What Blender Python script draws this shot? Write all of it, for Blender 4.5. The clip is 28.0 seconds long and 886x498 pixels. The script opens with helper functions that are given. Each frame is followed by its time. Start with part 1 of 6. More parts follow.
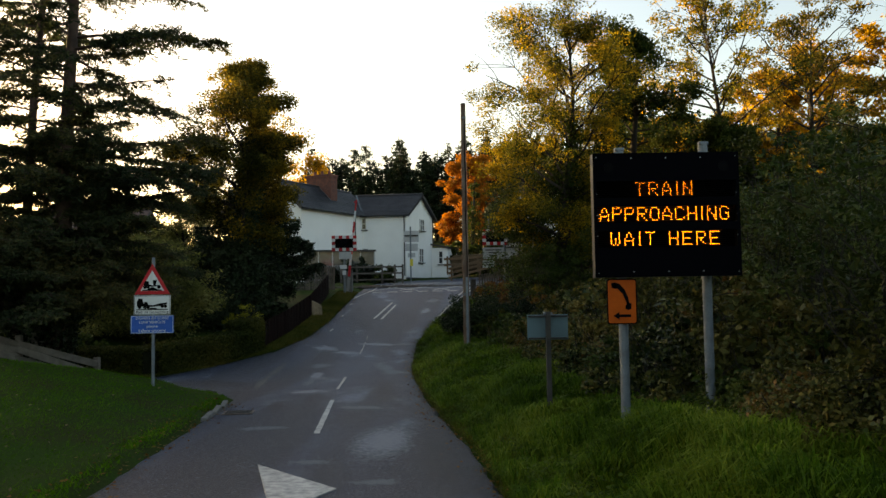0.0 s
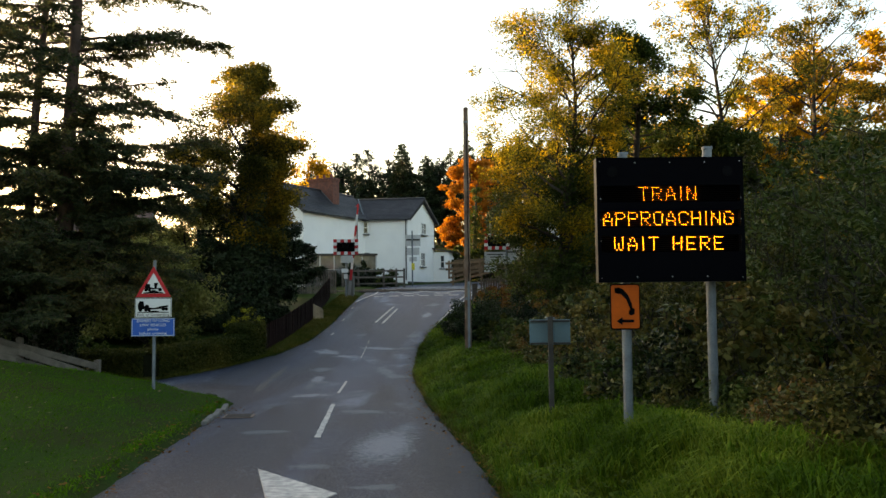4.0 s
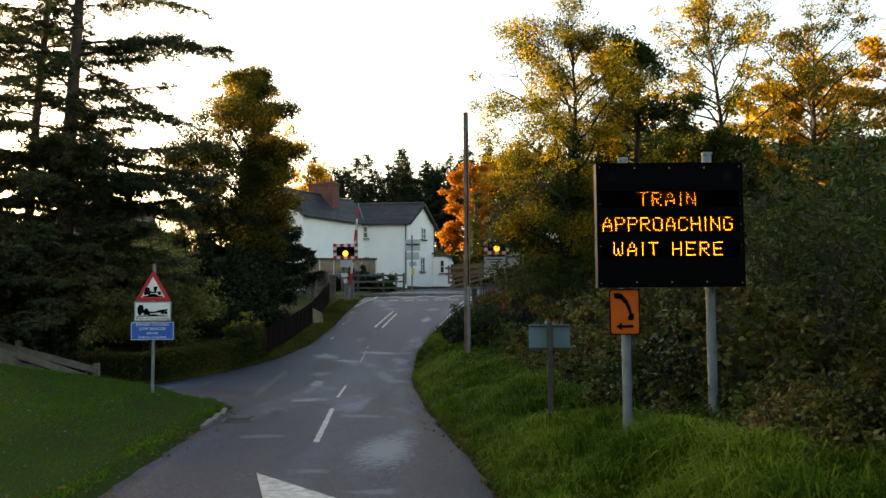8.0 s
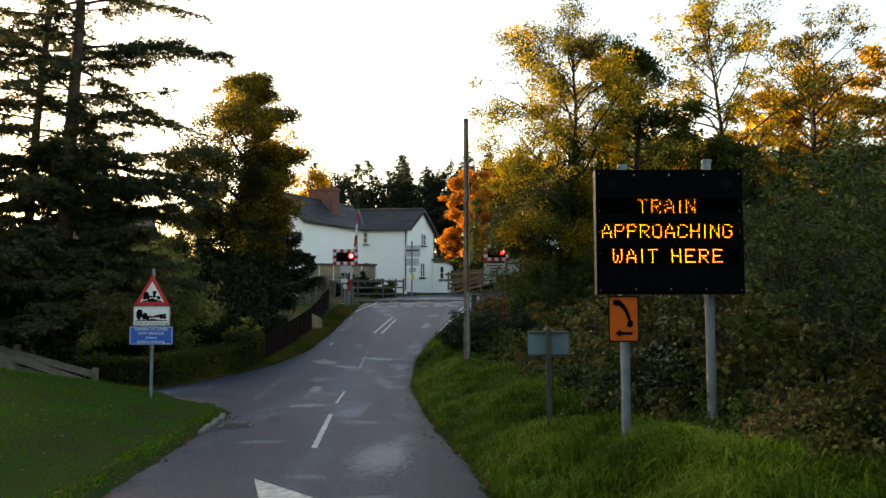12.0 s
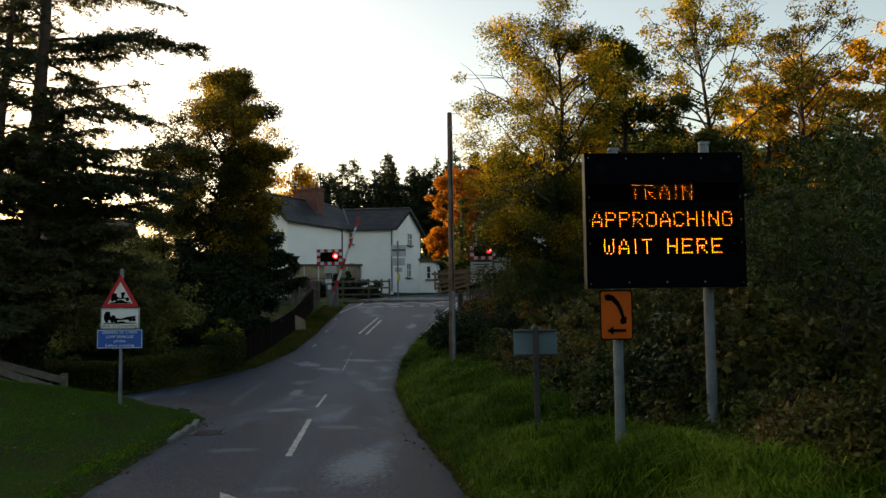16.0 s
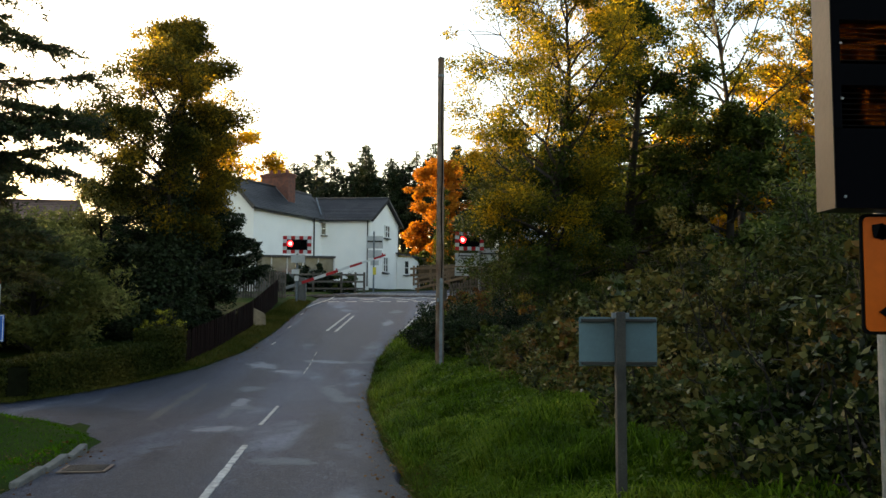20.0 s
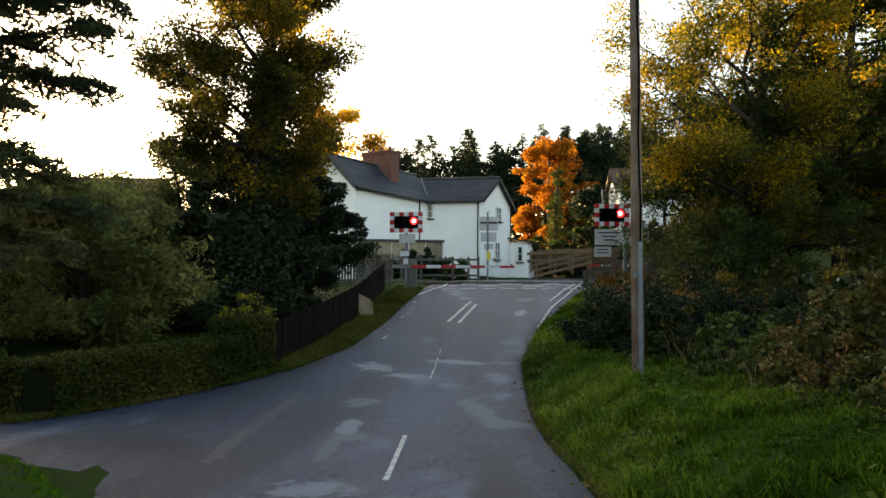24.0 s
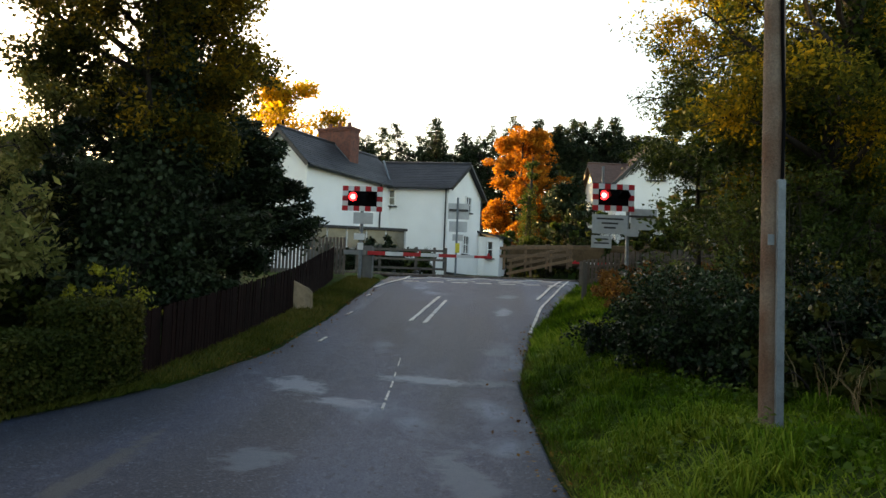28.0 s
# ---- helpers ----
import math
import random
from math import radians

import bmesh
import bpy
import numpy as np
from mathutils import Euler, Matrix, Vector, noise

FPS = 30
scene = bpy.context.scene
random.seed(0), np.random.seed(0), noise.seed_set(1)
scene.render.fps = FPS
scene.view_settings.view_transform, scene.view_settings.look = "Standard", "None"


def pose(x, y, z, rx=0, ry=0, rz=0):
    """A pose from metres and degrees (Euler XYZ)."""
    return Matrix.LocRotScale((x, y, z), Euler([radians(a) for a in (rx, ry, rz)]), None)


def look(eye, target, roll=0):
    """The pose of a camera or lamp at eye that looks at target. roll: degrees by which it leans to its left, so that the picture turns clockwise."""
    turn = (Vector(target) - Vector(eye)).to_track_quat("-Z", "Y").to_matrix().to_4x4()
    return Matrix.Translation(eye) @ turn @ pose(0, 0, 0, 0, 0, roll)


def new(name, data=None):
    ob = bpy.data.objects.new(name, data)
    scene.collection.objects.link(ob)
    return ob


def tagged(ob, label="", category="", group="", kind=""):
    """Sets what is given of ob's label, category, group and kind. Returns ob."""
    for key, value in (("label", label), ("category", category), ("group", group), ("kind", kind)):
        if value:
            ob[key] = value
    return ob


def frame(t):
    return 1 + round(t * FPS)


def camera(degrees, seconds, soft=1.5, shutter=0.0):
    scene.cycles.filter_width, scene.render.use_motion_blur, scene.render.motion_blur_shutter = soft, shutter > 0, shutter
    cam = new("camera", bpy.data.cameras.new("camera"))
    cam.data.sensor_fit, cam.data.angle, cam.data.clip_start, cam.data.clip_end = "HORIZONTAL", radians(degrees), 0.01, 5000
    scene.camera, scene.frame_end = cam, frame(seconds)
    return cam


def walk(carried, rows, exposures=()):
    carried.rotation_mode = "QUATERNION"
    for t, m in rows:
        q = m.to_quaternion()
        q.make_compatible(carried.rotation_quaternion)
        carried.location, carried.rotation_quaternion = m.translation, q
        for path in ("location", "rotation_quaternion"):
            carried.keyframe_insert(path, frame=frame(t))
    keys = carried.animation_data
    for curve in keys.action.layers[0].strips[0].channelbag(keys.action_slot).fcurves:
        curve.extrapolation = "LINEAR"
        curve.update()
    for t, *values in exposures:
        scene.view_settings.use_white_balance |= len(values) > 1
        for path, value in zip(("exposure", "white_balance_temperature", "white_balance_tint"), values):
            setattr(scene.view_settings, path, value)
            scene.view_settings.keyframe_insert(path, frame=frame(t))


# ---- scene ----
cam = camera(56.8, 28.0)
PATH = [
    (0, (0.338, -0.07, 2.49), (0.359, 1.927, 2.599), -0.9),
    (0.5, (0.324, -0.051, 2.486), (0.339, 1.946, 2.596), -0.8),
    (1, (0.326, -0.051, 2.486), (0.34, 1.946, 2.597), -0.8),
    (1.5, (0.327, -0.041, 2.491), (0.343, 1.956, 2.603), -0.8),
    (2, (0.331, -0.048, 2.491), (0.347, 1.949, 2.605), -0.8),
    (2.5, (0.33, -0.034, 2.486), (0.347, 1.962, 2.602), -0.7),
    (3, (0.332, -0.034, 2.488), (0.348, 1.963, 2.605), -0.7),
    (3.5, (0.33, -0.032, 2.489), (0.347, 1.964, 2.607), -0.6),
    (5.5, (0.333, -0.028, 2.489), (0.351, 1.969, 2.613), -0.6),
    (6, (0.331, -0.027, 2.491), (0.35, 1.969, 2.616), -0.5),
    (6.5, (0.336, -0.028, 2.485), (0.354, 1.968, 2.612), -0.5),
    (7, (0.331, -0.043, 2.488), (0.349, 1.953, 2.616), -0.5),
    (7.5, (0.332, -0.036, 2.489), (0.35, 1.959, 2.618), -0.4),
    (8, (0.331, -0.035, 2.488), (0.349, 1.96, 2.619), -0.4),
    (8.5, (0.335, -0.022, 2.486), (0.352, 1.973, 2.619), -0.4),
    (9, (0.331, -0.036, 2.491), (0.349, 1.96, 2.624), -0.4),
    (9.5, (0.333, -0.038, 2.489), (0.35, 1.958, 2.624), -0.3),
    (10, (0.334, -0.038, 2.487), (0.351, 1.957, 2.623), -0.3),
    (10.5, (0.336, -0.031, 2.488), (0.353, 1.964, 2.626), -0.3),
    (11, (0.342, -0.023, 2.494), (0.359, 1.973, 2.632), -0.3),
    (11.5, (0.337, -0.031, 2.487), (0.355, 1.964, 2.632), -0.1),
    (12, (0.34, -0.028, 2.486), (0.358, 1.966, 2.632), -0.1),
    (12.5, (0.339, -0.034, 2.49), (0.358, 1.96, 2.638), -0.1),
    (14.5, (0.36, -0.02, 2.484), (0.384, 1.975, 2.626), -0.3),
    (15, (0.355, 0.063, 2.487), (0.378, 2.058, 2.63), -0.3),
    (15.5, (0.35, 0.23, 2.469), (0.388, 2.225, 2.614), -0.5),
    (16, (0.442, 0.606, 2.456), (0.49, 2.6, 2.603), -0.7),
    (16.5, (0.437, 0.962, 2.436), (0.511, 2.954, 2.592), -0.8),
    (17, (0.466, 1.418, 2.415), (0.541, 3.411, 2.572), -0.8),
    (17.5, (0.528, 1.869, 2.403), (0.637, 3.859, 2.566), -0.6),
    (18, (0.526, 2.395, 2.385), (0.761, 4.37, 2.6), -0.5),
    (18.5, (0.576, 2.873, 2.371), (0.818, 4.846, 2.596), -0.5),
    (19, (0.567, 3.471, 2.323), (0.812, 5.443, 2.551), -0.6),
    (19.5, (0.545, 4.064, 2.25), (0.763, 6.041, 2.458), -0.6),
    (20, (0.328, 4.868, 2.253), (0.433, 6.859, 2.402), 0.3),
    (20.5, (0.204, 5.584, 2.21), (0.256, 7.579, 2.342), -0.3),
    (21, (-0.035, 6.396, 2.204), (0.011, 8.391, 2.338), -0.3),
    (21.5, (-0.158, 7.109, 2.118), (-0.214, 9.105, 2.242), -0.0),
    (22, (-0.333, 7.859, 2.097), (-0.396, 9.855, 2.21), -0.1),
    (22.5, (-0.44, 8.557, 2.071), (-0.514, 10.552, 2.185), -0.3),
    (24.5, (-0.933, 11.148, 2.043), (-1.07, 13.138, 2.177), 0.5),
    (25, (-0.985, 11.865, 2.019), (-1.124, 13.856, 2.153), 0.5),
    (25.5, (-1.027, 12.524, 1.988), (-1.176, 14.516, 2.071), 1.5),
    (26, (-1.072, 13.199, 1.984), (-1.192, 15.194, 2.059), 1.9),
    (26.5, (-1.13, 13.918, 1.96), (-1.228, 15.912, 2.074), 2.1),
    (27, (-1.16, 14.786, 1.931), (-1.214, 16.781, 2.059), 2.2),
    (27.5, (-1.218, 15.393, 1.914), (-1.253, 17.388, 2.046), 2.1),
    (28, (-1.234, 16.002, 1.881), (-1.267, 17.997, 2.018), 2.2),
]
EXPOSURE = [(0, 1.8), (0.5, 2.02), (1.5, 2.32), (3, 2.38), (12.5, 2.4), (14.5, 2.05), (15, 1.8), (16, 1.52), (17, 1.1), (18, 1.0), (19, 1.3), (19.5, 1.7), (20, 2.45), (20.5, 2.35), (21, 2.14), (22, 2.66), (25, 2.6), (25.5, 3.1), (26, 3.5), (26.5, 2.85), (27, 2.65), (28, 2.55)]
walk(cam, [(t, look(eye, target, roll)) for t, eye, target, roll in PATH], [(t, e, 7700, 15) for t, e in EXPOSURE])

# ---- world, sun, exposure ----
SUN_AZ = radians(-48.0)          # from straight ahead (+y) towards the left
SUN_EL = radians(6.5)
world = bpy.data.worlds.new("sky")
scene.world = world
world.use_nodes = True
wn = world.node_tree.nodes
sky = wn.new("ShaderNodeTexSky")
sky.sky_type = "NISHITA"
sky.sun_disc = False
sky.sun_elevation = SUN_EL
sky.sun_rotation = SUN_AZ
sky.air_density, sky.dust_density, sky.ozone_density = 1.0, 2.0, 1.0
wn["Background"].inputs["Strength"].default_value = 0.15
world.node_tree.links.new(sky.outputs[0], wn["Background"].inputs["Color"])
sun_dir = Vector((math.sin(SUN_AZ) * math.cos(SUN_EL), math.cos(SUN_AZ) * math.cos(SUN_EL), math.sin(SUN_EL)))
sun = new("sun", bpy.data.lights.new("sun", "SUN"))
sun.data.energy, sun.data.angle, sun.data.color = 5.0, radians(0.6), (1.0, 0.73, 0.34)
sun.matrix_world = look(tuple(sun_dir * 300), (0, 0, 0))


# ---- materials ----
def mat(name, col, rough=0.7, vary=0.25, scale=3.0, bump=0.15, fine=40.0, metal=0.0, col2=None, emit=None, coat=0.0, piece=0.0, spec=0.5):
    """A surface with two scales of variation, real-world size."""
    m = bpy.data.materials.new(name)
    m.use_nodes = True
    nt = m.node_tree
    b = nt.nodes["Principled BSDF"]
    b.inputs["Roughness"].default_value = rough
    b.inputs["Metallic"].default_value = metal
    b.inputs["Specular IOR Level"].default_value = spec
    if coat:
        b.inputs["Coat Weight"].default_value = coat
    if emit:
        b.inputs["Emission Color"].default_value = (*emit[0], 1)
        b.inputs["Emission Strength"].default_value = emit[1]
    tc = nt.nodes.new("ShaderNodeTexCoord")
    geo = nt.nodes.new("ShaderNodeNewGeometry")
    n1 = nt.nodes.new("ShaderNodeTexNoise")
    n1.inputs["Scale"].default_value, n1.inputs["Detail"].default_value = scale, 5
    n2 = nt.nodes.new("ShaderNodeTexNoise")
    n2.inputs["Scale"].default_value, n2.inputs["Detail"].default_value = fine, 3
    for n in (n1, n2):
        nt.links.new(geo.outputs["Position"], n.inputs["Vector"])
    mix = nt.nodes.new("ShaderNodeMix")
    mix.data_type = "RGBA"
    c2 = col2 or tuple(c * (1 - vary) for c in col)
    mix.inputs["A"].default_value = (*col, 1)
    mix.inputs["B"].default_value = (*c2, 1)
    ramp = nt.nodes.new("ShaderNodeValToRGB")
    ramp.color_ramp.elements[0].position, ramp.color_ramp.elements[1].position = 0.38, 0.66
    nt.links.new(n1.outputs["Fac"], ramp.inputs["Fac"])
    nt.links.new(ramp.outputs["Color"], mix.inputs["Factor"])
    mul = nt.nodes.new("ShaderNodeMix")
    mul.data_type, mul.blend_type = "RGBA", "MULTIPLY"
    mul.inputs["Factor"].default_value = min(1.0, vary * 2)
    r2 = nt.nodes.new("ShaderNodeValToRGB")
    r2.color_ramp.elements[0].position, r2.color_ramp.elements[1].position = 0.25, 0.75
    r2.color_ramp.elements[0].color = (0.62, 0.62, 0.62, 1)
    r2.color_ramp.elements[1].color = (1.1, 1.1, 1.1, 1)
    nt.links.new(n2.outputs["Fac"], r2.inputs["Fac"])
    nt.links.new(mix.outputs["Result"], mul.inputs["A"])
    nt.links.new(r2.outputs["Color"], mul.inputs["B"])
    out = mul.outputs["Result"]
    if piece:
        oi = nt.nodes.new("ShaderNodeObjectInfo")
        mr = nt.nodes.new("ShaderNodeMapRange")
        mr.inputs["To Min"].default_value, mr.inputs["To Max"].default_value = 1 - piece, 1 + piece
        nt.links.new(oi.outputs["Random"], mr.inputs["Value"])
        vm = nt.nodes.new("ShaderNodeVectorMath")
        vm.operation = "SCALE"
        nt.links.new(out, vm.inputs[0])
        nt.links.new(mr.outputs["Result"], vm.inputs["Scale"])
        out = vm.outputs["Vector"]
    nt.links.new(out, b.inputs["Base Color"])
    if bump:
        bp = nt.nodes.new("ShaderNodeBump")
        bp.inputs["Strength"].default_value = bump
        bp.inputs["Distance"].default_value = 0.02
        nt.links.new(n2.outputs["Fac"], bp.inputs["Height"])
        nt.links.new(bp.outputs["Normal"], b.inputs["Normal"])
    return m


def leaf_mat(name, cols, trans=0.45, rough=0.45, spec=0.04):
    """Leaves: colour differs leaf by leaf and by clump, light shines through."""
    m = bpy.data.materials.new(name)
    m.use_nodes = True
    nt = m.node_tree
    b = nt.nodes["Principled BSDF"]
    b.inputs["Roughness"].default_value = rough
    b.inputs["Specular IOR Level"].default_value = spec
    geo = nt.nodes.new("ShaderNodeNewGeometry")
    n = nt.nodes.new("ShaderNodeTexNoise")
    n.inputs["Scale"].default_value, n.inputs["Detail"].default_value = 0.55, 2
    nt.links.new(geo.outputs["Position"], n.inputs["Vector"])
    add = nt.nodes.new("ShaderNodeMath")
    add.operation = "MULTIPLY_ADD"
    add.inputs[1].default_value = 0.55
    sub = nt.nodes.new("ShaderNodeMath")
    sub.operation = "MULTIPLY_ADD"
    sub.inputs[1].default_value, sub.inputs[2].default_value = 1.9, -0.72
    nt.links.new(n.outputs["Fac"], sub.inputs[0])
    nt.links.new(geo.outputs["Random Per Island"], add.inputs[0])
    nt.links.new(sub.outputs[0], add.inputs[2])
    ramp = nt.nodes.new("ShaderNodeValToRGB")
    els = ramp.color_ramp.elements
    while len(els) < len(cols):
        els.new(0.5)
    for i, c in enumerate(cols):
        els[i].position = 0.05 + 0.9 * i / (len(cols) - 1)
        els[i].color = (*c, 1)
    nt.links.new(add.outputs[0], ramp.inputs["Fac"])
    nt.links.new(ramp.outputs["Color"], b.inputs["Base Color"])
    tr = nt.nodes.new("ShaderNodeBsdfTranslucent")
    nt.links.new(ramp.outputs["Color"], tr.inputs["Color"])
    mx = nt.nodes.new("ShaderNodeMixShader")
    mx.inputs["Fac"].default_value = trans
    nt.links.new(b.outputs[0], mx.inputs[1])
    nt.links.new(tr.outputs[0], mx.inputs[2])
    nt.links.new(mx.outputs[0], nt.nodes["Material Output"].inputs["Surface"])
    return m


def asphalt_mat():
    m = mat("asphalt", (0.0221, 0.0340, 0.0660), 0.6, 0.4, 0.45, 1.0, 110.0, col2=(0.0147, 0.0230, 0.0451), spec=0.4)
    nt = m.node_tree
    b = nt.nodes["Principled BSDF"]
    geo = nt.nodes.new("ShaderNodeNewGeometry")

    def layer(scale, stretch, lo, hi, col, detail, warp):
        mp = nt.nodes.new("ShaderNodeMapping")
        mp.inputs["Scale"].default_value = stretch
        n = nt.nodes.new("ShaderNodeTexNoise")
        n.inputs["Scale"].default_value, n.inputs["Detail"].default_value, n.inputs["Distortion"].default_value = scale, detail, warp
        nt.links.new(geo.outputs["Position"], mp.inputs["Vector"])
        nt.links.new(mp.outputs["Vector"], n.inputs["Vector"])
        r = nt.nodes.new("ShaderNodeValToRGB")
        r.color_ramp.elements[0].position, r.color_ramp.elements[1].position = lo, hi
        nt.links.new(n.outputs["Fac"], r.inputs["Fac"])
        old = b.inputs["Base Color"].links[0].from_socket
        mx = nt.nodes.new("ShaderNodeMix")
        mx.data_type = "RGBA"
        mx.inputs["B"].default_value = (*col, 1)
        nt.links.new(r.outputs["Color"], mx.inputs["Factor"])
        nt.links.new(old, mx.inputs["A"])
        nt.links.new(mx.outputs["Result"], b.inputs["Base Color"])
    layer(0.45, (1.0, 0.28, 1.0), 0.50, 0.74, (0.0478, 0.0660, 0.1034), 8, 0.1)
    layer(0.8, (0.9, 0.5, 1.0), 0.555, 0.70, (0.1380, 0.1620, 0.2035), 10, 0.35)
    layer(3.2, (1.0, 0.45, 1.0), 0.64, 0.78, (0.0966, 0.1150, 0.1485), 8, 0.2)
    layer(0.9, (1.0, 0.22, 1.0), 0.60, 0.74, (0.0129, 0.0180, 0.0308), 8, 0.1)
    layer(11.0, (1.0, 0.5, 1.0), 0.54, 0.74, (0.0662, 0.0840, 0.1188), 6, 0.1)
    layer(0.55, (1.5, 0.14, 1.0), 0.45, 0.58, (0.0120, 0.0180, 0.0319), 5, 0.3)
    layer(14.0, (1.0, 0.5, 1.0), 0.58, 0.72, (0.0100, 0.0145, 0.0260), 6, 0.1)
    layer(38.0, (1.0, 1.0, 1.0), 0.57, 0.70, (0.1058, 0.1280, 0.1672), 2, 0.0)
    layer(55.0, (1.0, 1.0, 1.0), 0.60, 0.70, (0.0100, 0.0135, 0.0240), 2, 0.0)

    def smear(x, y, rx, ry, turn, col, grain, lo=0.40, hi=0.58):
        """A worn patch of its own shape: an oval with ragged, broken edges."""
        off = nt.nodes.new("ShaderNodeMapping")
        off.vector_type = "TEXTURE"
        off.inputs["Location"].default_value = (x, y, 0)
        off.inputs["Rotation"].default_value = (0, 0, radians(turn))
        off.inputs["Scale"].default_value = (rx, ry, 1000.0)
        nt.links.new(geo.outputs["Position"], off.inputs["Vector"])
        ln = nt.nodes.new("ShaderNodeVectorMath")
        ln.operation = "LENGTH"
        nt.links.new(off.outputs["Vector"], ln.inputs[0])
        n = nt.nodes.new("ShaderNodeTexNoise")
        n.inputs["Scale"].default_value, n.inputs["Detail"].default_value, n.inputs["Roughness"].default_value = grain * 1.7, 9, 0.68
        nt.links.new(geo.outputs["Position"], n.inputs["Vector"])
        edge = nt.nodes.new("ShaderNodeMath")
        edge.operation = "MULTIPLY_ADD"
        edge.inputs[1].default_value = -0.42
        nt.links.new(ln.outputs["Value"], edge.inputs[0])
        nt.links.new(n.outputs["Fac"], edge.inputs[2])
        r = nt.nodes.new("ShaderNodeMapRange")
        r.inputs["From Min"].default_value, r.inputs["From Max"].default_value = lo - 0.27, hi - 0.27
        nt.links.new(edge.outputs[0], r.inputs["Value"])
        old = b.inputs["Base Color"].links[0].from_socket
        mx = nt.nodes.new("ShaderNodeMix")
        mx.data_type = "RGBA"
        mx.inputs["B"].default_value = (*col, 1)
        nt.links.new(r.outputs["Result"], mx.inputs["Factor"])
        nt.links.new(old, mx.inputs["A"])
        nt.links.new(mx.outputs["Result"], b.inputs["Base Color"])
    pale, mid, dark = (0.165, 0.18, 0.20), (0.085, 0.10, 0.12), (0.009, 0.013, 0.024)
    smear(-3.25, 26.75, 0.45, 0.85, 30, pale, 2.2)
    smear(-2.5, 25.7, 0.55, 0.30, -15, pale, 2.6)
    smear(-1.6, 27.4, 0.75, 0.35, -10, pale, 2.4)
    smear(-0.65, 27.4, 0.35, 0.3, 0, mid, 3.0)
    smear(-0.5, 29.9, 0.35, 0.5, 0, mid, 2.5)
    smear(-0.1, 35.2, 0.25, 1.0, -8, pale, 2.0)
    smear(0.2, 38.6, 0.4, 0.8, -8, mid, 2.0)
    smear(-2.4, 17.5, 0.5, 0.45, 0, pale, 3.0)
    smear(-2.6, 20.3, 0.35, 0.5, 0, mid, 2.6)
    smear(-2.9, 23.0, 0.4, 0.6, 0, mid, 2.2)
    smear(-1.05, 22.4, 0.28, 1.7, 12, mid, 2.4)
    smear(-0.65, 21.4, 0.45, 0.5, 0, mid, 2.8)
    smear(-3.85, 19.7, 0.14, 1.6, 6, (0.075, 0.072, 0.070), 4.0)
    smear(-3.97, 22.2, 0.16, 2.2, 2, (0.065, 0.063, 0.062), 4.0)
    smear(-2.65, 19.4, 0.14, 0.9, 4, mid, 3.0)
    smear(-2.7, 21.0, 0.18, 0.9, 4, pale, 3.0)
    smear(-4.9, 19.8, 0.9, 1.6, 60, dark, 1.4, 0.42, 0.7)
    smear(-2.6, 15.0, 0.25, 1.2, 8, dark, 2.4)
    smear(-0.35, 10.8, 0.52, 1.7, -2, pale, 9.0, 0.40, 0.62)
    smear(-2.2, 12.1, 0.5, 0.25, 0, mid, 3.0)
    smear(-1.1, 9.3, 0.3, 0.16, 0, mid, 3.0)
    smear(-0.3, 8.2, 0.3, 0.2, 0, mid, 3.0)
    smear(-1.0, 14.6, 0.5, 0.35, 0, mid, 3.0)
    smear(0.35, 9.8, 0.35, 6.0, 4, dark, 3.5, 0.38, 0.7)
    smear(-0.75, 17.5, 0.4, 4.0, 6, dark, 1.6, 0.42, 0.7)
    smear(-2.3, 31.5, 0.4, 3.0, 4, dark, 1.6, 0.42, 0.7)
    smear(0.0, 46.8, 3.4, 3.4, 0, mid, 1.2, 0.3, 0.75)
    cool = nt.nodes.new("ShaderNodeMix")
    cool.data_type, cool.blend_type = "RGBA", "MULTIPLY"
    cool.inputs["Factor"].default_value = 1.0
    cool.inputs["B"].default_value = (0.94, 1.0, 1.12, 1)
    nt.links.new(b.inputs["Base Color"].links[0].from_socket, cool.inputs["A"])
    nt.links.new(cool.outputs["Result"], b.inputs["Base Color"])
    return m


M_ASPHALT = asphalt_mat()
M_GROUND = mat("turf_soil", (0.020, 0.050, 0.005), 0.9, 0.5, 0.9, 0.6, 25.0, col2=(0.028, 0.036, 0.009), spec=0.05)
M_MARK = mat("road_paint", (0.55, 0.55, 0.52), 0.6, 0.4, 9.0, 0.3, 120.0, col2=(0.25, 0.25, 0.25))
M_KERB = mat("kerb_stone", (0.17, 0.165, 0.15), 0.85, 0.35, 6.0, 0.3, 60.0)
M_CABINET = mat("dull_grey_paint", (0.10, 0.105, 0.105), 0.6, 0.25, 5.0, 0.1)
M_RENDER = mat("white_render", (0.80, 0.81, 0.80), 0.85, 0.06, 0.8, 0.25, 50.0)
M_SLATE = mat("slate", (0.022, 0.024, 0.030), 0.6, 0.4, 2.5, 0.2, 30.0)
M_SLATE_P = mat("slate_piece", (0.022, 0.025, 0.032), 0.6, 0.6, 1.2, 0.6, 9.0, col2=(0.042, 0.044, 0.050), piece=0.25, spec=0.25)
M_BRICK = mat("brick_red", (0.17, 0.062, 0.044), 0.9, 0.45, 6.0, 0.4, 40.0, col2=(0.10, 0.045, 0.036))
M_FRAME = mat("window_frame_white", (0.75, 0.76, 0.75), 0.5, 0.08, 4.0, 0.0)
M_DARKTRIM = mat("dark_trim", (0.02, 0.02, 0.022), 0.5, 0.3, 5.0, 0.05)
M_GALV = mat("galvanised_steel", (0.15, 0.18, 0.205), 0.55, 0.3, 8.0, 0.08, 60.0, metal=0.2)
M_ALU = mat("sign_back_aluminium", (0.075, 0.145, 0.175), 0.5, 0.15, 5.0, 0.05, 60.0)
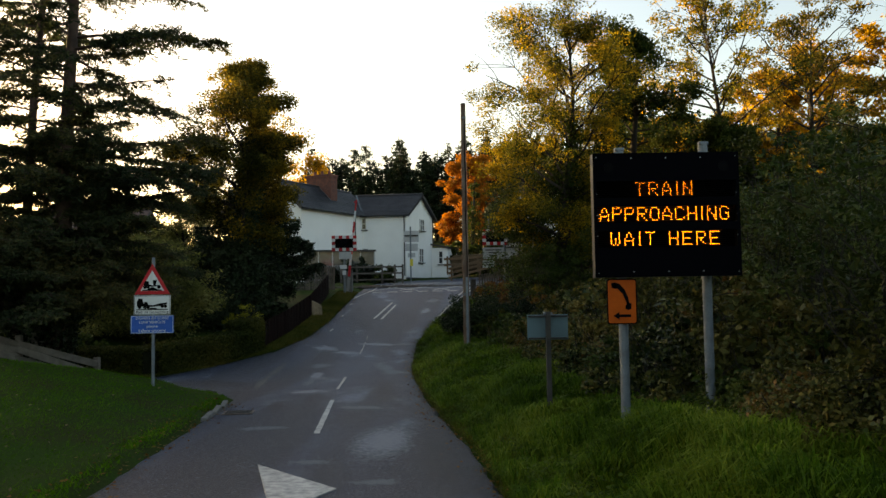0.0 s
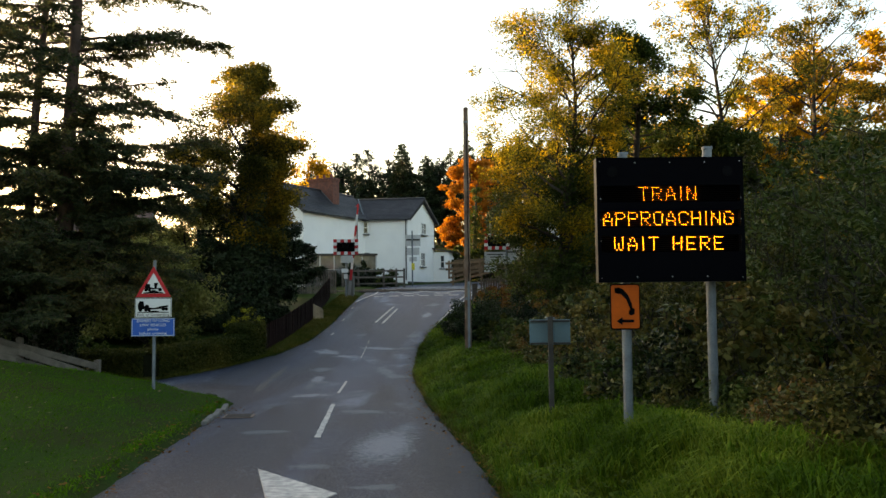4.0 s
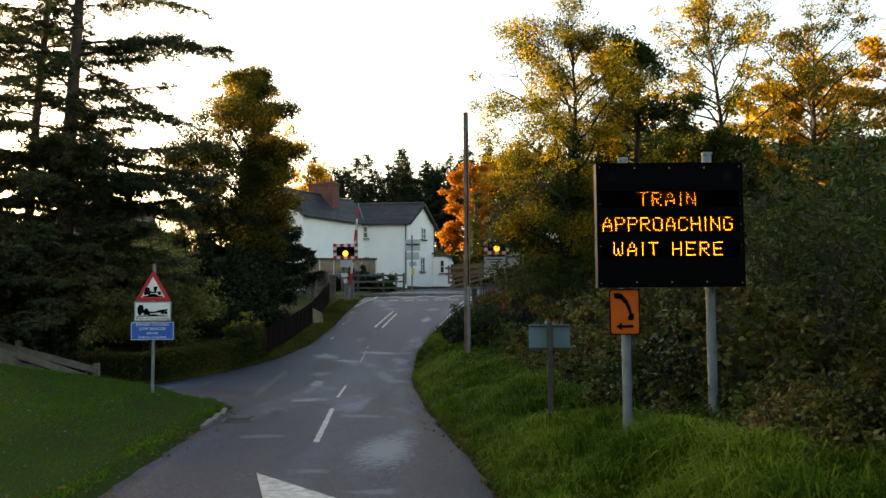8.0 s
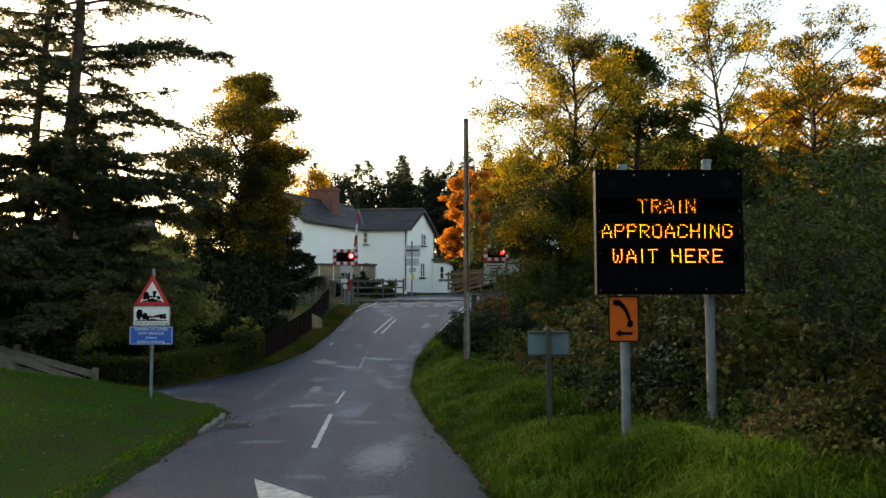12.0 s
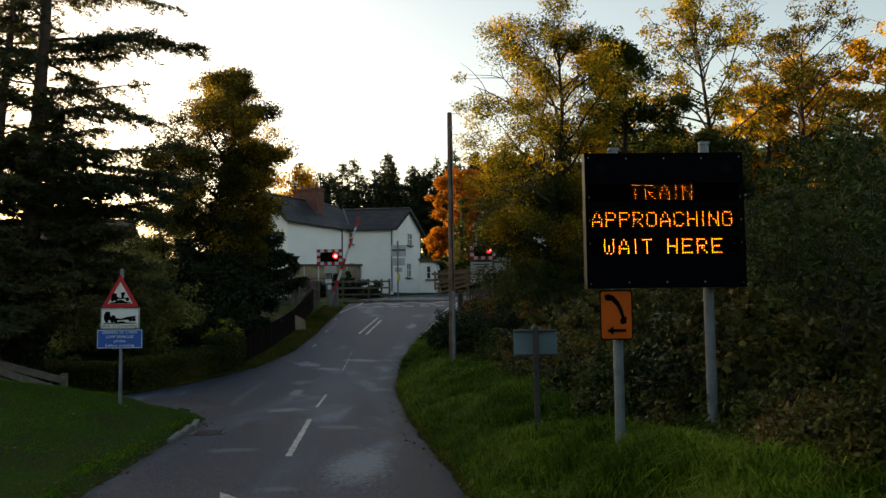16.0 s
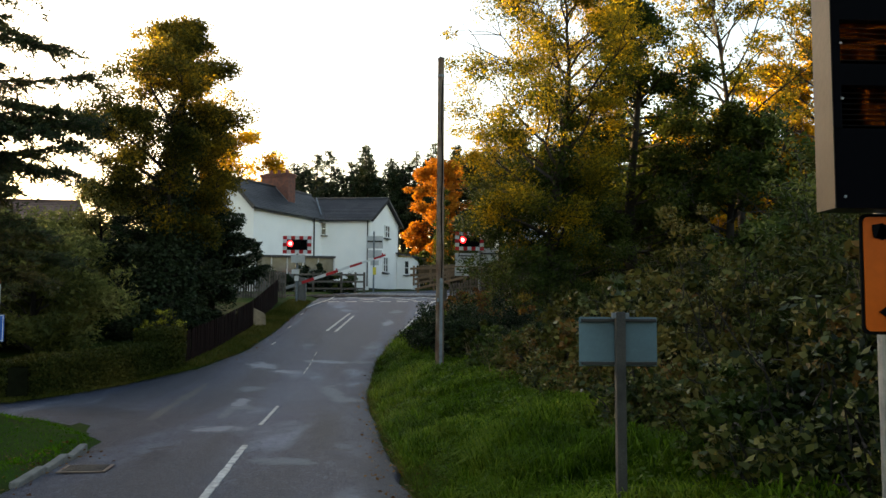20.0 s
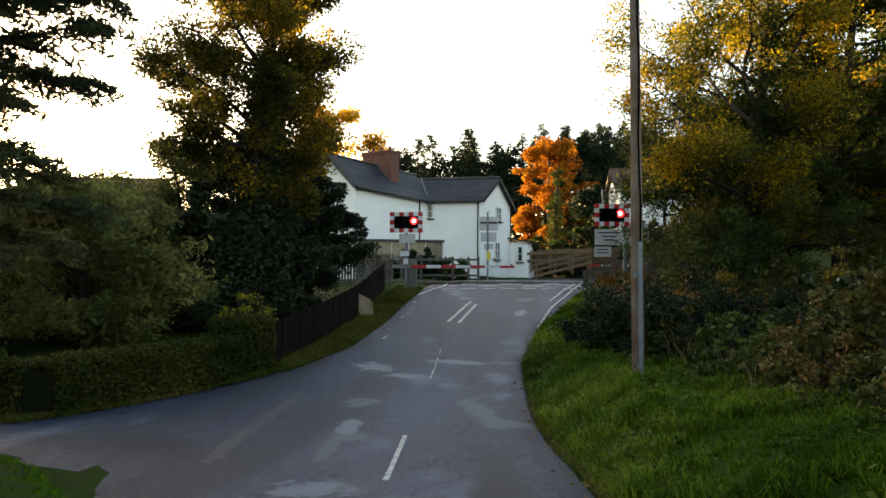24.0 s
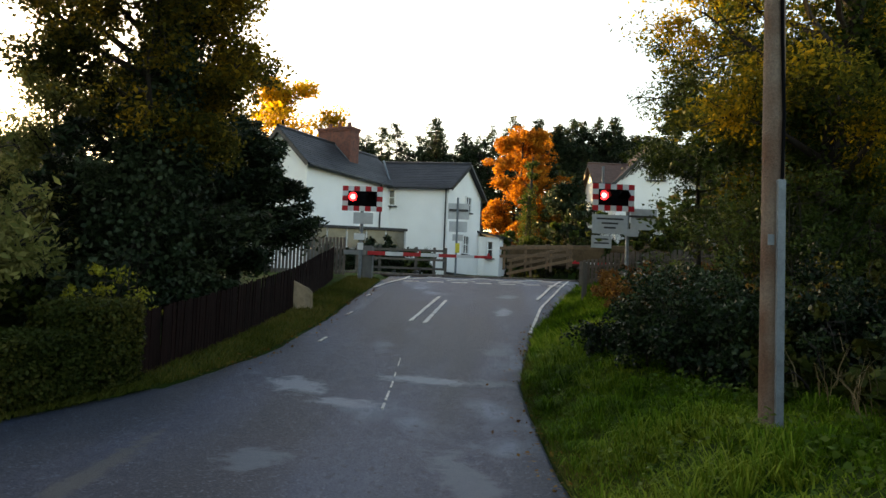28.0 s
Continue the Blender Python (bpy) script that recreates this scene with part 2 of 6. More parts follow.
M_BLACK = mat("matt_black", (0.0025, 0.0028, 0.0036), 0.7, 0.3, 6.0, 0.03, spec=0.04)
M_PANEL = mat("display_panel_black", (0.0012, 0.0014, 0.0026), 0.8, 0.2, 4.0, 0.02, spec=0.03)
M_HOUSING = mat("grey_housing", (0.20, 0.21, 0.22), 0.5, 0.15, 5.0, 0.05, metal=0.3)
M_ORANGE = mat("sign_orange", (0.48, 0.08, 0.002), 0.5, 0.15, 7.0, 0.02, spec=0.15)
M_RED = mat("sign_red", (0.42, 0.010, 0.018), 0.4, 0.12, 7.0, 0.02, spec=0.3)
M_WHITE = mat("sign_white", (0.58, 0.60, 0.61), 0.45, 0.1, 7.0, 0.02)
M_BLUE = mat("sign_blue", (0.006, 0.085, 0.38), 0.4, 0.15, 7.0, 0.02, spec=0.3)
M_GREYSIGN = mat("sign_grey", (0.42, 0.44, 0.45), 0.5, 0.12, 7.0, 0.02)
M_POLE = mat("weathered_pole_wood", (0.115, 0.066, 0.045), 0.85, 0.45, 3.0, 0.5, 70.0, col2=(0.19, 0.15, 0.12), spec=0.2)
M_FENCE = mat("brown_stained_fence", (0.0125, 0.0055, 0.0048), 0.85, 0.3, 6.0, 0.3, 60.0, piece=0.3, spec=0.06)
M_GREYWOOD = mat("silvered_timber", (0.115, 0.10, 0.085), 0.9, 0.35, 6.0, 0.4, 60.0, piece=0.25)
M_OLDPOST = mat("dark_post_timber", (0.055, 0.052, 0.046), 0.9, 0.4, 6.0, 0.4, 60.0)
M_NEWWOOD = mat("tan_timber", (0.17, 0.10, 0.05), 0.8, 0.3, 6.0, 0.3, 60.0, piece=0.2)
M_STONE = mat("sandstone", (0.30, 0.23, 0.155), 0.9, 0.35, 7.0, 0.5, 50.0)
M_CEDARBARK = mat("cedar_bark", (0.075, 0.046, 0.036), 0.95, 0.4, 5.0, 0.6, 40.0, col2=(0.04, 0.026, 0.022))
M_BARK = mat("bark", (0.019, 0.014, 0.011), 0.95, 0.4, 5.0, 0.6, 40.0)
M_BIRCH = mat("birch_bark", (0.55, 0.52, 0.46), 0.8, 0.5, 8.0, 0.3, 30.0, col2=(0.12, 0.10, 0.09))
M_RAIL = mat("rail_steel", (0.16, 0.12, 0.10), 0.45, 0.4, 8.0, 0.1, metal=0.7)
M_GLASS = mat("window_glass", (0.03, 0.035, 0.04), 0.08, 0.1, 1.0, 0.0)
M_PORCHGLASS = mat("porch_glass", (0.10, 0.115, 0.12), 0.12, 0.4, 2.0, 0.0)
M_LED = mat("amber_led", (0.6, 0.2, 0.02), 0.5, 0.0, bump=0, emit=((1.0, 0.25, 0.012), 4.5))
M_LAMP = mat("amber_lamp", (0.6, 0.3, 0.02), 0.5, 0.0, bump=0, emit=((1.0, 0.33, 0.01), 0.8))
M_REDLIT = mat("red_lamp_lit", (0.7, 0.03, 0.03), 0.4, 0.0, bump=0, emit=((1.0, 0.015, 0.02), 1.6))
M_REDHOT = mat("red_lamp_core", (0.7, 0.1, 0.1), 0.4, 0.0, bump=0, emit=((1.0, 0.4, 0.36), 1.6))
M_AMBERLIT = mat("amber_lamp_lit", (0.7, 0.3, 0.03), 0.4, 0.0, bump=0, emit=((1.0, 0.33, 0.02), 1.6))

L_CEDAR = leaf_mat("cedar_needles", [(0.027, 0.042, 0.025), (0.055, 0.070, 0.032), (0.135, 0.115, 0.042)], 0.4, 0.6)
L_DARK = leaf_mat("dark_evergreen", [(0.007, 0.015, 0.008), (0.017, 0.030, 0.014), (0.046, 0.064, 0.034)], 0.2, 0.45, 0.08)
L_LAUREL = leaf_mat("laurel_leaves", [(0.003, 0.007, 0.003), (0.007, 0.016, 0.006), (0.034, 0.052, 0.018)], 0.08, 0.35, 0.08)
L_GREEN = leaf_mat("summer_green", [(0.014, 0.030, 0.006), (0.038, 0.060, 0.012), (0.115, 0.130, 0.030)], 0.3, 0.38, 0.08)
L_AUTUMN = leaf_mat("autumn_olive", [(0.020, 0.036, 0.007), (0.042, 0.060, 0.010), (0.085, 0.085, 0.014), (0.22, 0.16, 0.018)], 0.5)
L_ASH = leaf_mat("ash_leaves", [(0.026, 0.038, 0.008), (0.072, 0.080, 0.012), (0.22, 0.175, 0.016), (0.48, 0.31, 0.02)], 0.62)
L_SYC = leaf_mat("sycamore_leaves", [(0.026, 0.033, 0.009), (0.062, 0.063, 0.013), (0.16, 0.122, 0.017), (0.36, 0.23, 0.02)], 0.6)
L_ALDER = leaf_mat("alder_leaves", [(0.012, 0.025, 0.006), (0.030, 0.048, 0.010), (0.068, 0.078, 0.016)], 0.4)
L_GARDEN = leaf_mat("garden_leaves", [(0.066, 0.082, 0.026), (0.160, 0.170, 0.050), (0.31, 0.285, 0.10)], 0.5)
L_GOLD = leaf_mat("autumn_gold", [(0.14, 0.095, 0.010), (0.42, 0.245, 0.014), (0.55, 0.33, 0.02)], 0.72)
L_ORANGE = leaf_mat("autumn_orange", [(0.19, 0.055, 0.008), (0.36, 0.125, 0.012), (0.44, 0.19, 0.02)], 0.45)
L_HEDGE = leaf_mat("clipped_hedge", [(0.012, 0.021, 0.005), (0.028, 0.037, 0.008), (0.078, 0.068, 0.015)], 0.12)
L_BRAMBLE = leaf_mat("bramble_mixed", [(0.004, 0.009, 0.003), (0.022, 0.036, 0.009), (0.115, 0.115, 0.034), (0.15, 0.075, 0.02)], 0.16, 0.36, 0.10)
L_BROWN = leaf_mat("faded_bramble", [(0.016, 0.022, 0.006), (0.060, 0.062, 0.015), (0.150, 0.115, 0.032)], 0.16)
L_RUST = leaf_mat("rust_bracken", [(0.062, 0.028, 0.012), (0.16, 0.075, 0.020), (0.26, 0.150, 0.034)], 0.35)
L_YELLOW = leaf_mat("yellow_shrub", [(0.10, 0.12, 0.012), (0.26, 0.25, 0.03), (0.42, 0.40, 0.06)], 0.5)
L_GOLDBUSH = leaf_mat("golden_bush", [(0.05, 0.05, 0.01), (0.13, 0.095, 0.014), (0.24, 0.16, 0.02)], 0.3)
L_GRASS = leaf_mat("grass_blades", [(0.014, 0.036, 0.003), (0.060, 0.124, 0.006), (0.205, 0.255, 0.030)], 0.35, 0.5, 0.02)
L_LAWN = leaf_mat("lawn_blades", [(0.034, 0.100, 0.003), (0.056, 0.140, 0.004), (0.088, 0.172, 0.009)], 0.3, 0.5, 0.02)
L_WEED = leaf_mat("weed_leaves", [(0.030, 0.060, 0.010), (0.060, 0.10, 0.016), (0.11, 0.14, 0.03)], 0.3)
L_EDGE = leaf_mat("dull_edge_grass", [(0.026, 0.036, 0.006), (0.062, 0.074, 0.012), (0.14, 0.115, 0.03)], 0.3)
L_STRAW = leaf_mat("dry_stalks", [(0.09, 0.07, 0.035), (0.15, 0.115, 0.06), (0.22, 0.17, 0.10)], 0.2)


# ---- mesh helpers ----
def mesh_ob(name, verts, faces, material, smooth=False):
    me = bpy.data.meshes.new(name)
    me.from_pydata([tuple(v) for v in verts], [], [tuple(f) for f in faces])
    me.materials.append(material)
    if smooth:
        me.polygons.foreach_set("use_smooth", [True] * len(me.polygons))
    me.update()
    return new(name, me)


def part(name, bm, material, parent=None, label=""):
    """Links a bmesh as one mesh object under a thing or under a part."""
    me = bpy.data.meshes.new(name)
    bmesh.ops.recalc_face_normals(bm, faces=bm.faces)
    bm.to_mesh(me)
    bm.free()
    me.materials.append(material)
    ob = new(name, me)
    ob.parent = parent
    if label:
        ob["label"] = label
    return ob


def box(sx, sy, sz, x=0, y=0, z=0, bevel=0.0, rot=None, bm=None):
    """A box, centred on x, y, z, its edges rounded."""
    b2 = bmesh.new()
    bmesh.ops.create_cube(b2, size=1.0)
    bmesh.ops.scale(b2, vec=(sx, sy, sz), verts=b2.verts)
    if bevel:
        bmesh.ops.bevel(b2, geom=b2.edges[:], offset=bevel, segments=2, affect="EDGES", profile=0.6)
    m = Matrix.Translation((x, y, z))
    if rot:
        m = m @ Euler([radians(a) for a in rot]).to_matrix().to_4x4()
    bmesh.ops.transform(b2, matrix=m, verts=b2.verts)
    return join(bm, b2)


def cyl(r, h, x=0, y=0, z=0, seg=16, r2=None, axis="z", bm=None, bevel=0.0):
    b2 = bmesh.new()
    bmesh.ops.create_cone(b2, cap_ends=True, segments=seg, radius1=r, radius2=r if r2 is None else r2, depth=h)
    if bevel:
        bmesh.ops.bevel(b2, geom=[e for e in b2.edges if e.calc_face_angle(0) > 0.8], offset=bevel, segments=2, affect="EDGES")
    m = Matrix.Translation((x, y, z))
    if axis == "y":
        m = m @ Euler((radians(90), 0, 0)).to_matrix().to_4x4()
    if axis == "x":
        m = m @ Euler((0, radians(90), 0)).to_matrix().to_4x4()
    bmesh.ops.transform(b2, matrix=m, verts=b2.verts)
    return join(bm, b2)


def join(bm, b2):
    if bm is None:
        return b2
    me = bpy.data.meshes.new("tmp")
    b2.to_mesh(me)
    b2.free()
    bm.from_mesh(me)
    bpy.data.meshes.remove(me)
    return bm


def poly(points, thick, bm=None, axis="y"):
    """A flat outline (x, z) given a thickness along y."""
    b2 = bmesh.new()
    vs = [b2.verts.new((p[0], 0, p[1])) for p in points]
    f = b2.faces.new(vs)
    r = bmesh.ops.extrude_face_region(b2, geom=[f])
    bmesh.ops.translate(b2, vec=(0, thick, 0), verts=[v for v in r["geom"] if isinstance(v, bmesh.types.BMVert)])
    return join(bm, b2)


def thing(name, m, label, category, group="", kind=""):
    ob = new(name)
    ob.empty_display_size = 0.1
    ob.matrix_world = m
    return tagged(ob, label, category, group, kind)


def words(text, size, material, parent, x, y, z, width=0.0, name="lettering"):
    """Flat lettering in the built-in font, facing -y, as a mesh."""
    cu = bpy.data.curves.new("lettering", "FONT")
    cu.body, cu.size, cu.align_x, cu.align_y, cu.extrude = text, size, "CENTER", "CENTER", 0.0008
    cu.resolution_u = 2
    tmp = bpy.data.objects.new("tmp", cu)
    me = bpy.data.meshes.new_from_object(tmp)
    bpy.data.objects.remove(tmp)
    xs = [v.co.x for v in me.vertices]
    k = width / (max(xs) - min(xs)) if width else 1.0
    me.transform(pose(x, y, z, 90, 0, 0) @ Matrix.Diagonal((k, 1, 1, 1)))
    me.materials.clear()
    me.materials.append(material)
    ob = new(name, me)
    ob.parent = parent
    return ob


def tube_mesh(paths, sides=6):
    """Tapered tubes along point lists: [(points Nx3, radii N), ...] -> verts, faces."""
    V, F, base = [], [], 0
    ang = np.linspace(0, 2 * np.pi, sides, endpoint=False)
    ca, sa = np.cos(ang), np.sin(ang)
    for pts, rad in paths:
        pts = np.asarray(pts, float)
        n = len(pts)
        tan = np.gradient(pts, axis=0)
        tan /= np.linalg.norm(tan, axis=1)[:, None] + 1e-9
        ref = np.where(np.abs(tan[:, 2:3]) > 0.9, np.array([[1.0, 0, 0]]), np.array([[0, 0, 1.0]]))
        u = np.cross(tan, ref)
        u /= np.linalg.norm(u, axis=1)[:, None] + 1e-9
        w = np.cross(tan, u)
        r = np.asarray(rad)[:, None, None]
        ring = pts[:, None, :] + r * (u[:, None, :] * ca[None, :, None] + w[:, None, :] * sa[None, :, None])
        V.append(ring.reshape(-1, 3))
        for i in range(n - 1):
            a = base + i * sides
            for k in range(sides):
                k2 = (k + 1) % sides
                F.append((a + k, a + k2, a + sides + k2, a + sides + k))
        F.append(tuple(base + (n - 1) * sides + k for k in range(sides)))
        base += n * sides
    return np.concatenate(V), F


def fast_mesh(name, V, F4, material, parent=None):
    """Mesh from arrays of vertices and four-cornered faces."""
    me = bpy.data.meshes.new(name)
    n = len(F4)
    me.vertices.add(len(V))
    me.vertices.foreach_set("co", np.asarray(V, np.float32).ravel())
    me.loops.add(4 * n)
    me.loops.foreach_set("vertex_index", np.asarray(F4, np.int32).ravel())
    me.polygons.add(n)
    me.polygons.foreach_set("loop_start", np.arange(0, 4 * n, 4, dtype=np.int32))
    me.polygons.foreach_set("loop_total", np.full(n, 4, np.int32))
    me.materials.append(material)
    me.update(calc_edges=True)
    me.validate()
    ob = new(name, me)
    ob.parent = parent
    return ob


def leaves(centres, size, rng, flat=0.0, slim=0.5, droop=0.0):
    """Lozenge leaves at the centres; flat: how level they lie. -> V, F4"""
    n = len(centres)
    s = size * rng.uniform(0.6, 1.35, n)[:, None]
    a = rng.normal(size=(n, 3))
    a[:, 2] = a[:, 2] * (1 - flat) - droop
    a /= np.linalg.norm(a, axis=1)[:, None] + 1e-9
    b = rng.normal(size=(n, 3))
    b[:, 2] *= (1 - flat)
    b -= a * (a * b).sum(1)[:, None]
    b /= np.linalg.norm(b, axis=1)[:, None] + 1e-9
    nrm = np.cross(a, b)
    c = np.asarray(centres)
    V = np.empty((n, 4, 3))
    V[:, 0] = c - a * s * 0.5
    V[:, 1] = c + b * s * slim * 0.5 + nrm * s * 0.08
    V[:, 2] = c + a * s * 0.5
    V[:, 3] = c - b * s * slim * 0.5 + nrm * s * 0.08
    return V.reshape(-1, 3), np.arange(4 * n).reshape(n, 4)


# ---- the lie of the land ----
ROAD_Y = [-400, -60, -20, 0, 4, 8, 12, 15.8, 18.5, 20.6, 24, 27, 30, 33, 35, 37, 40, 42, 46, 50, 54, 60, 70, 120, 400]
ROAD_Z = [9.0, 3.0, 1.9, 1.04, .83, .64, .57, .475, .455, .454, .57, .80, 1.15, 1.5, 1.75, 2.0, 2.33, 2.58, 2.97, 3.12, 3.26, 3.45, 3.9, 5.0, 5.0]
RIGHT_Y = [-60, -20, 0, 7, 9.5, 12.7, 15.8, 18.7, 21.5, 25, 27.5, 30, 32.2, 34.8, 38.5, 42, 48, 54, 60, 90]
RIGHT_X = [9, 4.2, 1.6, .97, .85, .47, .18, -.05, -.28, -.30, -.27, .05, .36, .98, 1.8, 2.6, 4.0, 6.4, 8.8, 22]
LEFT_Y = [-60, -20, 0, 7.7, 12, 15.9, 26.5, 29.1, 33, 36.2, 41, 48, 54, 58, 61, 66, 90]
LEFT_X = [2, -1, -2.4, -3.0, -3.35, -3.65, -4.85, -4.2, -3.92, -3.84, -3.7, -3.5, -3.4, -3.0, -1.4, 2.0, 17]
LANE_N = ([-60, -20, -12, -9, -7, -5.0], [27, 23.5, 22.4, 21.6, 21.5, 26.5])     # far side of the side lane: x, y
LANE_S = ([-60, -20, -12, -6.2, -5.0, -3.8], [23.2, 20.4, 19.6, 18.9, 17.9, 16.3])   # near side


def road_z(y):
    return float(np.interp(y, ROAD_Y, ROAD_Z))


def smooth(a, b, v):
    v = np.clip((v - a) / (b - a), 0, 1)
    return v * v * (3 - 2 * v)


def on_lane(x, y):
    return x < -3.5 and np.interp(x, *LANE_S) < y < np.interp(x, *LANE_N)


def ground_z(x, y):
    """The height of the ground, verges and hills, at x, y."""
    z = float(np.interp(y, ROAD_Y, ROAD_Z))
    xr, xl = float(np.interp(y, RIGHT_Y, RIGHT_X)), float(np.interp(y, LEFT_Y, LEFT_X))
    up = 0.0
    if x > xr:
        d = x - xr
        bank = 0.56 if y < 25 else 0.56 - 0.26 * smooth(25, 34, y)
        up = bank * smooth(0.0, 1.5, d) + 0.05 * max(0.0, d - 1.5)
        up += 0.22 * min(14.0, max(0.0, x - 5)) * smooth(44, 60, y) + 0.10 * min(40.0, max(0.0, x - 9))
        up += 0.05 * noise.noise((x * 0.8, y * 0.8, 0)) * smooth(0.1, 1.0, d)
    elif x < xl:
        d = xl - x
        ys, yn = float(np.interp(x, *LANE_S)), float(np.interp(x, *LANE_N))
        if y < ys:
            e = min(d, (ys - y) * 0.8)
            up = 0.10 * smooth(0, 0.15, e) + 0.24 * max(0.0, e - 0.1) * smooth(0, 1.5, e)
            up = min(up, 1.5 + 0.02 * d)
        elif y > yn or x > -5.0:
            e = min(d, max(0.0, y - yn) + (0.0 if x < -5 else d))
            up = 0.06 * smooth(0, 0.6, e) - 0.012 * min(30.0, max(0.0, d - 3))
        if y > 44:
            up -= 0.05 * min(20.0, max(0.0, d - 8))
    up += 4.6 * smooth(66, 82, y) * smooth(3, 8, x)
    if y > 74:
        up += 0.16 * (min(y, 112) - 74) * smooth(74, 95, y)
    r = math.hypot(x, y - 20)
    if r > 60:
        up += 1.5 * noise.noise((x * 0.02, y * 0.02, 3)) * smooth(60, 120, r)
    # hill out of view on the left, sized to block low sun from the ground
    if x < -45:
        up += 14.5 * smooth(-60, -105, x) * (1 - smooth(0.96, 1.04, math.atan2(y - 2, -x)))
    return z + up


def axis_steps(lo, hi, fine_lo, fine_hi, step, grow):
    a = list(np.arange(fine_lo, fine_hi, step))
    s, v = step, fine_hi
    while v < hi:
        a.append(v)
        s *= grow
        v += s
    a.append(hi)
    s, v = step, fine_lo
    while v > lo:
        s *= grow
        v -= s
        a.insert(0, max(v, lo))
    return a


def build_ground():
    xs = axis_steps(-420, 420, -12, 8, 0.3, 1.16)
    ys = axis_steps(-300, 700, -3, 48, 0.4, 1.14)
    V = []
    for y in ys:
        xr, xl = float(np.interp(y, RIGHT_Y, RIGHT_X)), float(np.interp(y, LEFT_Y, LEFT_X))
        for x in xs:
            z = ground_z(x, y)
            if xl - 0.1 < x < xr + 0.1 and -60 < y < 90 or on_lane(x, y) and x > -60:
                z -= 0.10
            V.append((x, y, z))
    nx = len(xs)
    F = [(j * nx + i, j * nx + i + 1, (j + 1) * nx + i + 1, (j + 1) * nx + i) for j in range(len(ys) - 1) for i in range(nx - 1)]
    ob = fast_mesh("ground", np.array(V), np.array(F), M_GROUND)
    ob.data.polygons.foreach_set("use_smooth", [True] * len(ob.data.polygons))
    tagged(ob, "rough grassy ground with low banks and rising hillside", "ground", kind="structure")


def strip(name, rows, material):
    V = [p for r in rows for p in r]
    k = len(rows[0])
    F = [(j * k + i, j * k + i + 1, (j + 1) * k + i + 1, (j + 1) * k + i) for j in range(len(rows) - 1) for i in range(k - 1)]
    return mesh_ob(name, V, F, material, True)


def ragged(y, s):
    return 0.07 * noise.noise((y * 1.3, s, 0)) + 0.035 * noise.noise((y * 5.1, s, 1))


def build_road():
    ys = list(np.arange(-60, -4, 2.0)) + list(np.arange(-4, 50, 0.25)) + list(np.arange(50, 91, 2.0))
    rows = []
    for y in ys:
        xl, xr = float(np.interp(y, LEFT_Y, LEFT_X)) - ragged(y, 1), float(np.interp(y, RIGHT_Y, RIGHT_X)) + ragged(y, 5)
        rows.append([(xl + (xr - xl) * k / 8, y, road_z(y) + 0.03 * (1 - ((k - 4) / 4) ** 2) - 0.03) for k in range(9)])
        rows[-1][0] = (xl, y, road_z(y) - (0.09 if y < 15.9 or y > 26.3 else 0.028))
        rows[-1].insert(1, (xl + 0.06, y, road_z(y) - 0.02))
        rows[-1][-1] = (xr, y, road_z(y) - 0.09)
        rows[-1].insert(-1, (xr - 0.06, y, road_z(y) - 0.02))
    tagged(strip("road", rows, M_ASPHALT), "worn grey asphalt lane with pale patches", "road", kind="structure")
    rows = []
    for x in np.concatenate([np.arange(-60, -14, 3.0), np.arange(-14, -3.2, 0.3)]):
        y0, y1 = float(np.interp(x, *LANE_S)), float(np.interp(x, *LANE_N))
        y0 += ragged(x, 9)
        y1 += ragged(x, 12)
        rows.append([(x, y0 + (y1 - y0) * k / 8, road_z(y0 + (y1 - y0) * k / 8) - (0.07 if k in (0, 8) else 0.034)) for k in range(9)])
    tagged(strip("road_side_lane", rows, M_ASPHALT), "grey asphalt side lane joining the road", "road", kind="structure")


def mark(points, name="road_marking", label="worn white painted road marking", material=None, lift=0.010):
    """A painted outline on the road, a few millimetres proud."""
    bm = bmesh.new()
    top = [bm.verts.new((x, y, road_z(y) + lift)) for x, y in points]
    bm.faces.new(top)
    r = bmesh.ops.extrude_face_region(bm, geom=bm.faces[:])
    bmesh.ops.translate(bm, vec=(0, 0, -lift - 0.002), verts=[v for v in r["geom"] if isinstance(v, bmesh.types.BMVert)])
    tagged(part(name, bm, material or M_MARK), label, "road marking", kind="structure")


def line_mark(x0, y0, x1, y1, w=0.09, n=4):
    """A painted line in n pieces, with worn uneven edges and small gaps."""
    d = Vector((x1 - x0, y1 - y0)).normalized()
    p = Vector((-d.y, d.x)) * w / 2
    rng = random.Random(int(abs(x0 * 131 + y0 * 17 + y1 * 7)))
    for k in range(n):
        a, b = (k + rng.uniform(0, 0.03)) / n, (k + 1 - rng.uniform(0, 0.03)) / n
        left, right = [], []
        for q in range(9):
            f = a + (b - a) * q / 8
            x, y = x0 + (x1 - x0) * f, y0 + (y1 - y0) * f
            u, v = rng.uniform(0.72, 1.06), rng.uniform(0.72, 1.06)
            left.append((x + p.x * u, y + p.y * u))
            right.append((x - p.x * v, y - p.y * v))
        mark(left + right[::-1])


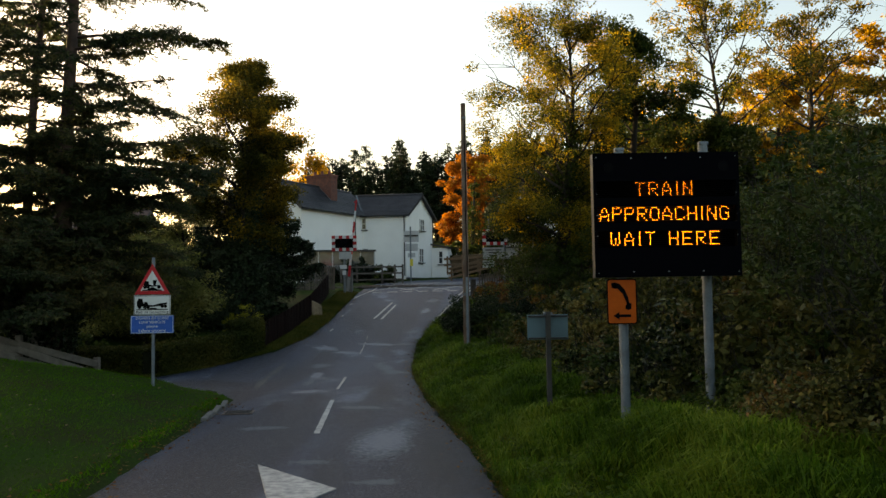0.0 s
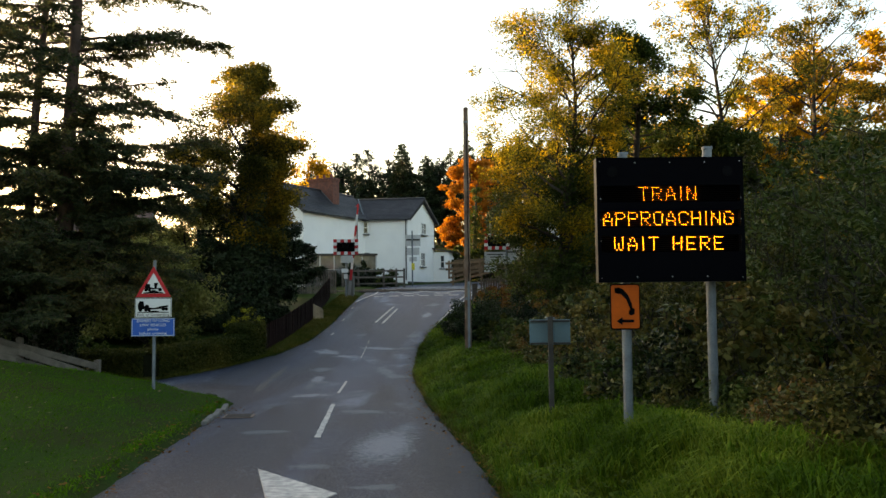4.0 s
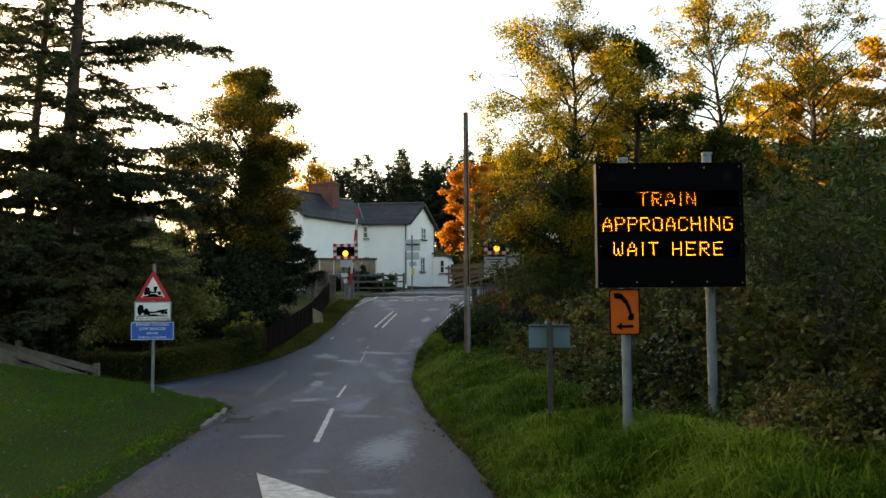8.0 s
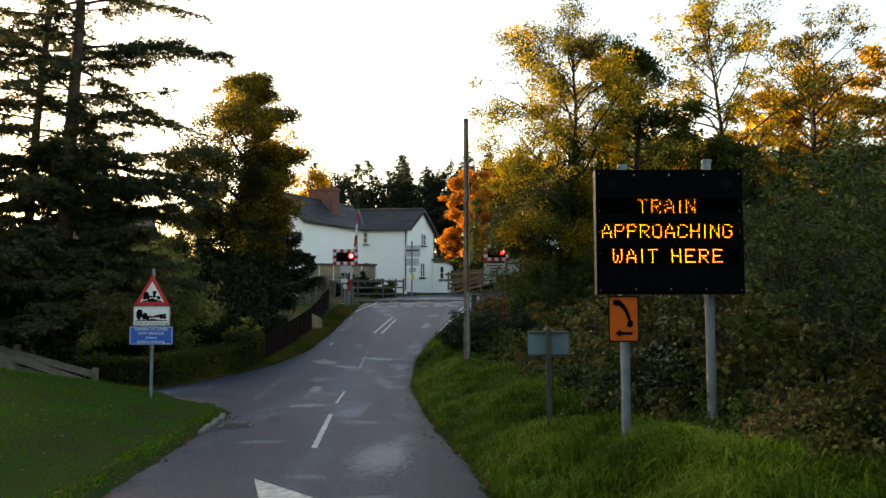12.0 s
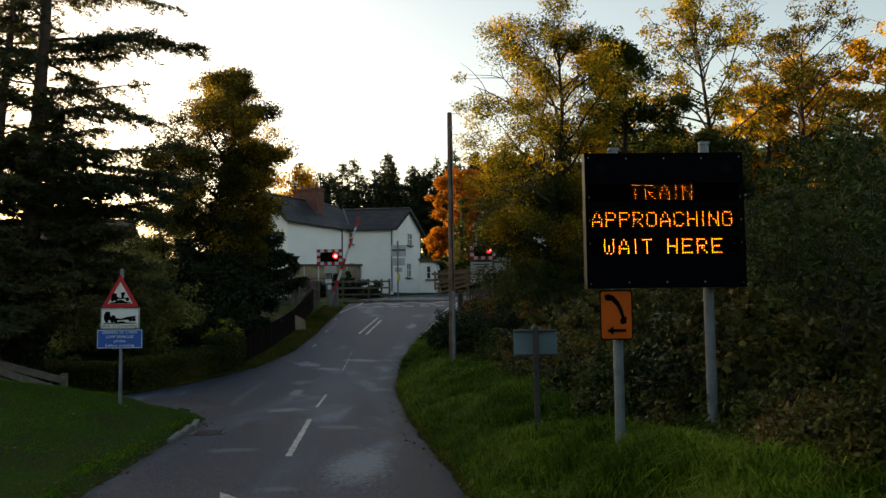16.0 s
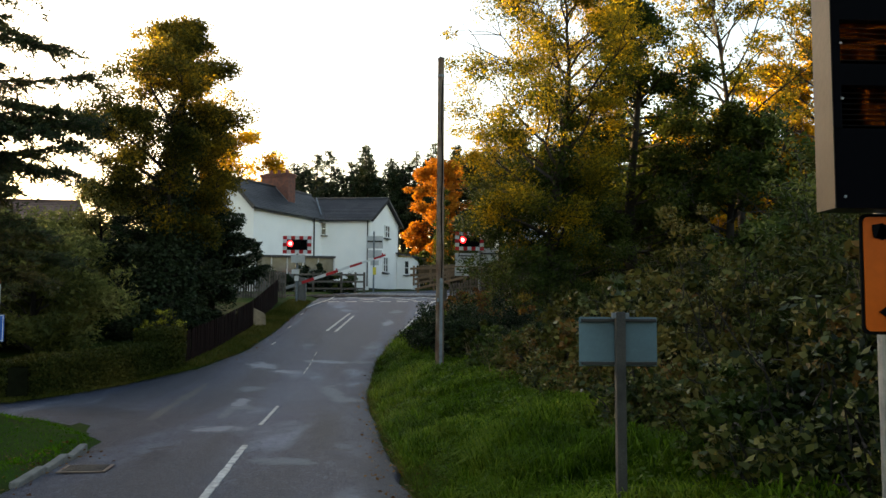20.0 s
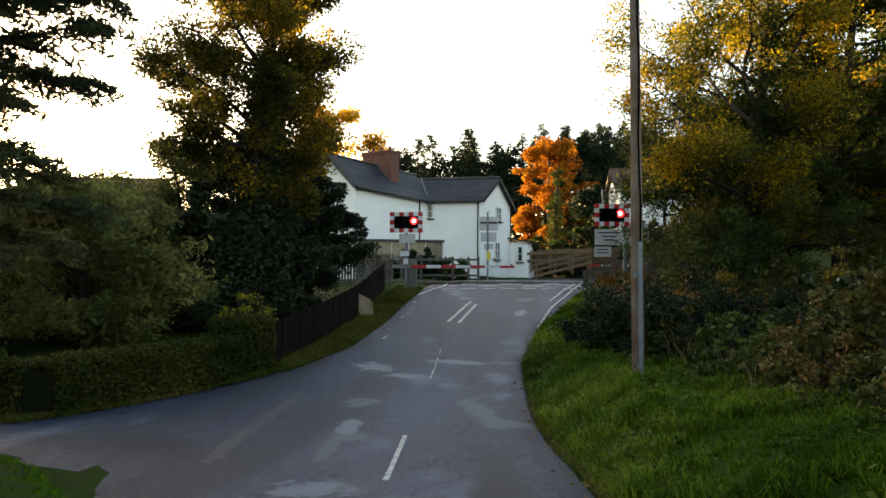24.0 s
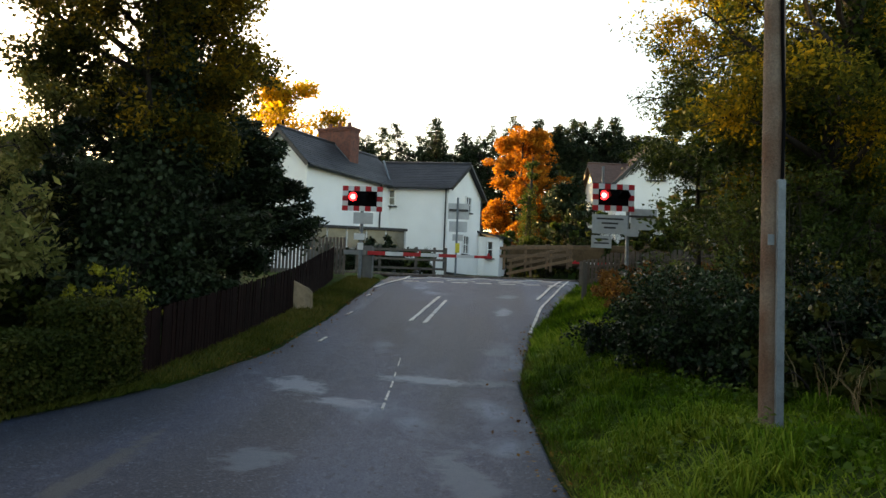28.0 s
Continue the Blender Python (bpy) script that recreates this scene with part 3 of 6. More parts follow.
def build_markings():
    mark([(-1.66, 9.17), (-1.24, 7.56), (-1.02, 6.75), (-0.63, 7.85)], label="worn white give-way triangle painted on the road")
    line_mark(-1.33, 11.42, -1.67, 15.87, n=3)
    line_mark(-1.81, 17.85, -1.91, 20.4, 0.06, n=3)
    for y0, y1, w in ((25.4, 25.75, .035), (25.9, 26.5, .03), (26.75, 27.2, .025), (27.5, 27.8, .02), (28.3, 28.9, .015)):
        line_mark(-2.01 - 0.011 * (y0 - 25.4), y0, -2.01 - 0.011 * (y1 - 25.4), y1, w, 1)
    line_mark(-2.14, 33.2, -1.64, 38.0, n=3)
    line_mark(-1.84, 33.0, -1.45, 37.1, n=3)
    # edge lines up to the crossing
    line_mark(0.26, 32.1, 0.87, 36.1, 0.07, n=4)
    line_mark(0.87, 36.1, 2.79, 45.3, 0.07, n=7)
    line_mark(0.98, 38.1, 1.7, 41.6, 0.09, n=3)
    line_mark(1.72, 41.7, 2.5, 45.1, 0.09, n=3)
    line_mark(-3.62, 40.0, -2.93, 43.4, 0.10, n=3)
    line_mark(-2.93, 43.4, -2.75, 47.0, 0.10, n=3)
    for k in range(3):
        line_mark(-3.55, 30.2 + k * 3.6, -3.5, 30.7 + k * 3.6, 0.05, 1)
    # stop line and the worn criss-cross hatching over the crossing
    for k in range(7):
        line_mark(-2.9 + k * 0.78, 42.3 + k * 0.05, -2.4 + k * 0.78, 42.4 + k * 0.05, 0.22, 1)
    for x0, y0, x1, y1 in ((-2.8, 43.4, 1.6, 50.2), (-1.5, 43.2, 2.9, 49.6), (0.2, 43.1, 3.3, 47.4), (-2.7, 46.5, 0.3, 50.6),
                           (2.6, 43.6, -2.3, 50.3), (1.1, 43.2, -2.6, 47.6), (-0.6, 43.1, -2.7, 45.6), (3.3, 45.6, -0.6, 50.7)):
        line_mark(x0, y0, x1, y1, 0.10, 6)
    line_mark(-2.4, 50.4, 3.6, 51.0, 0.16, 5)
    line_mark(-2.9, 52.4, 4.2, 53.2, 0.12, 5)


build_ground()
build_road()
build_markings()

# ---- plants ----
def grow(rng, start, direction, length, r0, r1, n=7, wander=0.12, lift=0.0):
    p = np.array(start, float)
    d = np.array(direction, float)
    d /= np.linalg.norm(d)
    pts, step = [p.copy()], length / (n - 1)
    for i in range(n - 1):
        d = d + rng.normal(scale=wander, size=3) + np.array([0, 0, lift / n])
        d /= np.linalg.norm(d)
        p = p + d * step
        pts.append(p.copy())
    return np.array(pts), np.linspace(r0, r1, n)


def tree(name, x, y, height, spread, trunk_r, leaf_m, n_leaf, leaf_size, seed, label, crown_from=0.25, bark=None, limbs=16, rise=0.6, taper=0.7,
         lean=(0, 0), clump=0.55, gap=0.0, sides=6, category="tree", group="", wide_at=0.4, base_z=None, ivy=None, ivy_n=0, droop=0.0, lobe=0.0, per=130, skew=(0, 0), slim=0.55):
    """A broad-leaved tree: tapered trunk, limbs, twigs, and leaves in clumps round the twigs."""
    rng = np.random.default_rng(seed)
    z0 = ground_z(x, y) - 0.1 if base_z is None else base_z
    ob = thing(name, pose(x, y, z0), label, category, group)
    tp, tr = grow(rng, (0, 0, 0), (lean[0], lean[1], 1), height * 0.96, trunk_r, trunk_r * 0.12, 12, 0.05, 0.25)
    tr[0] *= 1.3
    wood, tips = [(tp, tr)], []
    for i in range(limbs):
        f = crown_from + (0.97 - crown_from) * (i + rng.uniform(0, 0.8)) / limbs
        k = f * (len(tp) - 1)
        a, b = int(k), min(int(k) + 1, len(tp) - 1)
        s = tp[a] + (tp[b] - tp[a]) * (k - a)
        az = i * 2.4 + rng.uniform(-0.5, 0.5)
        g = (f - crown_from) / (1 - crown_from)
        prof = (g / wide_at) ** 0.5 * 0.35 + 0.65 if g < wide_at else 1 - taper * ((g - wide_at) / (1 - wide_at)) ** 1.4
        ln = spread * prof * rng.uniform(0.72, 1.12) * (1 + skew[0] * math.cos(az) + skew[1] * math.sin(az))
        up = rise * (0.5 + g)
        pts, rad = grow(rng, s, (math.cos(az), math.sin(az), up), ln, trunk_r * 0.34 * (1.1 - 0.7 * g), 0.012, 8, 0.14, 0.15 - droop)
        wood.append((pts, rad))
        for j in range(5 + int(ln * 1.3)):
            q = rng.uniform(0.3, 1.0)
            kk = q * (len(pts) - 1)
            a2 = min(int(kk), len(pts) - 2)
            s2 = pts[a2] + (pts[a2 + 1] - pts[a2]) * (kk - a2)
            dd = rng.normal(size=3) * 0.8 + (pts[a2 + 1] - pts[a2]) / (np.linalg.norm(pts[a2 + 1] - pts[a2]) + 1e-9) + np.array([0, 0, 0.25 - droop])
            p2, r2 = grow(rng, s2, dd, ln * rng.uniform(0.22, 0.45), 0.018, 0.005, 5, 0.2, -droop)
            wood.append((p2, r2))
            tips.extend(p2[1:])
    V, F = tube_mesh(wood[:1 + limbs], sides + 2)
    t = mesh_ob("trunk", V, F, bark or M_BARK, True)
    t.parent = ob
    V, F = tube_mesh(wood[1 + limbs:], 3)
    t = tagged(mesh_ob("branchwork", V, F, bark or M_BARK), kind="stuff")
    t.parent = ob
    tips = np.array(tips)
    if gap:
        keep = np.array([noise.noise((p[0] * 0.5 + seed, p[1] * 0.5, p[2] * 0.5)) > gap - 0.5 for p in tips])
        tips = tips[keep]
    if lobe:
        # leaves sit in rounded sprays at the ends of the twigs, with gaps between
        k = max(1, n_leaf // per)
        who = rng.integers(0, k, n_leaf)
        mid = tips[rng.integers(0, len(tips), k)]
        rad = lobe * rng.uniform(0.55, 1.35, k)
        d = rng.normal(size=(n_leaf, 3))
        d /= np.linalg.norm(d, axis=1)[:, None]
        c = mid[who] + d * (rad[who] * rng.uniform(0.2, 1.0, n_leaf) ** 0.5)[:, None] * np.array([1, 1, 0.6])
        c += rng.normal(scale=0.06, size=(n_leaf, 3))
    else:
        c = tips[rng.integers(0, len(tips), n_leaf)] + rng.normal(scale=clump * 0.5, size=(n_leaf, 3)) * np.array([1, 1, 0.7])
    V, F = leaves(c, leaf_size, rng, 0.25, slim, droop)
    crown = fast_mesh("crown", V, F, leaf_m, ob)
    if ivy:
        k = rng.uniform(0, 1, ivy_n) ** 1.2 * 0.72 * (len(tp) - 1)
        a = k.astype(int)
        p = tp[a] + (tp[a + 1] - tp[a]) * (k - a)[:, None]
        az = rng.uniform(0, 6.28, ivy_n)
        rr = np.abs(rng.normal(trunk_r * 1.9, trunk_r * 0.9, ivy_n)) * (1.1 - 0.75 * k / (len(tp) - 1))
        p += np.stack([np.cos(az) * rr, np.sin(az) * rr, rng.normal(scale=0.15, size=ivy_n)], 1)
        V, F = leaves(p, 0.10, rng, 0.0, 0.8)
        fast_mesh("ivy", V, F, ivy, ob)
    return ob


def shrub(name, x, y, rx, ry, h, leaf_m, n_leaf, leaf_size, seed, label, category="shrub", group="", sprays=26, base_z=None, rot=0.0, kind="", slim=0.6):
    """A bush: stems from the ground and leaves in a ragged shell, thinner inside."""
    rng = np.random.default_rng(seed)
    z0 = ground_z(x, y) - 0.05 if base_z is None else base_z
    ob = thing(name, pose(x, y, z0, 0, 0, rot), label, category, group, kind)
    wood, tips = [], []
    for i in range(sprays):
        az, k = rng.uniform(0, 6.28), math.sqrt(rng.uniform(0, 1))
        s = (math.cos(az) * rx * k * 0.7, math.sin(az) * ry * k * 0.7, 0)
        top = h * (1 - 0.55 * k * k) * rng.uniform(0.6, 1.12)
        pts, rad = grow(rng, s, (math.cos(az) * rx * 0.5 * k, math.sin(az) * ry * 0.5 * k, h), top, 0.02, 0.004, 6, 0.13)
        wood.append((pts, rad))
        tips.extend(pts[1:])
        for j in range(2):
            q = pts[rng.integers(1, 6)]
            p2, r2 = grow(rng, q, rng.normal(size=3) + np.array([math.cos(az), math.sin(az), 0.3]), h * 0.25, 0.008, 0.003, 4, 0.2)
            wood.append((p2, r2))
            tips.extend(p2)
    V, F = tube_mesh(wood, 3)
    t = tagged(mesh_ob("branchwork", V, F, M_BARK), kind="stuff")
    t.parent = ob
    tips = np.array(tips)
    k = max(8, n_leaf // 70)
    mid = tips[rng.integers(0, len(tips), k)] + rng.normal(scale=0.05 + 0.04 * h, size=(k, 3))
    rad = rng.uniform(0.5, 1.4, k) * (0.09 + 0.06 * min(h, 3.0))
    who = rng.integers(0, k, n_leaf)
    d = rng.normal(size=(n_leaf, 3))
    d /= np.linalg.norm(d, axis=1)[:, None]
    c = mid[who] + d * (rad[who] * rng.uniform(0.1, 1.0, n_leaf) ** 0.5)[:, None] * np.array([1, 1, 0.65]) + rng.normal(scale=0.02, size=(n_leaf, 3))
    c[:, 2] = np.abs(c[:, 2])
    V, F = leaves(c, leaf_size, rng, 0.15, slim)
    fast_mesh("foliage", V, F, leaf_m, ob)
    return ob


def conifer(name, x, y, height, spread, trunk_r, leaf_m, n_whorl, seed, label, base_z=None, droop=0.15, start=0.12, size=0.16, dens=120, category="conifer", group="", gapf=0.0, flatness=0.1, lean=(0, 0), power=1.3):
    """A conifer: straight trunk, whorls of level boughs, needle sprays along each bough."""
    rng = np.random.default_rng(seed)
    z0 = ground_z(x, y) - 0.1 if base_z is None else base_z
    ob = thing(name, pose(x, y, z0), label, category, group)
    tp, tr = grow(rng, (0, 0, 0), (lean[0], lean[1], 1), height, trunk_r, trunk_r * 0.15, 12, 0.02, 0.1)
    wood, cs = [(tp, tr)], []
    for i in range(n_whorl):
        f = start + (0.985 - start) * i / n_whorl
        k = f * 11
        a = min(int(k), 10)
        s = tp[a] + (tp[a + 1] - tp[a]) * (k - a)
        for j in range(rng.integers(3, 6)):
            if rng.uniform() < gapf:
                continue
            az = rng.uniform(0, 6.28)
            ln = spread * (1 - ((f - start) / (1 - start)) ** power * 0.9) * rng.uniform(0.55, 1.12)
            pts, rad = grow(rng, s, (math.cos(az), math.sin(az), 0.12), ln, max(0.012, trunk_r * 0.16), 0.006, 7, 0.07, -droop)
            wood.append((pts, rad))
            m = int(dens * ln)
            q = rng.uniform(0.12, 1.0, m) ** 0.8 * 5.99
            qa = q.astype(int)
            p = pts[qa] + (pts[qa + 1] - pts[qa]) * (q - qa)[:, None]
            side = np.array([-math.sin(az), math.cos(az), 0])
            w = rng.normal(scale=0.17 * ln ** 0.5, size=m) * (1.15 - q / 8)
            p = p + side * w[:, None] + np.stack([np.zeros(m), np.zeros(m), -np.abs(rng.normal(scale=flatness, size=m)) - 0.05 * np.abs(w)], 1)
            cs.append(p)
    V, F = tube_mesh(wood[:1], 10)
    t = mesh_ob("trunk", V, F, M_BARK, True)
    t.parent = ob
    V, F = tube_mesh(wood[1:], 3)
    t = tagged(mesh_ob("branchwork", V, F, M_BARK), kind="stuff")
    t.parent = ob
    V, F = leaves(np.concatenate(cs), size, rng, 0.35, 0.3, droop)
    fast_mesh("needles", V, F, leaf_m, ob)
    return ob


def cedar(name, x, y, height, spread, trunk_r, leaf_m, boughs, seed, label, skirt=0.42, skew=0.0, arms=()):
    """A cedar: level boughs at uneven heights with drooping feathery sprays; hanging and dense below, open above.
    arms: named boughs (height, azimuth, length, rise, fullness)."""
    rng = np.random.default_rng(seed)
    base = ground_z(x, y) - 0.1
    ob = thing(name, pose(x, y, base), label, "conifer")
    tp, tr = grow(rng, (0, 0, 0), (0.035, 0, 1), height, trunk_r, trunk_r * 0.2, 12, 0.02, 0.1)
    wood, cs, plan = [(tp, tr)], [], []
    for i in range(boughs):
        f = 0.04 + 0.95 * max(0.0, (i + rng.uniform(-0.5, 0.5)) / boughs) ** 1.3
        f = min(max(f, 0.13 + 0.08 * rng.uniform()), 0.985)
        low = f < skirt
        az = i * 2.4 + rng.uniform(-0.7, 0.7)
        if arms and math.cos(az) > 0.25 and 0.40 < f < 0.70:
            continue
        ln = spread * (1 - 0.75 * max(0.0, (f - 0.45) / 0.55) ** 1.6) * (rng.uniform(0.5, 0.82) if f < 0.20 else rng.uniform(0.6, 1.15)) * (1 + skew * math.cos(az))
        if low and math.cos(az) > 0.2:
            ln *= 0.72
        plan.append((f, az, ln, rng.uniform(-0.12, 0.1) if low else rng.uniform(0.0, 0.25), 34 if low else 15))
    for z, az, ln, up, full in arms:
        plan.append(((z - base) / height, radians(az), ln, up, full))
    for f, az, ln, up, full in plan:
        k = f * 11
        a = min(int(k), 10)
        s = tp[a] + (tp[a + 1] - tp[a]) * (k - a)
        low = f < skirt
        pts, rad = grow(rng, s, (math.cos(az), math.sin(az), up), ln, max(0.02, trunk_r * 0.2), 0.008, 7, 0.06, -0.035 if low else -0.10)
        wood.append((pts, rad))
        out = np.array([math.cos(az), math.sin(az), 0.0])
        side = np.array([-math.sin(az), math.cos(az), 0.0])
        for j in range(int(ln * full)):
            q = (rng.uniform(0.05, 1.0) if low else rng.uniform(0.2, 1.0)) * 5.99
            qa = int(q)
            p0 = pts[qa] + (pts[qa + 1] - pts[qa]) * (q - qa)
            sl = rng.uniform(0.25, 0.8) * (1.1 - q / 14)
            dd = out * rng.uniform(0.2, 1.0) + side * rng.normal(scale=0.9) + np.array([0, 0, rng.uniform(-0.35, 0.10)])
            p2, r2 = grow(rng, p0, dd, sl, 0.009, 0.003, 4, 0.15, -0.3)
            wood.append((p2, r2))
            m = int(sl * 60)
            w = rng.uniform(0, 3.99, m) * 0.76
            wa = np.minimum(w.astype(int), 2)
            p = p2[wa] + (p2[wa + 1] - p2[wa]) * (w - wa)[:, None]
            cs.append(p + rng.normal(scale=0.05, size=(m, 3)) * np.array([1, 1, 0.4]))
    V, F = tube_mesh(wood[:1], 10)
    mesh_ob("trunk", V, F, M_CEDARBARK, True).parent = ob
    V, F = tube_mesh(wood[1:], 3)
    tagged(mesh_ob("branchwork", V, F, M_CEDARBARK), kind="stuff").parent = ob
    V, F = leaves(np.concatenate(cs), 0.125, rng, 0.4, 0.25, 0.15)
    fast_mesh("needles", V, F, leaf_m, ob)
    n = int(9000 * trunk_r / 0.23)
    k = rng.uniform(0, 3.6, n)
    az = rng.uniform(0, 6.28, n)
    rr = np.abs(rng.normal(trunk_r * 1.35, 0.09, n))
    p = np.stack([np.interp(k, tp[:, 2], tp[:, 0]) + np.cos(az) * rr, np.interp(k, tp[:, 2], tp[:, 1]) + np.sin(az) * rr, k], 1)
    V, F = leaves(p, 0.075, rng, 0.0, 0.8)
    fast_mesh("ivy", V, F, L_LAUREL, ob)
    return ob


def blades(name, pts, height, material, seed, label, width=0.012, lean=0.45):
    """Grass as bent blades, one sheet of stuff."""
    rng = np.random.default_rng(seed)
    n = len(pts)
    p = np.asarray(pts)
    az = rng.uniform(0, 6.28, n)
    h = height * rng.uniform(0.45, 1.3, n)
    side = np.stack([np.cos(az), np.sin(az), np.zeros(n)], 1) * (width * rng.uniform(0.6, 1.4, n))[:, None]
    bend = rng.normal(scale=lean, size=(n, 2)) * h[:, None]
    mid = p + np.stack([bend[:, 0] * 0.3, bend[:, 1] * 0.3, h * 0.6], 1)
    tip = p + np.stack([bend[:, 0], bend[:, 1], h], 1)
    V = np.empty((n, 6, 3))
    V[:, 0], V[:, 1] = p - side, p + side
    V[:, 2], V[:, 3] = mid + side * 0.8, mid - side * 0.8
    V[:, 4], V[:, 5] = tip + side * 0.1, tip - side * 0.1
    base = np.arange(n)[:, None] * 6
    F = np.concatenate([base + np.array([0, 1, 2, 3]), base + np.array([3, 2, 4, 5])], 0)
    if height < 0.1:
        # short blades: one bent-over leaf each
        V = np.stack([p - side, p + side, tip + side * 0.15, tip - side * 0.15], 1)
        F = np.arange(n)[:, None] * 4 + np.array([0, 1, 2, 3])
    ob = fast_mesh(name, V.reshape(-1, 3), F, material)
    return tagged(ob, label, "grass", kind="stuff")


def tufts(name, centres, height, material, seed, label, per=26, width=0.007):
    """Grass growing in arching tufts: blades lean outward from each centre."""
    rng = np.random.default_rng(seed)
    c = np.repeat(np.asarray(centres), per, 0)
    h = np.repeat(np.asarray(height), per) * rng.uniform(0.55, 1.2, len(c))
    n = len(c)
    az = rng.uniform(0, 6.28, n)
    d = np.stack([np.cos(az), np.sin(az), np.zeros(n)], 1)
    out = h * rng.uniform(0.35, 1.45, n)
    p = c + d * (rng.uniform(0.0, 0.05, n))[:, None]
    side = np.stack([-np.sin(az), np.cos(az), np.zeros(n)], 1) * (width * rng.uniform(0.6, 1.3, n))[:, None]
    up = np.array([0, 0, 1.0])
    m2 = p + d * (out * 0.45)[:, None] + up * (h * 0.80)[:, None]
    tip = p + d * out[:, None] + up * (h * rng.uniform(0.35, 0.95, n))[:, None]
    V = np.stack([p - side, p + side, m2 + side * 0.8, m2 - side * 0.8, tip + side * 0.1, tip - side * 0.1], 1)
    base = np.arange(n)[:, None] * 6
    F = np.concatenate([base + np.array(q) for q in ([0, 1, 2, 3], [3, 2, 4, 5])], 0)
    ob = fast_mesh(name, V.reshape(-1, 3), F, material)
    return tagged(ob, label, "grass", kind="stuff")


# ---- trees ----
ARMS = ((9.7, 20, 2.6, 0.25, 18), (8.6, 5, 3.5, 0.05, 30), (8.3, -25, 3.0, 0.02, 24), (7.35, 0, 2.4, 0.02, 7), (7.05, 10, 2.9, 0.0, 12), (6.8, -40, 2.2, 0.0, 14), (6.05, 5, 3.2, 0.06, 26), (5.9, -4, 3.5, -0.16, 30), (5.6, -35, 2.6, -0.1, 22), (5.2, 40, 2.8, -0.1, 18), (5.45, 14, 3.1, 0.0, 34), (5.3, 2, 3.2, 0.04, 34), (5.1, -12, 3.1, 0.03, 36), (4.8, 8, 3.0, 0.0, 36), (4.6, 24, 2.9, 0.04, 34), (4.3, -22, 2.5, -0.05, 34), (4.0, 2, 2.5, -0.05, 34), (3.7, 28, 2.6, -0.1, 26))
cedar("cedar_tree", -8.2, 18.5, 13.5, 3.45, 0.23, L_CEDAR, 104, 11, "tall dark cedar with ragged layered boughs and bare gaps", skew=0.16, arms=ARMS)
cedar("cedar_tree", -9.0, 18.3, 13.5, 3.2, 0.14, L_CEDAR, 76, 12, "second slender cedar stem with thin ragged boughs")
tree("sycamore_tree", -7.0, 30.6, 10.7, 2.75, 0.3, L_SYC, 92000, 0.10, 21, "tall ivy-clad sycamore turning yellow behind the fence", 0.31, ivy=L_DARK, ivy_n=20000, limbs=40, rise=0.45, lobe=0.46, per=150, taper=0.92, wide_at=0.42, skew=(-0.32, 0), gap=0.14)
conifer("yew_tree", -6.9, 36.8, 5.0, 2.7, 0.2, L_DARK, 17, 31, "dark spreading evergreen beside the white house", start=0.20, droop=0.1, size=0.18, dens=400, flatness=0.25, power=2.0)
conifer("yew_tree", -7.5, 31.8, 5.7, 2.6, 0.2, L_DARK, 18, 32, "dark evergreen mass below the sycamore", start=0.04, droop=0.1, size=0.18, dens=400, flatness=0.25, power=2.0)
tree("garden_tree", -8.9, 26.4, 3.2, 2.4, 0.13, L_GARDEN, 36000, 0.15, 41, "loose light green garden tree behind the hedge", 0.10, limbs=26, rise=0.6, lobe=0.42, per=110, slim=0.38, droop=0.2)
tree("garden_tree", -10.9, 29.5, 3.5, 2.4, 0.12, L_GARDEN, 28000, 0.15, 42, "light green garden tree behind the hedge", 0.10, limbs=24, rise=0.6, lobe=0.42, per=110, slim=0.38, droop=0.2)
conifer("yew_tree", -12.3, 33.2, 4.1, 1.9, 0.16, L_ALDER, 16, 33, "dark upright evergreen behind the garden", start=0.06, droop=0.1, size=0.18, dens=300, flatness=0.3, power=1.1)
tree("garden_tree", -9.9, 33.6, 5.0, 1.9, 0.12, L_GARDEN, 24000, 0.12, 43, "light green garden tree beside the sycamore", 0.10, limbs=24, rise=0.6, lobe=0.42, per=110, slim=0.4, droop=0.15)
for i, (tx, ty, top) in enumerate([(-13.2, 37.5, 5.2), (-11.4, 40.0, 5.3), (-15.6, 39.5, 5.4), (-18.2, 37.0, 5.2)]):
    tree("garden_tree", tx, ty, top - ground_z(tx, ty), 2.2, 0.12, L_ALDER, 14000, 0.14, 44 + i, "bushy dark garden tree before the far house", 0.06, limbs=24, rise=0.5, lobe=0.45, per=130, group="trees before the far house")
# unseen trees, added to keep the low sun off the lane mouth
for i, (tx, ty) in enumerate([(-23.5, 33), (-25.5, 36), (-27.5, 39), (-29.5, 42), (-31.5, 45), (-34, 48), (-27, 33), (-31, 38)]):
    tree("lane_shade_tree", tx, ty, 9.0, 3.2, 0.2, L_ALDER, 7000, 0.24, 240 + i, "dark leafy tree added out of view to shade the lane", 0.05, limbs=24, rise=0.5, lobe=0.6, per=120, group="trees along the side lane")
tree("golden_tree", -12.4, 68, 16.8 - ground_z(-12.4, 68), 3.6, 0.25, L_GOLD, 14000, 0.24, 51, "gold-leaved autumn tree behind the house", 0.3, limbs=26, lobe=0.75, per=40)
tree("golden_tree", -9.6, 68.5, 14.7 - ground_z(-9.6, 68.5), 1.9, 0.2, L_GOLD, 5000, 0.24, 52, "smaller gold-leaved autumn tree behind the chimney", 0.3, limbs=22, lobe=0.6, per=40)
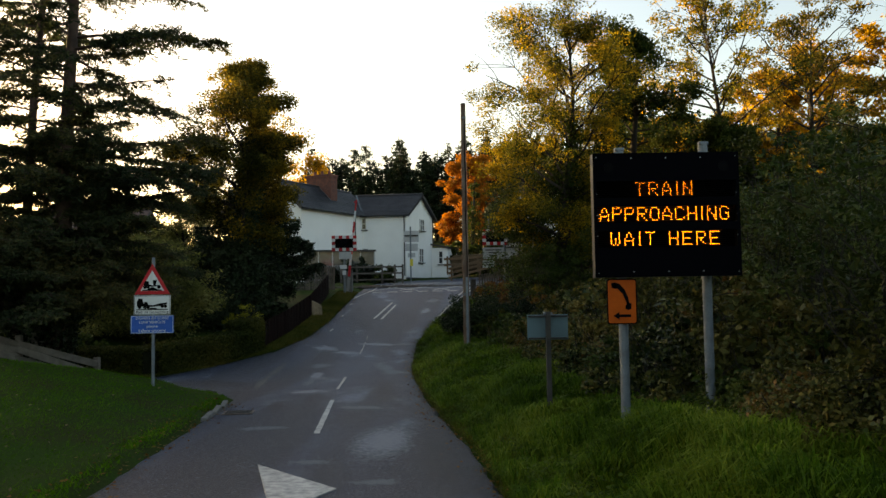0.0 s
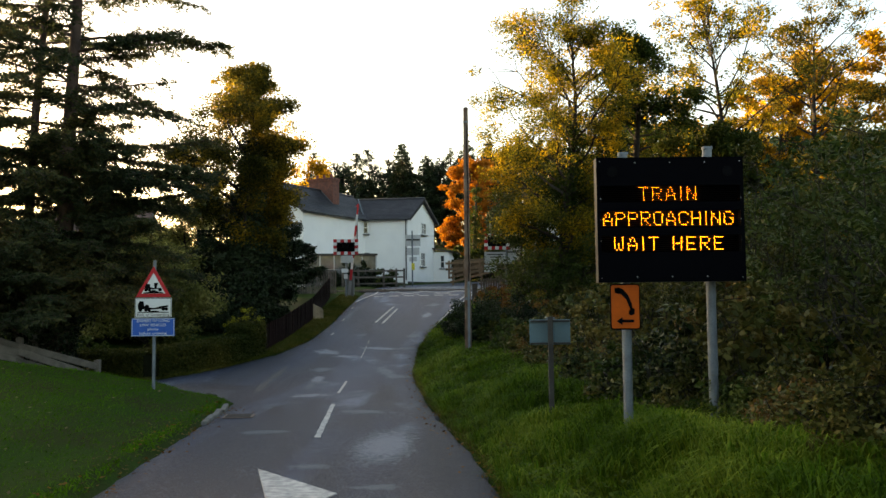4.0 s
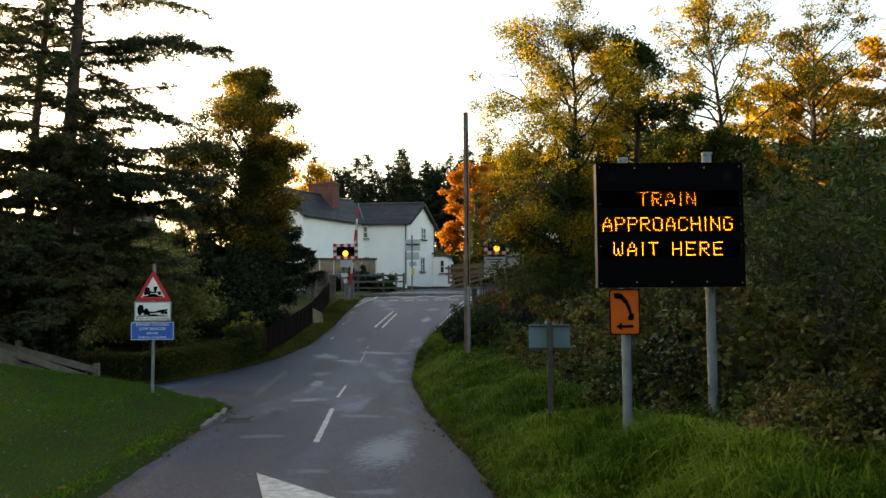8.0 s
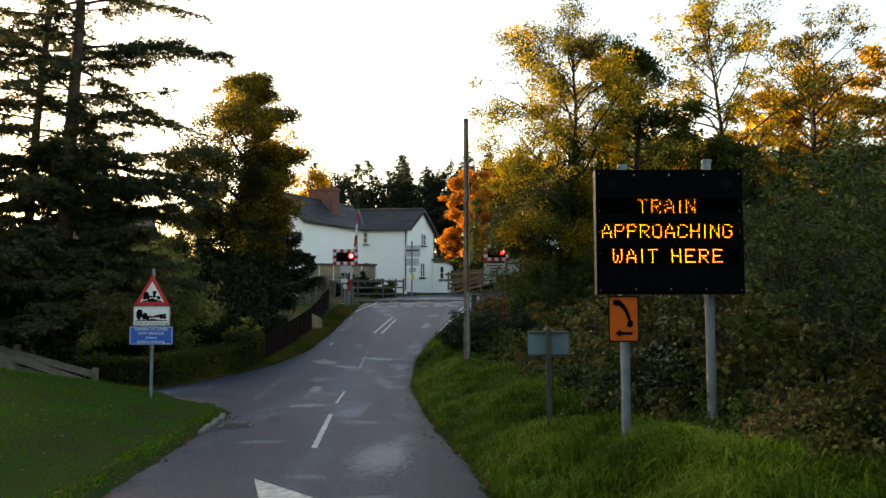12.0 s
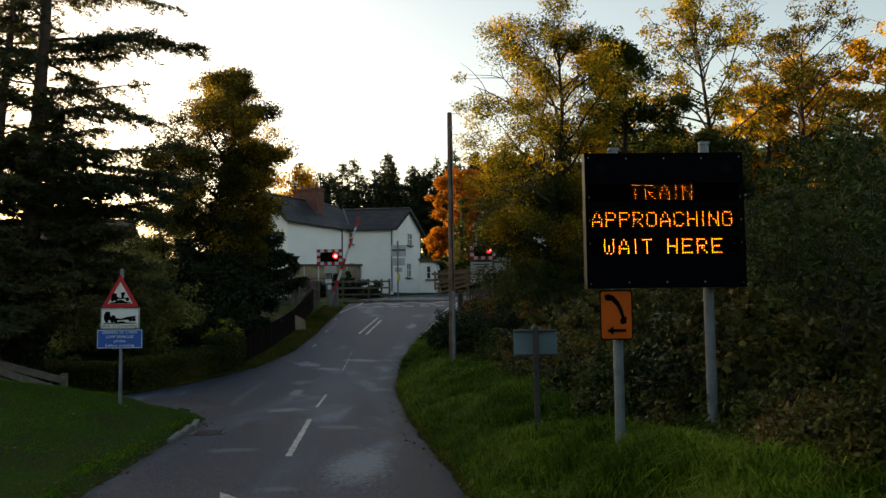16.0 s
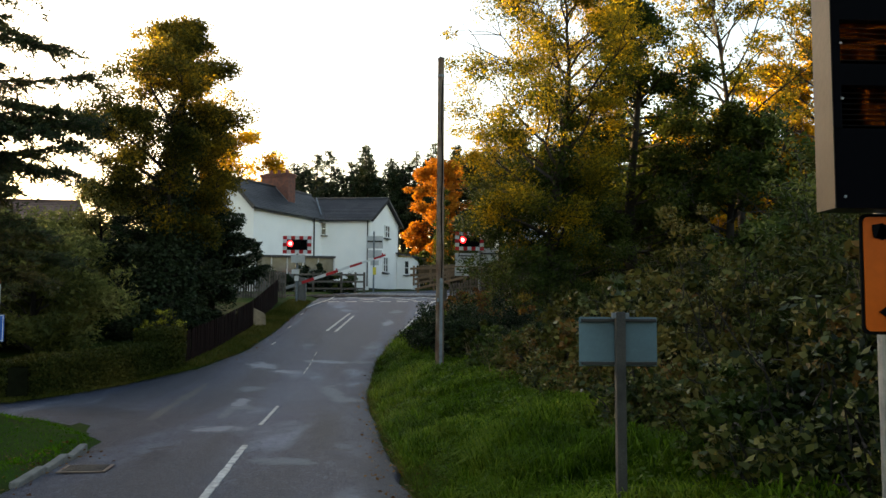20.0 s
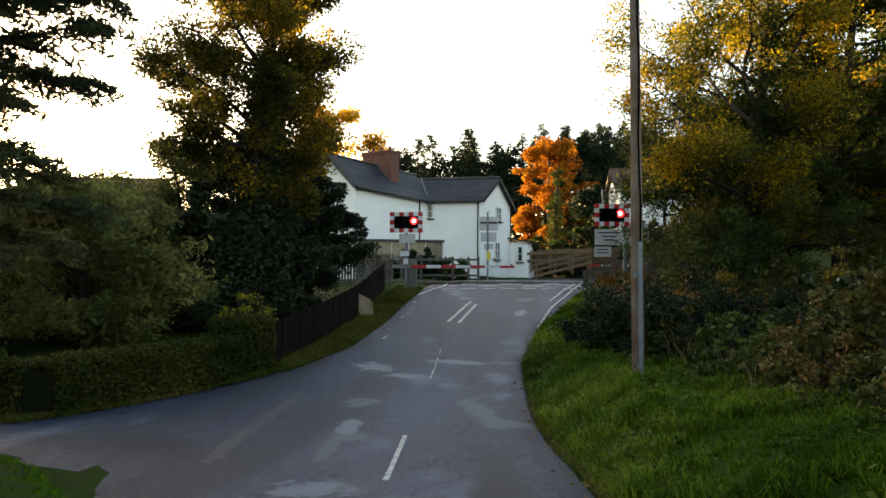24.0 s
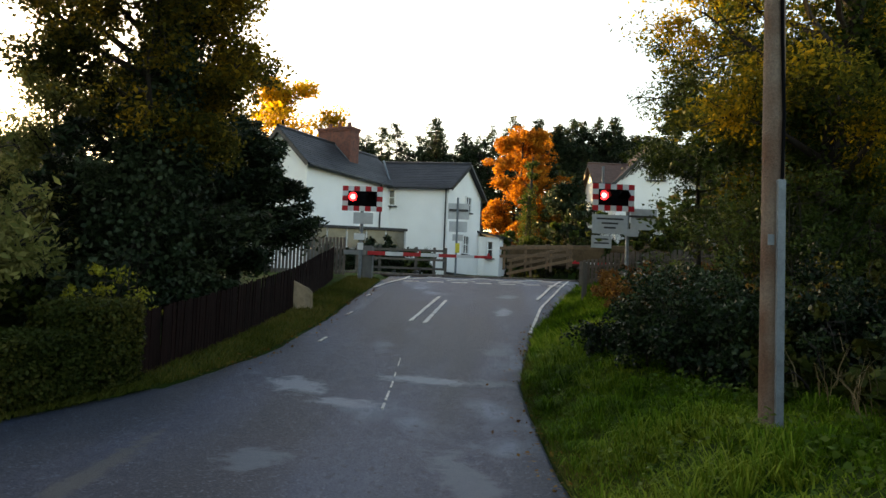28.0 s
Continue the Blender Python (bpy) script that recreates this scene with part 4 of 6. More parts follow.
tree("ash_tree", 5.3, 30.2, 10.4, 3.3, 0.24, L_ASH, 84000, 0.095, 61, "tall autumn ash tree, olive below and golden at the top", 0.20, limbs=40, rise=0.8, lobe=0.5, per=130, slim=0.45, taper=0.42, wide_at=0.5, ivy=L_ALDER, ivy_n=6000, skew=(-0.16, 0), droop=0.12, lean=(-0.07, 0))
tree("hazel_tree", 3.9, 33.2, 6.5, 2.1, 0.07, L_GREEN, 30000, 0.085, 59, "leafy green hazel with hanging boughs below the ash", 0.42, limbs=24, rise=0.5, lobe=0.40, per=150, droop=0.3, slim=0.42)
tree("hazel_tree", 6.0, 31.0, 5.6, 2.2, 0.12, L_GREEN, 28000, 0.085, 58, "leafy green hazel beside the ash", 0.12, limbs=26, rise=0.55, lobe=0.42, per=150, droop=0.2, slim=0.42)
tree("alder_tree", 8.6, 33.5, 11.0, 3.1, 0.26, L_ALDER, 52000, 0.14, 62, "dense dark green tree beside the crossing", 0.03, limbs=44, rise=0.4, lobe=0.55, per=170, taper=0.75, wide_at=0.3)
tree("alder_tree", 11.2, 31.0, 6.4, 3.0, 0.22, L_ALDER, 36000, 0.14, 60, "dark green tree leaning over the hedgerow", 0.03, limbs=34, rise=0.5, lobe=0.5, per=160, taper=0.7, wide_at=0.3)
tree("birch_tree", 3.75, 30.4, 5.6, 1.3, 0.07, L_GREEN, 12000, 0.11, 63, "slim birch with a pale trunk", 0.3, bark=M_BIRCH, limbs=14)
tree("tall_ash_tree", 13.3, 35.0, 12.6, 4.2, 0.2, L_ASH, 17000, 0.13, 64, "tall thin-crowned ash with open branches", 0.40, limbs=26, rise=0.9, lobe=0.42, per=55, taper=0.6)
tree("tall_ash_tree", 17.0, 36.0, 11.4, 4.0, 0.2, L_SYC, 11000, 0.13, 66, "tall olive ash with an open crown of fine branches", 0.45, limbs=24, rise=0.8, lobe=0.42, per=60, taper=0.5)
for i, (tx, ty, top, m) in enumerate([(11.6, 41, 9.6, L_AUTUMN), (14.4, 42, 11.3, L_GOLD), (17.2, 41, 13.2, L_GOLD), (20.2, 42, 14.6, L_GOLD), (23.4, 41, 15.6, L_GOLD), (27, 40, 16.8, L_GOLD), (18.0, 33, 8.2, L_AUTUMN), (22.5, 33, 8.6, L_AUTUMN)]):
    tree("hillside_tree", tx, ty, top - ground_z(tx, ty), 3.6, 0.25, m, 17000, 0.21, 165 + i, "autumn tree on the sunlit hillside, gold to olive", 0.08, limbs=26, rise=0.5, lobe=0.6, per=120, wide_at=0.5, taper=0.6, group="autumn trees on the hillside")
tree("hillside_tree", 11.5, 22, 6.3 - ground_z(11.5, 22), 3.2, 0.18, L_GREEN, 24000, 0.13, 68, "leafy green tree above the hedgerow", 0.05, limbs=26, rise=0.5, lobe=0.45, per=130, wide_at=0.5)
tree("maple_tree", 4.0, 82, 16.0 - ground_z(4.0, 82), 4.0, 0.35, L_ORANGE, 26000, 0.28, 71, "bright orange autumn maple behind the crossing", 0.15, limbs=30, wide_at=0.5, lobe=0.7, per=120)
tree("dark_tree", 6.6, 72.5, 10.6 - ground_z(6.6, 72.5), 2.2, 0.2, L_DARK, 12000, 0.24, 73, "dark green tree beside the hillside house", 0.1, limbs=22, lobe=0.6, per=120)
tree("ivy_trunk", 3.9, 76.0, 13.6 - ground_z(3.9, 76.0), 0.8, 0.3, L_ALDER, 700, 0.22, 74, "ivy-clad bare trunk before the orange maple", 0.5, limbs=9, rise=0.9, lobe=0.4, per=60, ivy=L_ALDER, ivy_n=7000)
prng = random.Random(8)
for i in range(34):
    tx, ty = -16.5 + i * 1.15 + prng.uniform(-.5, .5), 104 + prng.uniform(-3, 6)
    top = float(np.interp(tx, [-19, -11, -10, -8.0, -7.2, -6.2, -5.0, -2.6, 0.8, 3, 8.3, 13.8, 20, 34], [20, 20, 22.0, 22.2, 19.5, 20.5, 22.0, 22.4, 21.0, 21.6, 22.7, 21.6, 21, 21])) + prng.uniform(-0.6, 1.9)
    conifer("pine_tree", tx, ty, max(6, top - ground_z(tx, ty)), 3.0 + prng.uniform(0, 1.0), 0.2, L_DARK, 22, 80 + i, "dark far pine on the skyline", start=0.25, size=0.44, dens=24, flatness=0.3, power=1.4, group="pines on the skyline")
for i in range(18):
    tx, ty = -14 + i * 2.6 + prng.uniform(-1, 1), 112 + prng.uniform(-3, 6)
    tree("skyline_tree", tx, ty, max(6, prng.uniform(19.8, 21.4) - ground_z(tx, ty)), 2.8, 0.2, L_DARK, 3600, 0.42, 220 + i, "dark rounded tree in the wood on the skyline", 0.05, limbs=9, rise=0.9, group="wood on the skyline")
for i, (tx, ty, tr_, th) in enumerate([(3.0, 69, 1.6, 8.2 - ground_z(3, 69)), (5.2, 68.5, 1.8, 8.2 - ground_z(5.2, 68.5)), (1.6, 73, 1.8, 8.6 - ground_z(1.6, 73)), (6.9, 64, 1.8, 8.4 - ground_z(6.9, 64)), (8.9, 64, 2.0, 8.9 - ground_z(8.9, 64)), (11.2, 64.5, 2.2, 9.0 - ground_z(11.2, 64.5)), (13.4, 65, 2.2, 9.4 - ground_z(13.4, 65)), (4.5, 71, 2.4, 2.2), (15, 66, 3, 3.5), (9, 70, 2.6, 2.4), (2.5, 76, 3, 2.4), (6.5, 80, 3, 3), (13, 76, 3, 3), (19, 62, 3.4, 4), (-3, 92, 4, 4), (4, 96, 5, 5), (12, 95, 5, 6), (20, 90, 6, 6), (-10, 98, 5, 5), (-18, 96, 6, 6), (27, 84, 6, 6), (9.5, 72.5, 2.4, 2.6), (12.5, 72, 2.4, 2.8), (15.5, 71, 2.6, 3), (8, 50, 2, 2.4), (10.5, 54, 2.4, 2.8), (13, 49, 2.6, 3), (7, 57, 1.8, 1.8), (16, 55, 3, 3.4), (9, 45, 2.0, 2.2), (-14.5, 36.5, 2.2, 3.6), (-11.6, 35.5, 1.8, 3.2)]):
    shrub("far_bush", tx, ty, tr_, tr_, th, (L_ALDER, L_HEDGE, L_BRAMBLE)[i % 3], 2700, 0.32, 300 + i, "dark green garden bush on the slope", group="bushes on the slope", sprays=24)
for i, (tx, ty, tr_, th) in enumerate([(-12.5, 25.5, 1.8, 1.9), (-15, 27, 2, 2.6), (-13.5, 31, 2, 2.6), (-17, 33, 2.4, 3.2), (-10.5, 33, 2, 2.6), (-20, 29, 2.4, 3.0), (-22, 36, 3, 3.4), (-10.5, 38, 2.2, 2.6), (-10.4, 23.6, 1.1, 1.3), (-10.8, 29.8, 1.8, 2.6), (-13.2, 27.6, 2.0, 2.9), (-16.4, 30.5, 2.4, 3.2), (-19, 26, 2.4, 3.4)]):
    shrub("garden_bush", tx, ty, tr_, tr_, th, (L_ALDER, L_HEDGE, L_GREEN)[i % 3], 6500, 0.15, 340 + i, "dark green garden bush behind the hedge", group="garden bushes", sprays=30)

# thicket along the verge
THICK = [(4.9, 3.2, 2.6), (5.0, 6.2, 2.9), (4.4, 8.6, 1.5), (5.4, 9.3, 3.0), (4.2, 11.2, 1.5), (5.8, 12.4, 3.4), (3.9, 13.6, 1.6), (6.4, 15.6, 3.6), (4.0, 16.4, 1.7), (3.6, 19.0, 1.4), (5.8, 18.9, 2.6), (3.1, 21.6, 1.0), (4.8, 22.0, 1.5), (2.9, 24.2, 0.8), (7.8, 9.3, 3.1), (8.4, 13.5, 3.6), (7.4, 5.6, 2.6), (8.6, 18.0, 3.8), (10.6, 16.0, 4.0), (10.2, 11.5, 3.3), (5.2, 25.0, 1.2), (6.8, 22.0, 2.4), (4.6, 20.2, 1.3), (6.4, 24.6, 1.5), (7.6, 20.4, 2.0), (8.4, 25.0, 2.2), (5.6, 27.4, 1.4), (3.9, 23.0, 1.0)]
for i, (sx, sy, sh) in enumerate(THICK):
    m = (L_BRAMBLE, L_GREEN, L_BROWN, L_HEDGE)[(i * 3) % 4]
    shrub("hedgerow_bush", sx, sy, 1.5, 1.7, sh, m, 7000 if sx > 7 else 13000 if sy < 14 else 10000, 0.13 if sx > 7 else 0.095 if sy < 14 else 0.11, 100 + i, "tangled dark green hedgerow bush beside the verge", group="hedgerow along the verge", sprays=46, slim=0.34 if sh > 2.3 else 0.6)
lrng = random.Random(12)
for i in range(26):
    sy = 4.6 + i * 0.64
    sx = float(np.interp(sy, [4.6, 6.9, 7.9, 9.4, 11.4, 13.2, 15, 17.5, 20.8], [3.1, 3.05, 2.85, 2.5, 2.35, 2.2, 2.25, 2.2, 1.95])) + 0.5 + lrng.uniform(-0.1, 0.35)
    shrub("bramble_clump", sx, sy, 0.72, 0.72, lrng.uniform(0.4, 0.8), (L_BRAMBLE, L_GREEN, L_BROWN, L_BRAMBLE)[i % 4], 6500 if sy < 9 else 4600, 0.05 if sy < 9 else 0.065, 180 + i, "low bramble spilling onto the verge grass", group="brambles along the verge", sprays=24)
shrub("laurel_bush", 1.5, 26.3, 1.1, 1.6, 1.25, L_LAUREL, 30000, 0.055, 130, "low glossy dark bush at the road edge")
shrub("laurel_bush", 2.5, 25.0, 1.1, 1.2, 1.2, L_LAUREL, 28000, 0.055, 138, "rounded glossy dark bush behind the pole")
shrub("laurel_bush", 3.4, 23.2, 1.0, 1.0, 1.1, L_LAUREL, 22000, 0.055, 139, "glossy dark bush beside the pole")
shrub("golden_shrub", 3.9, 27.0, 0.8, 0.8, 1.1, L_GOLDBUSH, 3600, 0.08, 144, "golden autumn shrub among the brambles")
shrub("golden_shrub", 5.0, 24.2, 0.8, 0.8, 1.2, L_GOLDBUSH, 3000, 0.08, 145, "golden autumn shrub beyond the pole")
shrub("laurel_bush", 1.6, 24.6, 0.6, 0.8, 0.55, L_LAUREL, 6000, 0.07, 133, "low glossy dark bush by the pole")
shrub("laurel_bush", 3.2, 27.5, 1.3, 1.5, 0.8, L_BRAMBLE, 10000, 0.08, 131, "low mixed bush at the road edge")
for i, (sx, sy, sh, m) in enumerate([(4.8, 36.6, 1.0, L_RUST), (5.8, 36.0, 1.0, L_GOLDBUSH), (6.6, 38.0, 1.1, L_RUST), (3.6, 38.6, 0.9, L_RUST), (7.6, 35.4, 1.2, L_BROWN), (6.8, 33.4, 1.2, L_GOLDBUSH), (8.0, 40.5, 1.2, L_BRAMBLE)]):
    shrub("bracken_clump", sx, sy, 1.1, 1.1, sh, m, 6000, 0.075, 150 + i, "rough autumn bracken and bramble by the line fence", group="bracken by the line fence", sprays=26)
shrub("rust_bush", 3.6, 30.5, 1.4, 1.6, 0.8, L_RUST, 7000, 0.09, 132, "rust-brown bracken by the crossing fence")
shrub("hazel_shrub", 4.1, 29.2, 1.0, 1.0, 3.3, L_GREEN, 12000, 0.085, 146, "tall leafy hazel shrub below the ash", sprays=34, slim=0.42)
shrub("rust_bush", 3.4, 27.6, 1.1, 1.0, 1.15, L_RUST, 6000, 0.08, 136, "rust-brown bracken behind the laurel")
shrub("rust_bush", 4.4, 25.8, 1.0, 1.0, 1.2, L_RUST, 5000, 0.08, 137, "rust-brown bracken among the brambles")
shrub("rust_bush", 3.0, 34.5, 1.3, 2.0, 0.9, L_RUST, 9000, 0.08, 134, "rust-brown bracken by the crossing fence")
shrub("rust_bush", 5.4, 33.5, 1.5, 2.0, 1.0, L_RUST, 9000, 0.08, 135, "rust-brown bracken by the crossing fence")


# near-black colour that paints the shade deep between the hedge leaves
M_HEDGE_SHADE = mat("hedge_inner_shade", (0.012, 0.014, 0.007), 0.95, 0.4, 8.0, 0.5, spec=0.02)


def hedge(points, w, h, seed, label):
    rng = np.random.default_rng(seed)
    ob = thing("clipped_hedge", pose(0, 0, 0), label, "hedge")
    c = []
    for (x0, y0), (x1, y1) in zip(points, points[1:]):
        ln = math.hypot(x1 - x0, y1 - y0)
        n = int(ln * 9500)
        f = rng.uniform(0, 1, n)
        d = Vector((x1 - x0, y1 - y0)).normalized()
        a = rng.uniform(0, 1, n)
        off = np.where(a < 0.4, -w / 2, np.where(a < 0.6, w / 2, rng.uniform(-w / 2, w / 2, n))) + rng.normal(scale=0.045, size=n)
        z = np.where(a < 0.6, rng.uniform(0, h, n), h + rng.normal(scale=0.035, size=n))
        x, y = x0 + (x1 - x0) * f - d.y * off, y0 + (y1 - y0) * f + d.x * off
        gz = np.array([ground_z(x0 + (x1 - x0) * k / 20, y0 + (y1 - y0) * k / 20) for k in range(21)])
        c.append(np.stack([x, y, np.interp(f, np.linspace(0, 1, 21), gz) + z], 1))
    for (x0, y0), (x1, y1) in ((points[0], points[1]), (points[-1], points[-2])):
        d = Vector((x1 - x0, y1 - y0)).normalized()
        n = int(w * h * 9000)
        off, out = rng.uniform(-w / 2, w / 2, n), rng.normal(0.05, 0.04, n)
        c.append(np.stack([x0 - d.x * out - d.y * off, y0 - d.y * out + d.x * off, ground_z(x0, y0) + rng.uniform(0, h, n)], 1))
    V, F = leaves(np.concatenate(c), 0.05, rng, 0.1, 0.7)
    fast_mesh("foliage", V, F, L_HEDGE, ob)
    # solid block for the woody inside, coloured near-black as the shade there
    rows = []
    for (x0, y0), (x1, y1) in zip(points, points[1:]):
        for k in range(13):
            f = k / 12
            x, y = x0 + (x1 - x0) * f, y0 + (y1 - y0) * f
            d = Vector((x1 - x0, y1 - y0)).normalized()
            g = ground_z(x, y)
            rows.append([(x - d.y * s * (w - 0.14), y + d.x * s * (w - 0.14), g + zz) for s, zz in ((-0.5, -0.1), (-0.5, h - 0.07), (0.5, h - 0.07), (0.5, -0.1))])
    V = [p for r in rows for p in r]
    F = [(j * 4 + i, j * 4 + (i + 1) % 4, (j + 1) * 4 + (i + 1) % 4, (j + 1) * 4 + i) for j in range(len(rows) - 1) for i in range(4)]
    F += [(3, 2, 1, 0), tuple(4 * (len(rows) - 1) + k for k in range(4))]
    shade_core = mesh_ob("shade_core", V, F, M_HEDGE_SHADE)
    shade_core.parent = ob


hedge([(-16, 23.0), (-9.2, 21.9), (-7.2, 21.6), (-6.5, 23.2), (-5.75, 25.3)], 0.7, 0.66, 7, "low clipped green hedge along the side lane")
hedge([(-5.78, 25.4), (-5.5, 26.3)], 0.75, 0.95, 8, "taller clipped end of the hedge beside the fence")
shrub("yellow_shrub", -5.95, 27.2, 0.45, 0.45, 1.75, L_YELLOW, 2200, 0.075, 140, "yellow-green shrub behind the fence")


# ---- variable message sign ----
FONT = {"T": "11111 00100 00100 00100 00100 00100 00100", "R": "11110 10001 10001 11110 10100 10010 10001", "A": "00100 01010 01010 10001 11111 10001 10001",
        "I": "00100 00100 00100 00100 00100 00100 00100", "N": "10001 11001 11001 10101 10011 10011 10001", "P": "11110 10001 10001 11110 10000 10000 10000",
        "O": "01110 10001 10001 10001 10001 10001 01110", "C": "01110 10001 10000 10000 10000 10001 01110", "H": "10001 10001 10001 11111 10001 10001 10001",
        "G": "01110 10001 10000 10011 10001 10001 01110", "W": "10001 10001 10001 10101 10101 10101 01010", "E": "11111 10000 10000 11110 10000 10000 11111"}
FLASHERS = []


def build_message_sign():
    W, H, D = 1.385, 1.18, 0.13
    cx, cy, cz = 2.548, 7.65, 3.208
    sign = thing("message_sign", pose(cx, cy, cz), "black matrix sign with amber lettering on two steel posts", "road sign")
    # cabinet: back, sides, and front panels that leave the slatted letter rows free
    b = box(W, 0.02, H, 0, D - 0.01, 0)
    for sx in (-1, 1):
        box(0.02, D - 0.02, H, sx * (W / 2 - 0.01), D / 2 - 0.01, 0, bm=b)
    for sz in (-1, 1):
        box(W - 0.04, D - 0.02, 0.02, 0, D / 2 - 0.01, sz * (H / 2 - 0.01), bm=b)
    part("cabinet", b, M_DARKTRIM, sign, "near-black metal cabinet")
    rows = [(0.245, "TRAIN"), (0.006, "APPROACHING"), (-0.231, "WAIT HERE")]
    P = 0.0196
    half = 0.080
    lamp_z = (0.455, -0.448)
    spans = [(-H / 2 + 0.004, -0.231 - half), (-0.231 + half, 0.006 - half), (0.006 + half, 0.245 - half), (0.245 + half, H / 2 - 0.004)]
    for a, c in spans:
        part("front_panel", box(W + 0.004, 0.008, c - a + 0.008 * (abs(a) > 0.5 or abs(c) > 0.5), 0, -0.006, (a + c) / 2), M_PANEL, sign, "black front panel")
    for sx in (-1, 1):
        for z, _ in rows:
            part("panel_end", box(0.03, 0.008, 2 * half, sx * (W / 2 - 0.013), -0.006, z), M_PANEL, sign)
    part("back_panel", box(W - 0.04, 0.006, H - 0.04, 0, 0.099, 0), M_BLACK, sign)
    for z, text in rows:
        # invented slats that cut off the LEDs from below, so the rows dim
        lv = None
        for k in range(9):
            lv = box(W - 0.05, 0.064, 0.003, 0, 0.050, z + (k - 4) * P, bm=lv)
        part("dimming_slats", lv, M_BLACK, sign)
        adv, x0, cxs = {"TRAIN": 0.1292, "APPROACHING": 0.1207, "WAIT HERE": 0.1309}[text], 0.0, []
        for i, ch in enumerate(text):
            if i:
                x0 += adv * (0.78 if "I" in (ch, text[i - 1]) else 0.86 if " " in (ch, text[i - 1]) else 1.0)
            cxs.append(x0)
        for ch, x1 in zip(text, cxs):
            if ch == " ":
                continue
            d = None
            for r, line in enumerate(FONT[ch].split()):
                for c, on in enumerate(line):
                    if on == "1":
                        d = cyl(0.0036, 0.004, x1 - x0 / 2 + (c - 2) * 0.0196, 0.086, z + (3.5 - r) * P, 6, axis="y", bm=d)
            part("led_letter", d, M_LED, sign, "amber dotted letter")
    for sx in (-1, 1):
        for z in lamp_z:
            if z > 0:
                part("unlit_lamp", cyl(0.048, 0.006, sx * 0.545, -0.010, z, 20, axis="y"), M_BLACK, sign, "round dark unlit lamp")
                continue
            lit = cyl(0.048, 0.006, 0, 0, 0, 20, axis="y")
            lamp = part("flashing_lamp", lit, M_LAMP, sign, "round amber flashing lamp")
            FLASHERS.append((lamp, sx * 0.545, z))
        for z in (0.2, 0.0, -0.2, 0.55, -0.55):
            part("rivet", cyl(0.005, 0.004, sx * (W / 2 - 0.03), -0.012, z, 8, axis="y"), M_HOUSING, sign)
    for x in (-0.33, 0, 0.33):
        for sz in (-1, 1):
            part("bolt", cyl(0.007, 0.005, x, -0.012, sz * (H / 2 - 0.05), 8, axis="y"), M_HOUSING, sign)
    for x, top in ((-0.40, 3.85), (0.42, 3.90)):
        zb = ground_z(cx + x, cy + 0.2) - 0.3
        part("post", cyl(0.045, top - zb, x, D + 0.05, (top + zb) / 2 - cz, 20), M_GALV, sign, "galvanised round steel post")
        part("post_cap", box(0.09, 0.07, 0.03, x, D + 0.04, top + 0.012 - cz, 0.006), M_GALV, sign)
        part("lifting_eye", cyl(0.018, 0.01, x - 0.05, D - 0.02, H / 2 + 0.015, 12, axis="y"), M_GALV, sign)
    return sign


def build_phone_sign():
    ob = thing("telephone_sign", pose(2.11, 7.70, 2.39), "orange telephone direction sign with a black arrow", "road sign")
    part("border", poly(rounded(0.285, 0.43, 0.025), 0.006), M_BLACK, ob)
    face = part("plate", poly(rounded(0.262, 0.407, 0.02), 0.004), M_ORANGE, ob)
    face.location.y = -0.004
    pts, rad = np.array([(-0.075, 0, 0.155), (-0.03, 0, 0.145), (0.02, 0, 0.09), (0.052, 0, 0.01), (0.06, 0, -0.045)]), np.array([.026, .023, .022, .023, .026])
    out = [(p[0] + r * 0.3, p[2] + r) for p, r in zip(pts, rad)] + [(p[0] - r * 0.5, p[2] - r) for p, r in reversed(list(zip(pts, rad)))]
    hs = poly(out, 0.003)
    poly([(-0.10, 0.155), (-0.10, 0.175), (-0.06, 0.182), (-0.045, 0.15), (-0.06, 0.12), (-0.095, 0.13)], 0.003, bm=hs)
    poly([(0.03, -0.04), (0.03, -0.07), (0.055, -0.082), (0.085, -0.07), (0.088, -0.02), (0.06, -0.01)], 0.003, bm=hs)
    r = part("receiver_symbol", hs, M_BLACK, ob)
    r.location.y = -0.009
    a = poly([(-0.085, -0.135), (-0.03, -0.098), (-0.03, -0.122), (0.08, -0.122), (0.08, -0.148), (-0.03, -0.148), (-0.03, -0.172)], 0.003)
    r = part("arrow_symbol", a, M_BLACK, ob)
    r.location.y = -0.009
    part("bracket", box(0.10, 0.05, 0.03, 0.0, 0.035, 0.1, 0.004), M_GALV, ob)


def rounded(w, h, r, n=5):
    out = []
    for cx, cz, a0 in ((w / 2 - r, h / 2 - r, 0), (-w / 2 + r, h / 2 - r, 90), (-w / 2 + r, -h / 2 + r, 180), (w / 2 - r, -h / 2 + r, 270)):
        for k in range(n):
            a = radians(a0 + 90 * k / (n - 1))
            out.append((cx + r * math.cos(a), cz + r * math.sin(a)))
    return out


build_message_sign()
build_phone_sign()


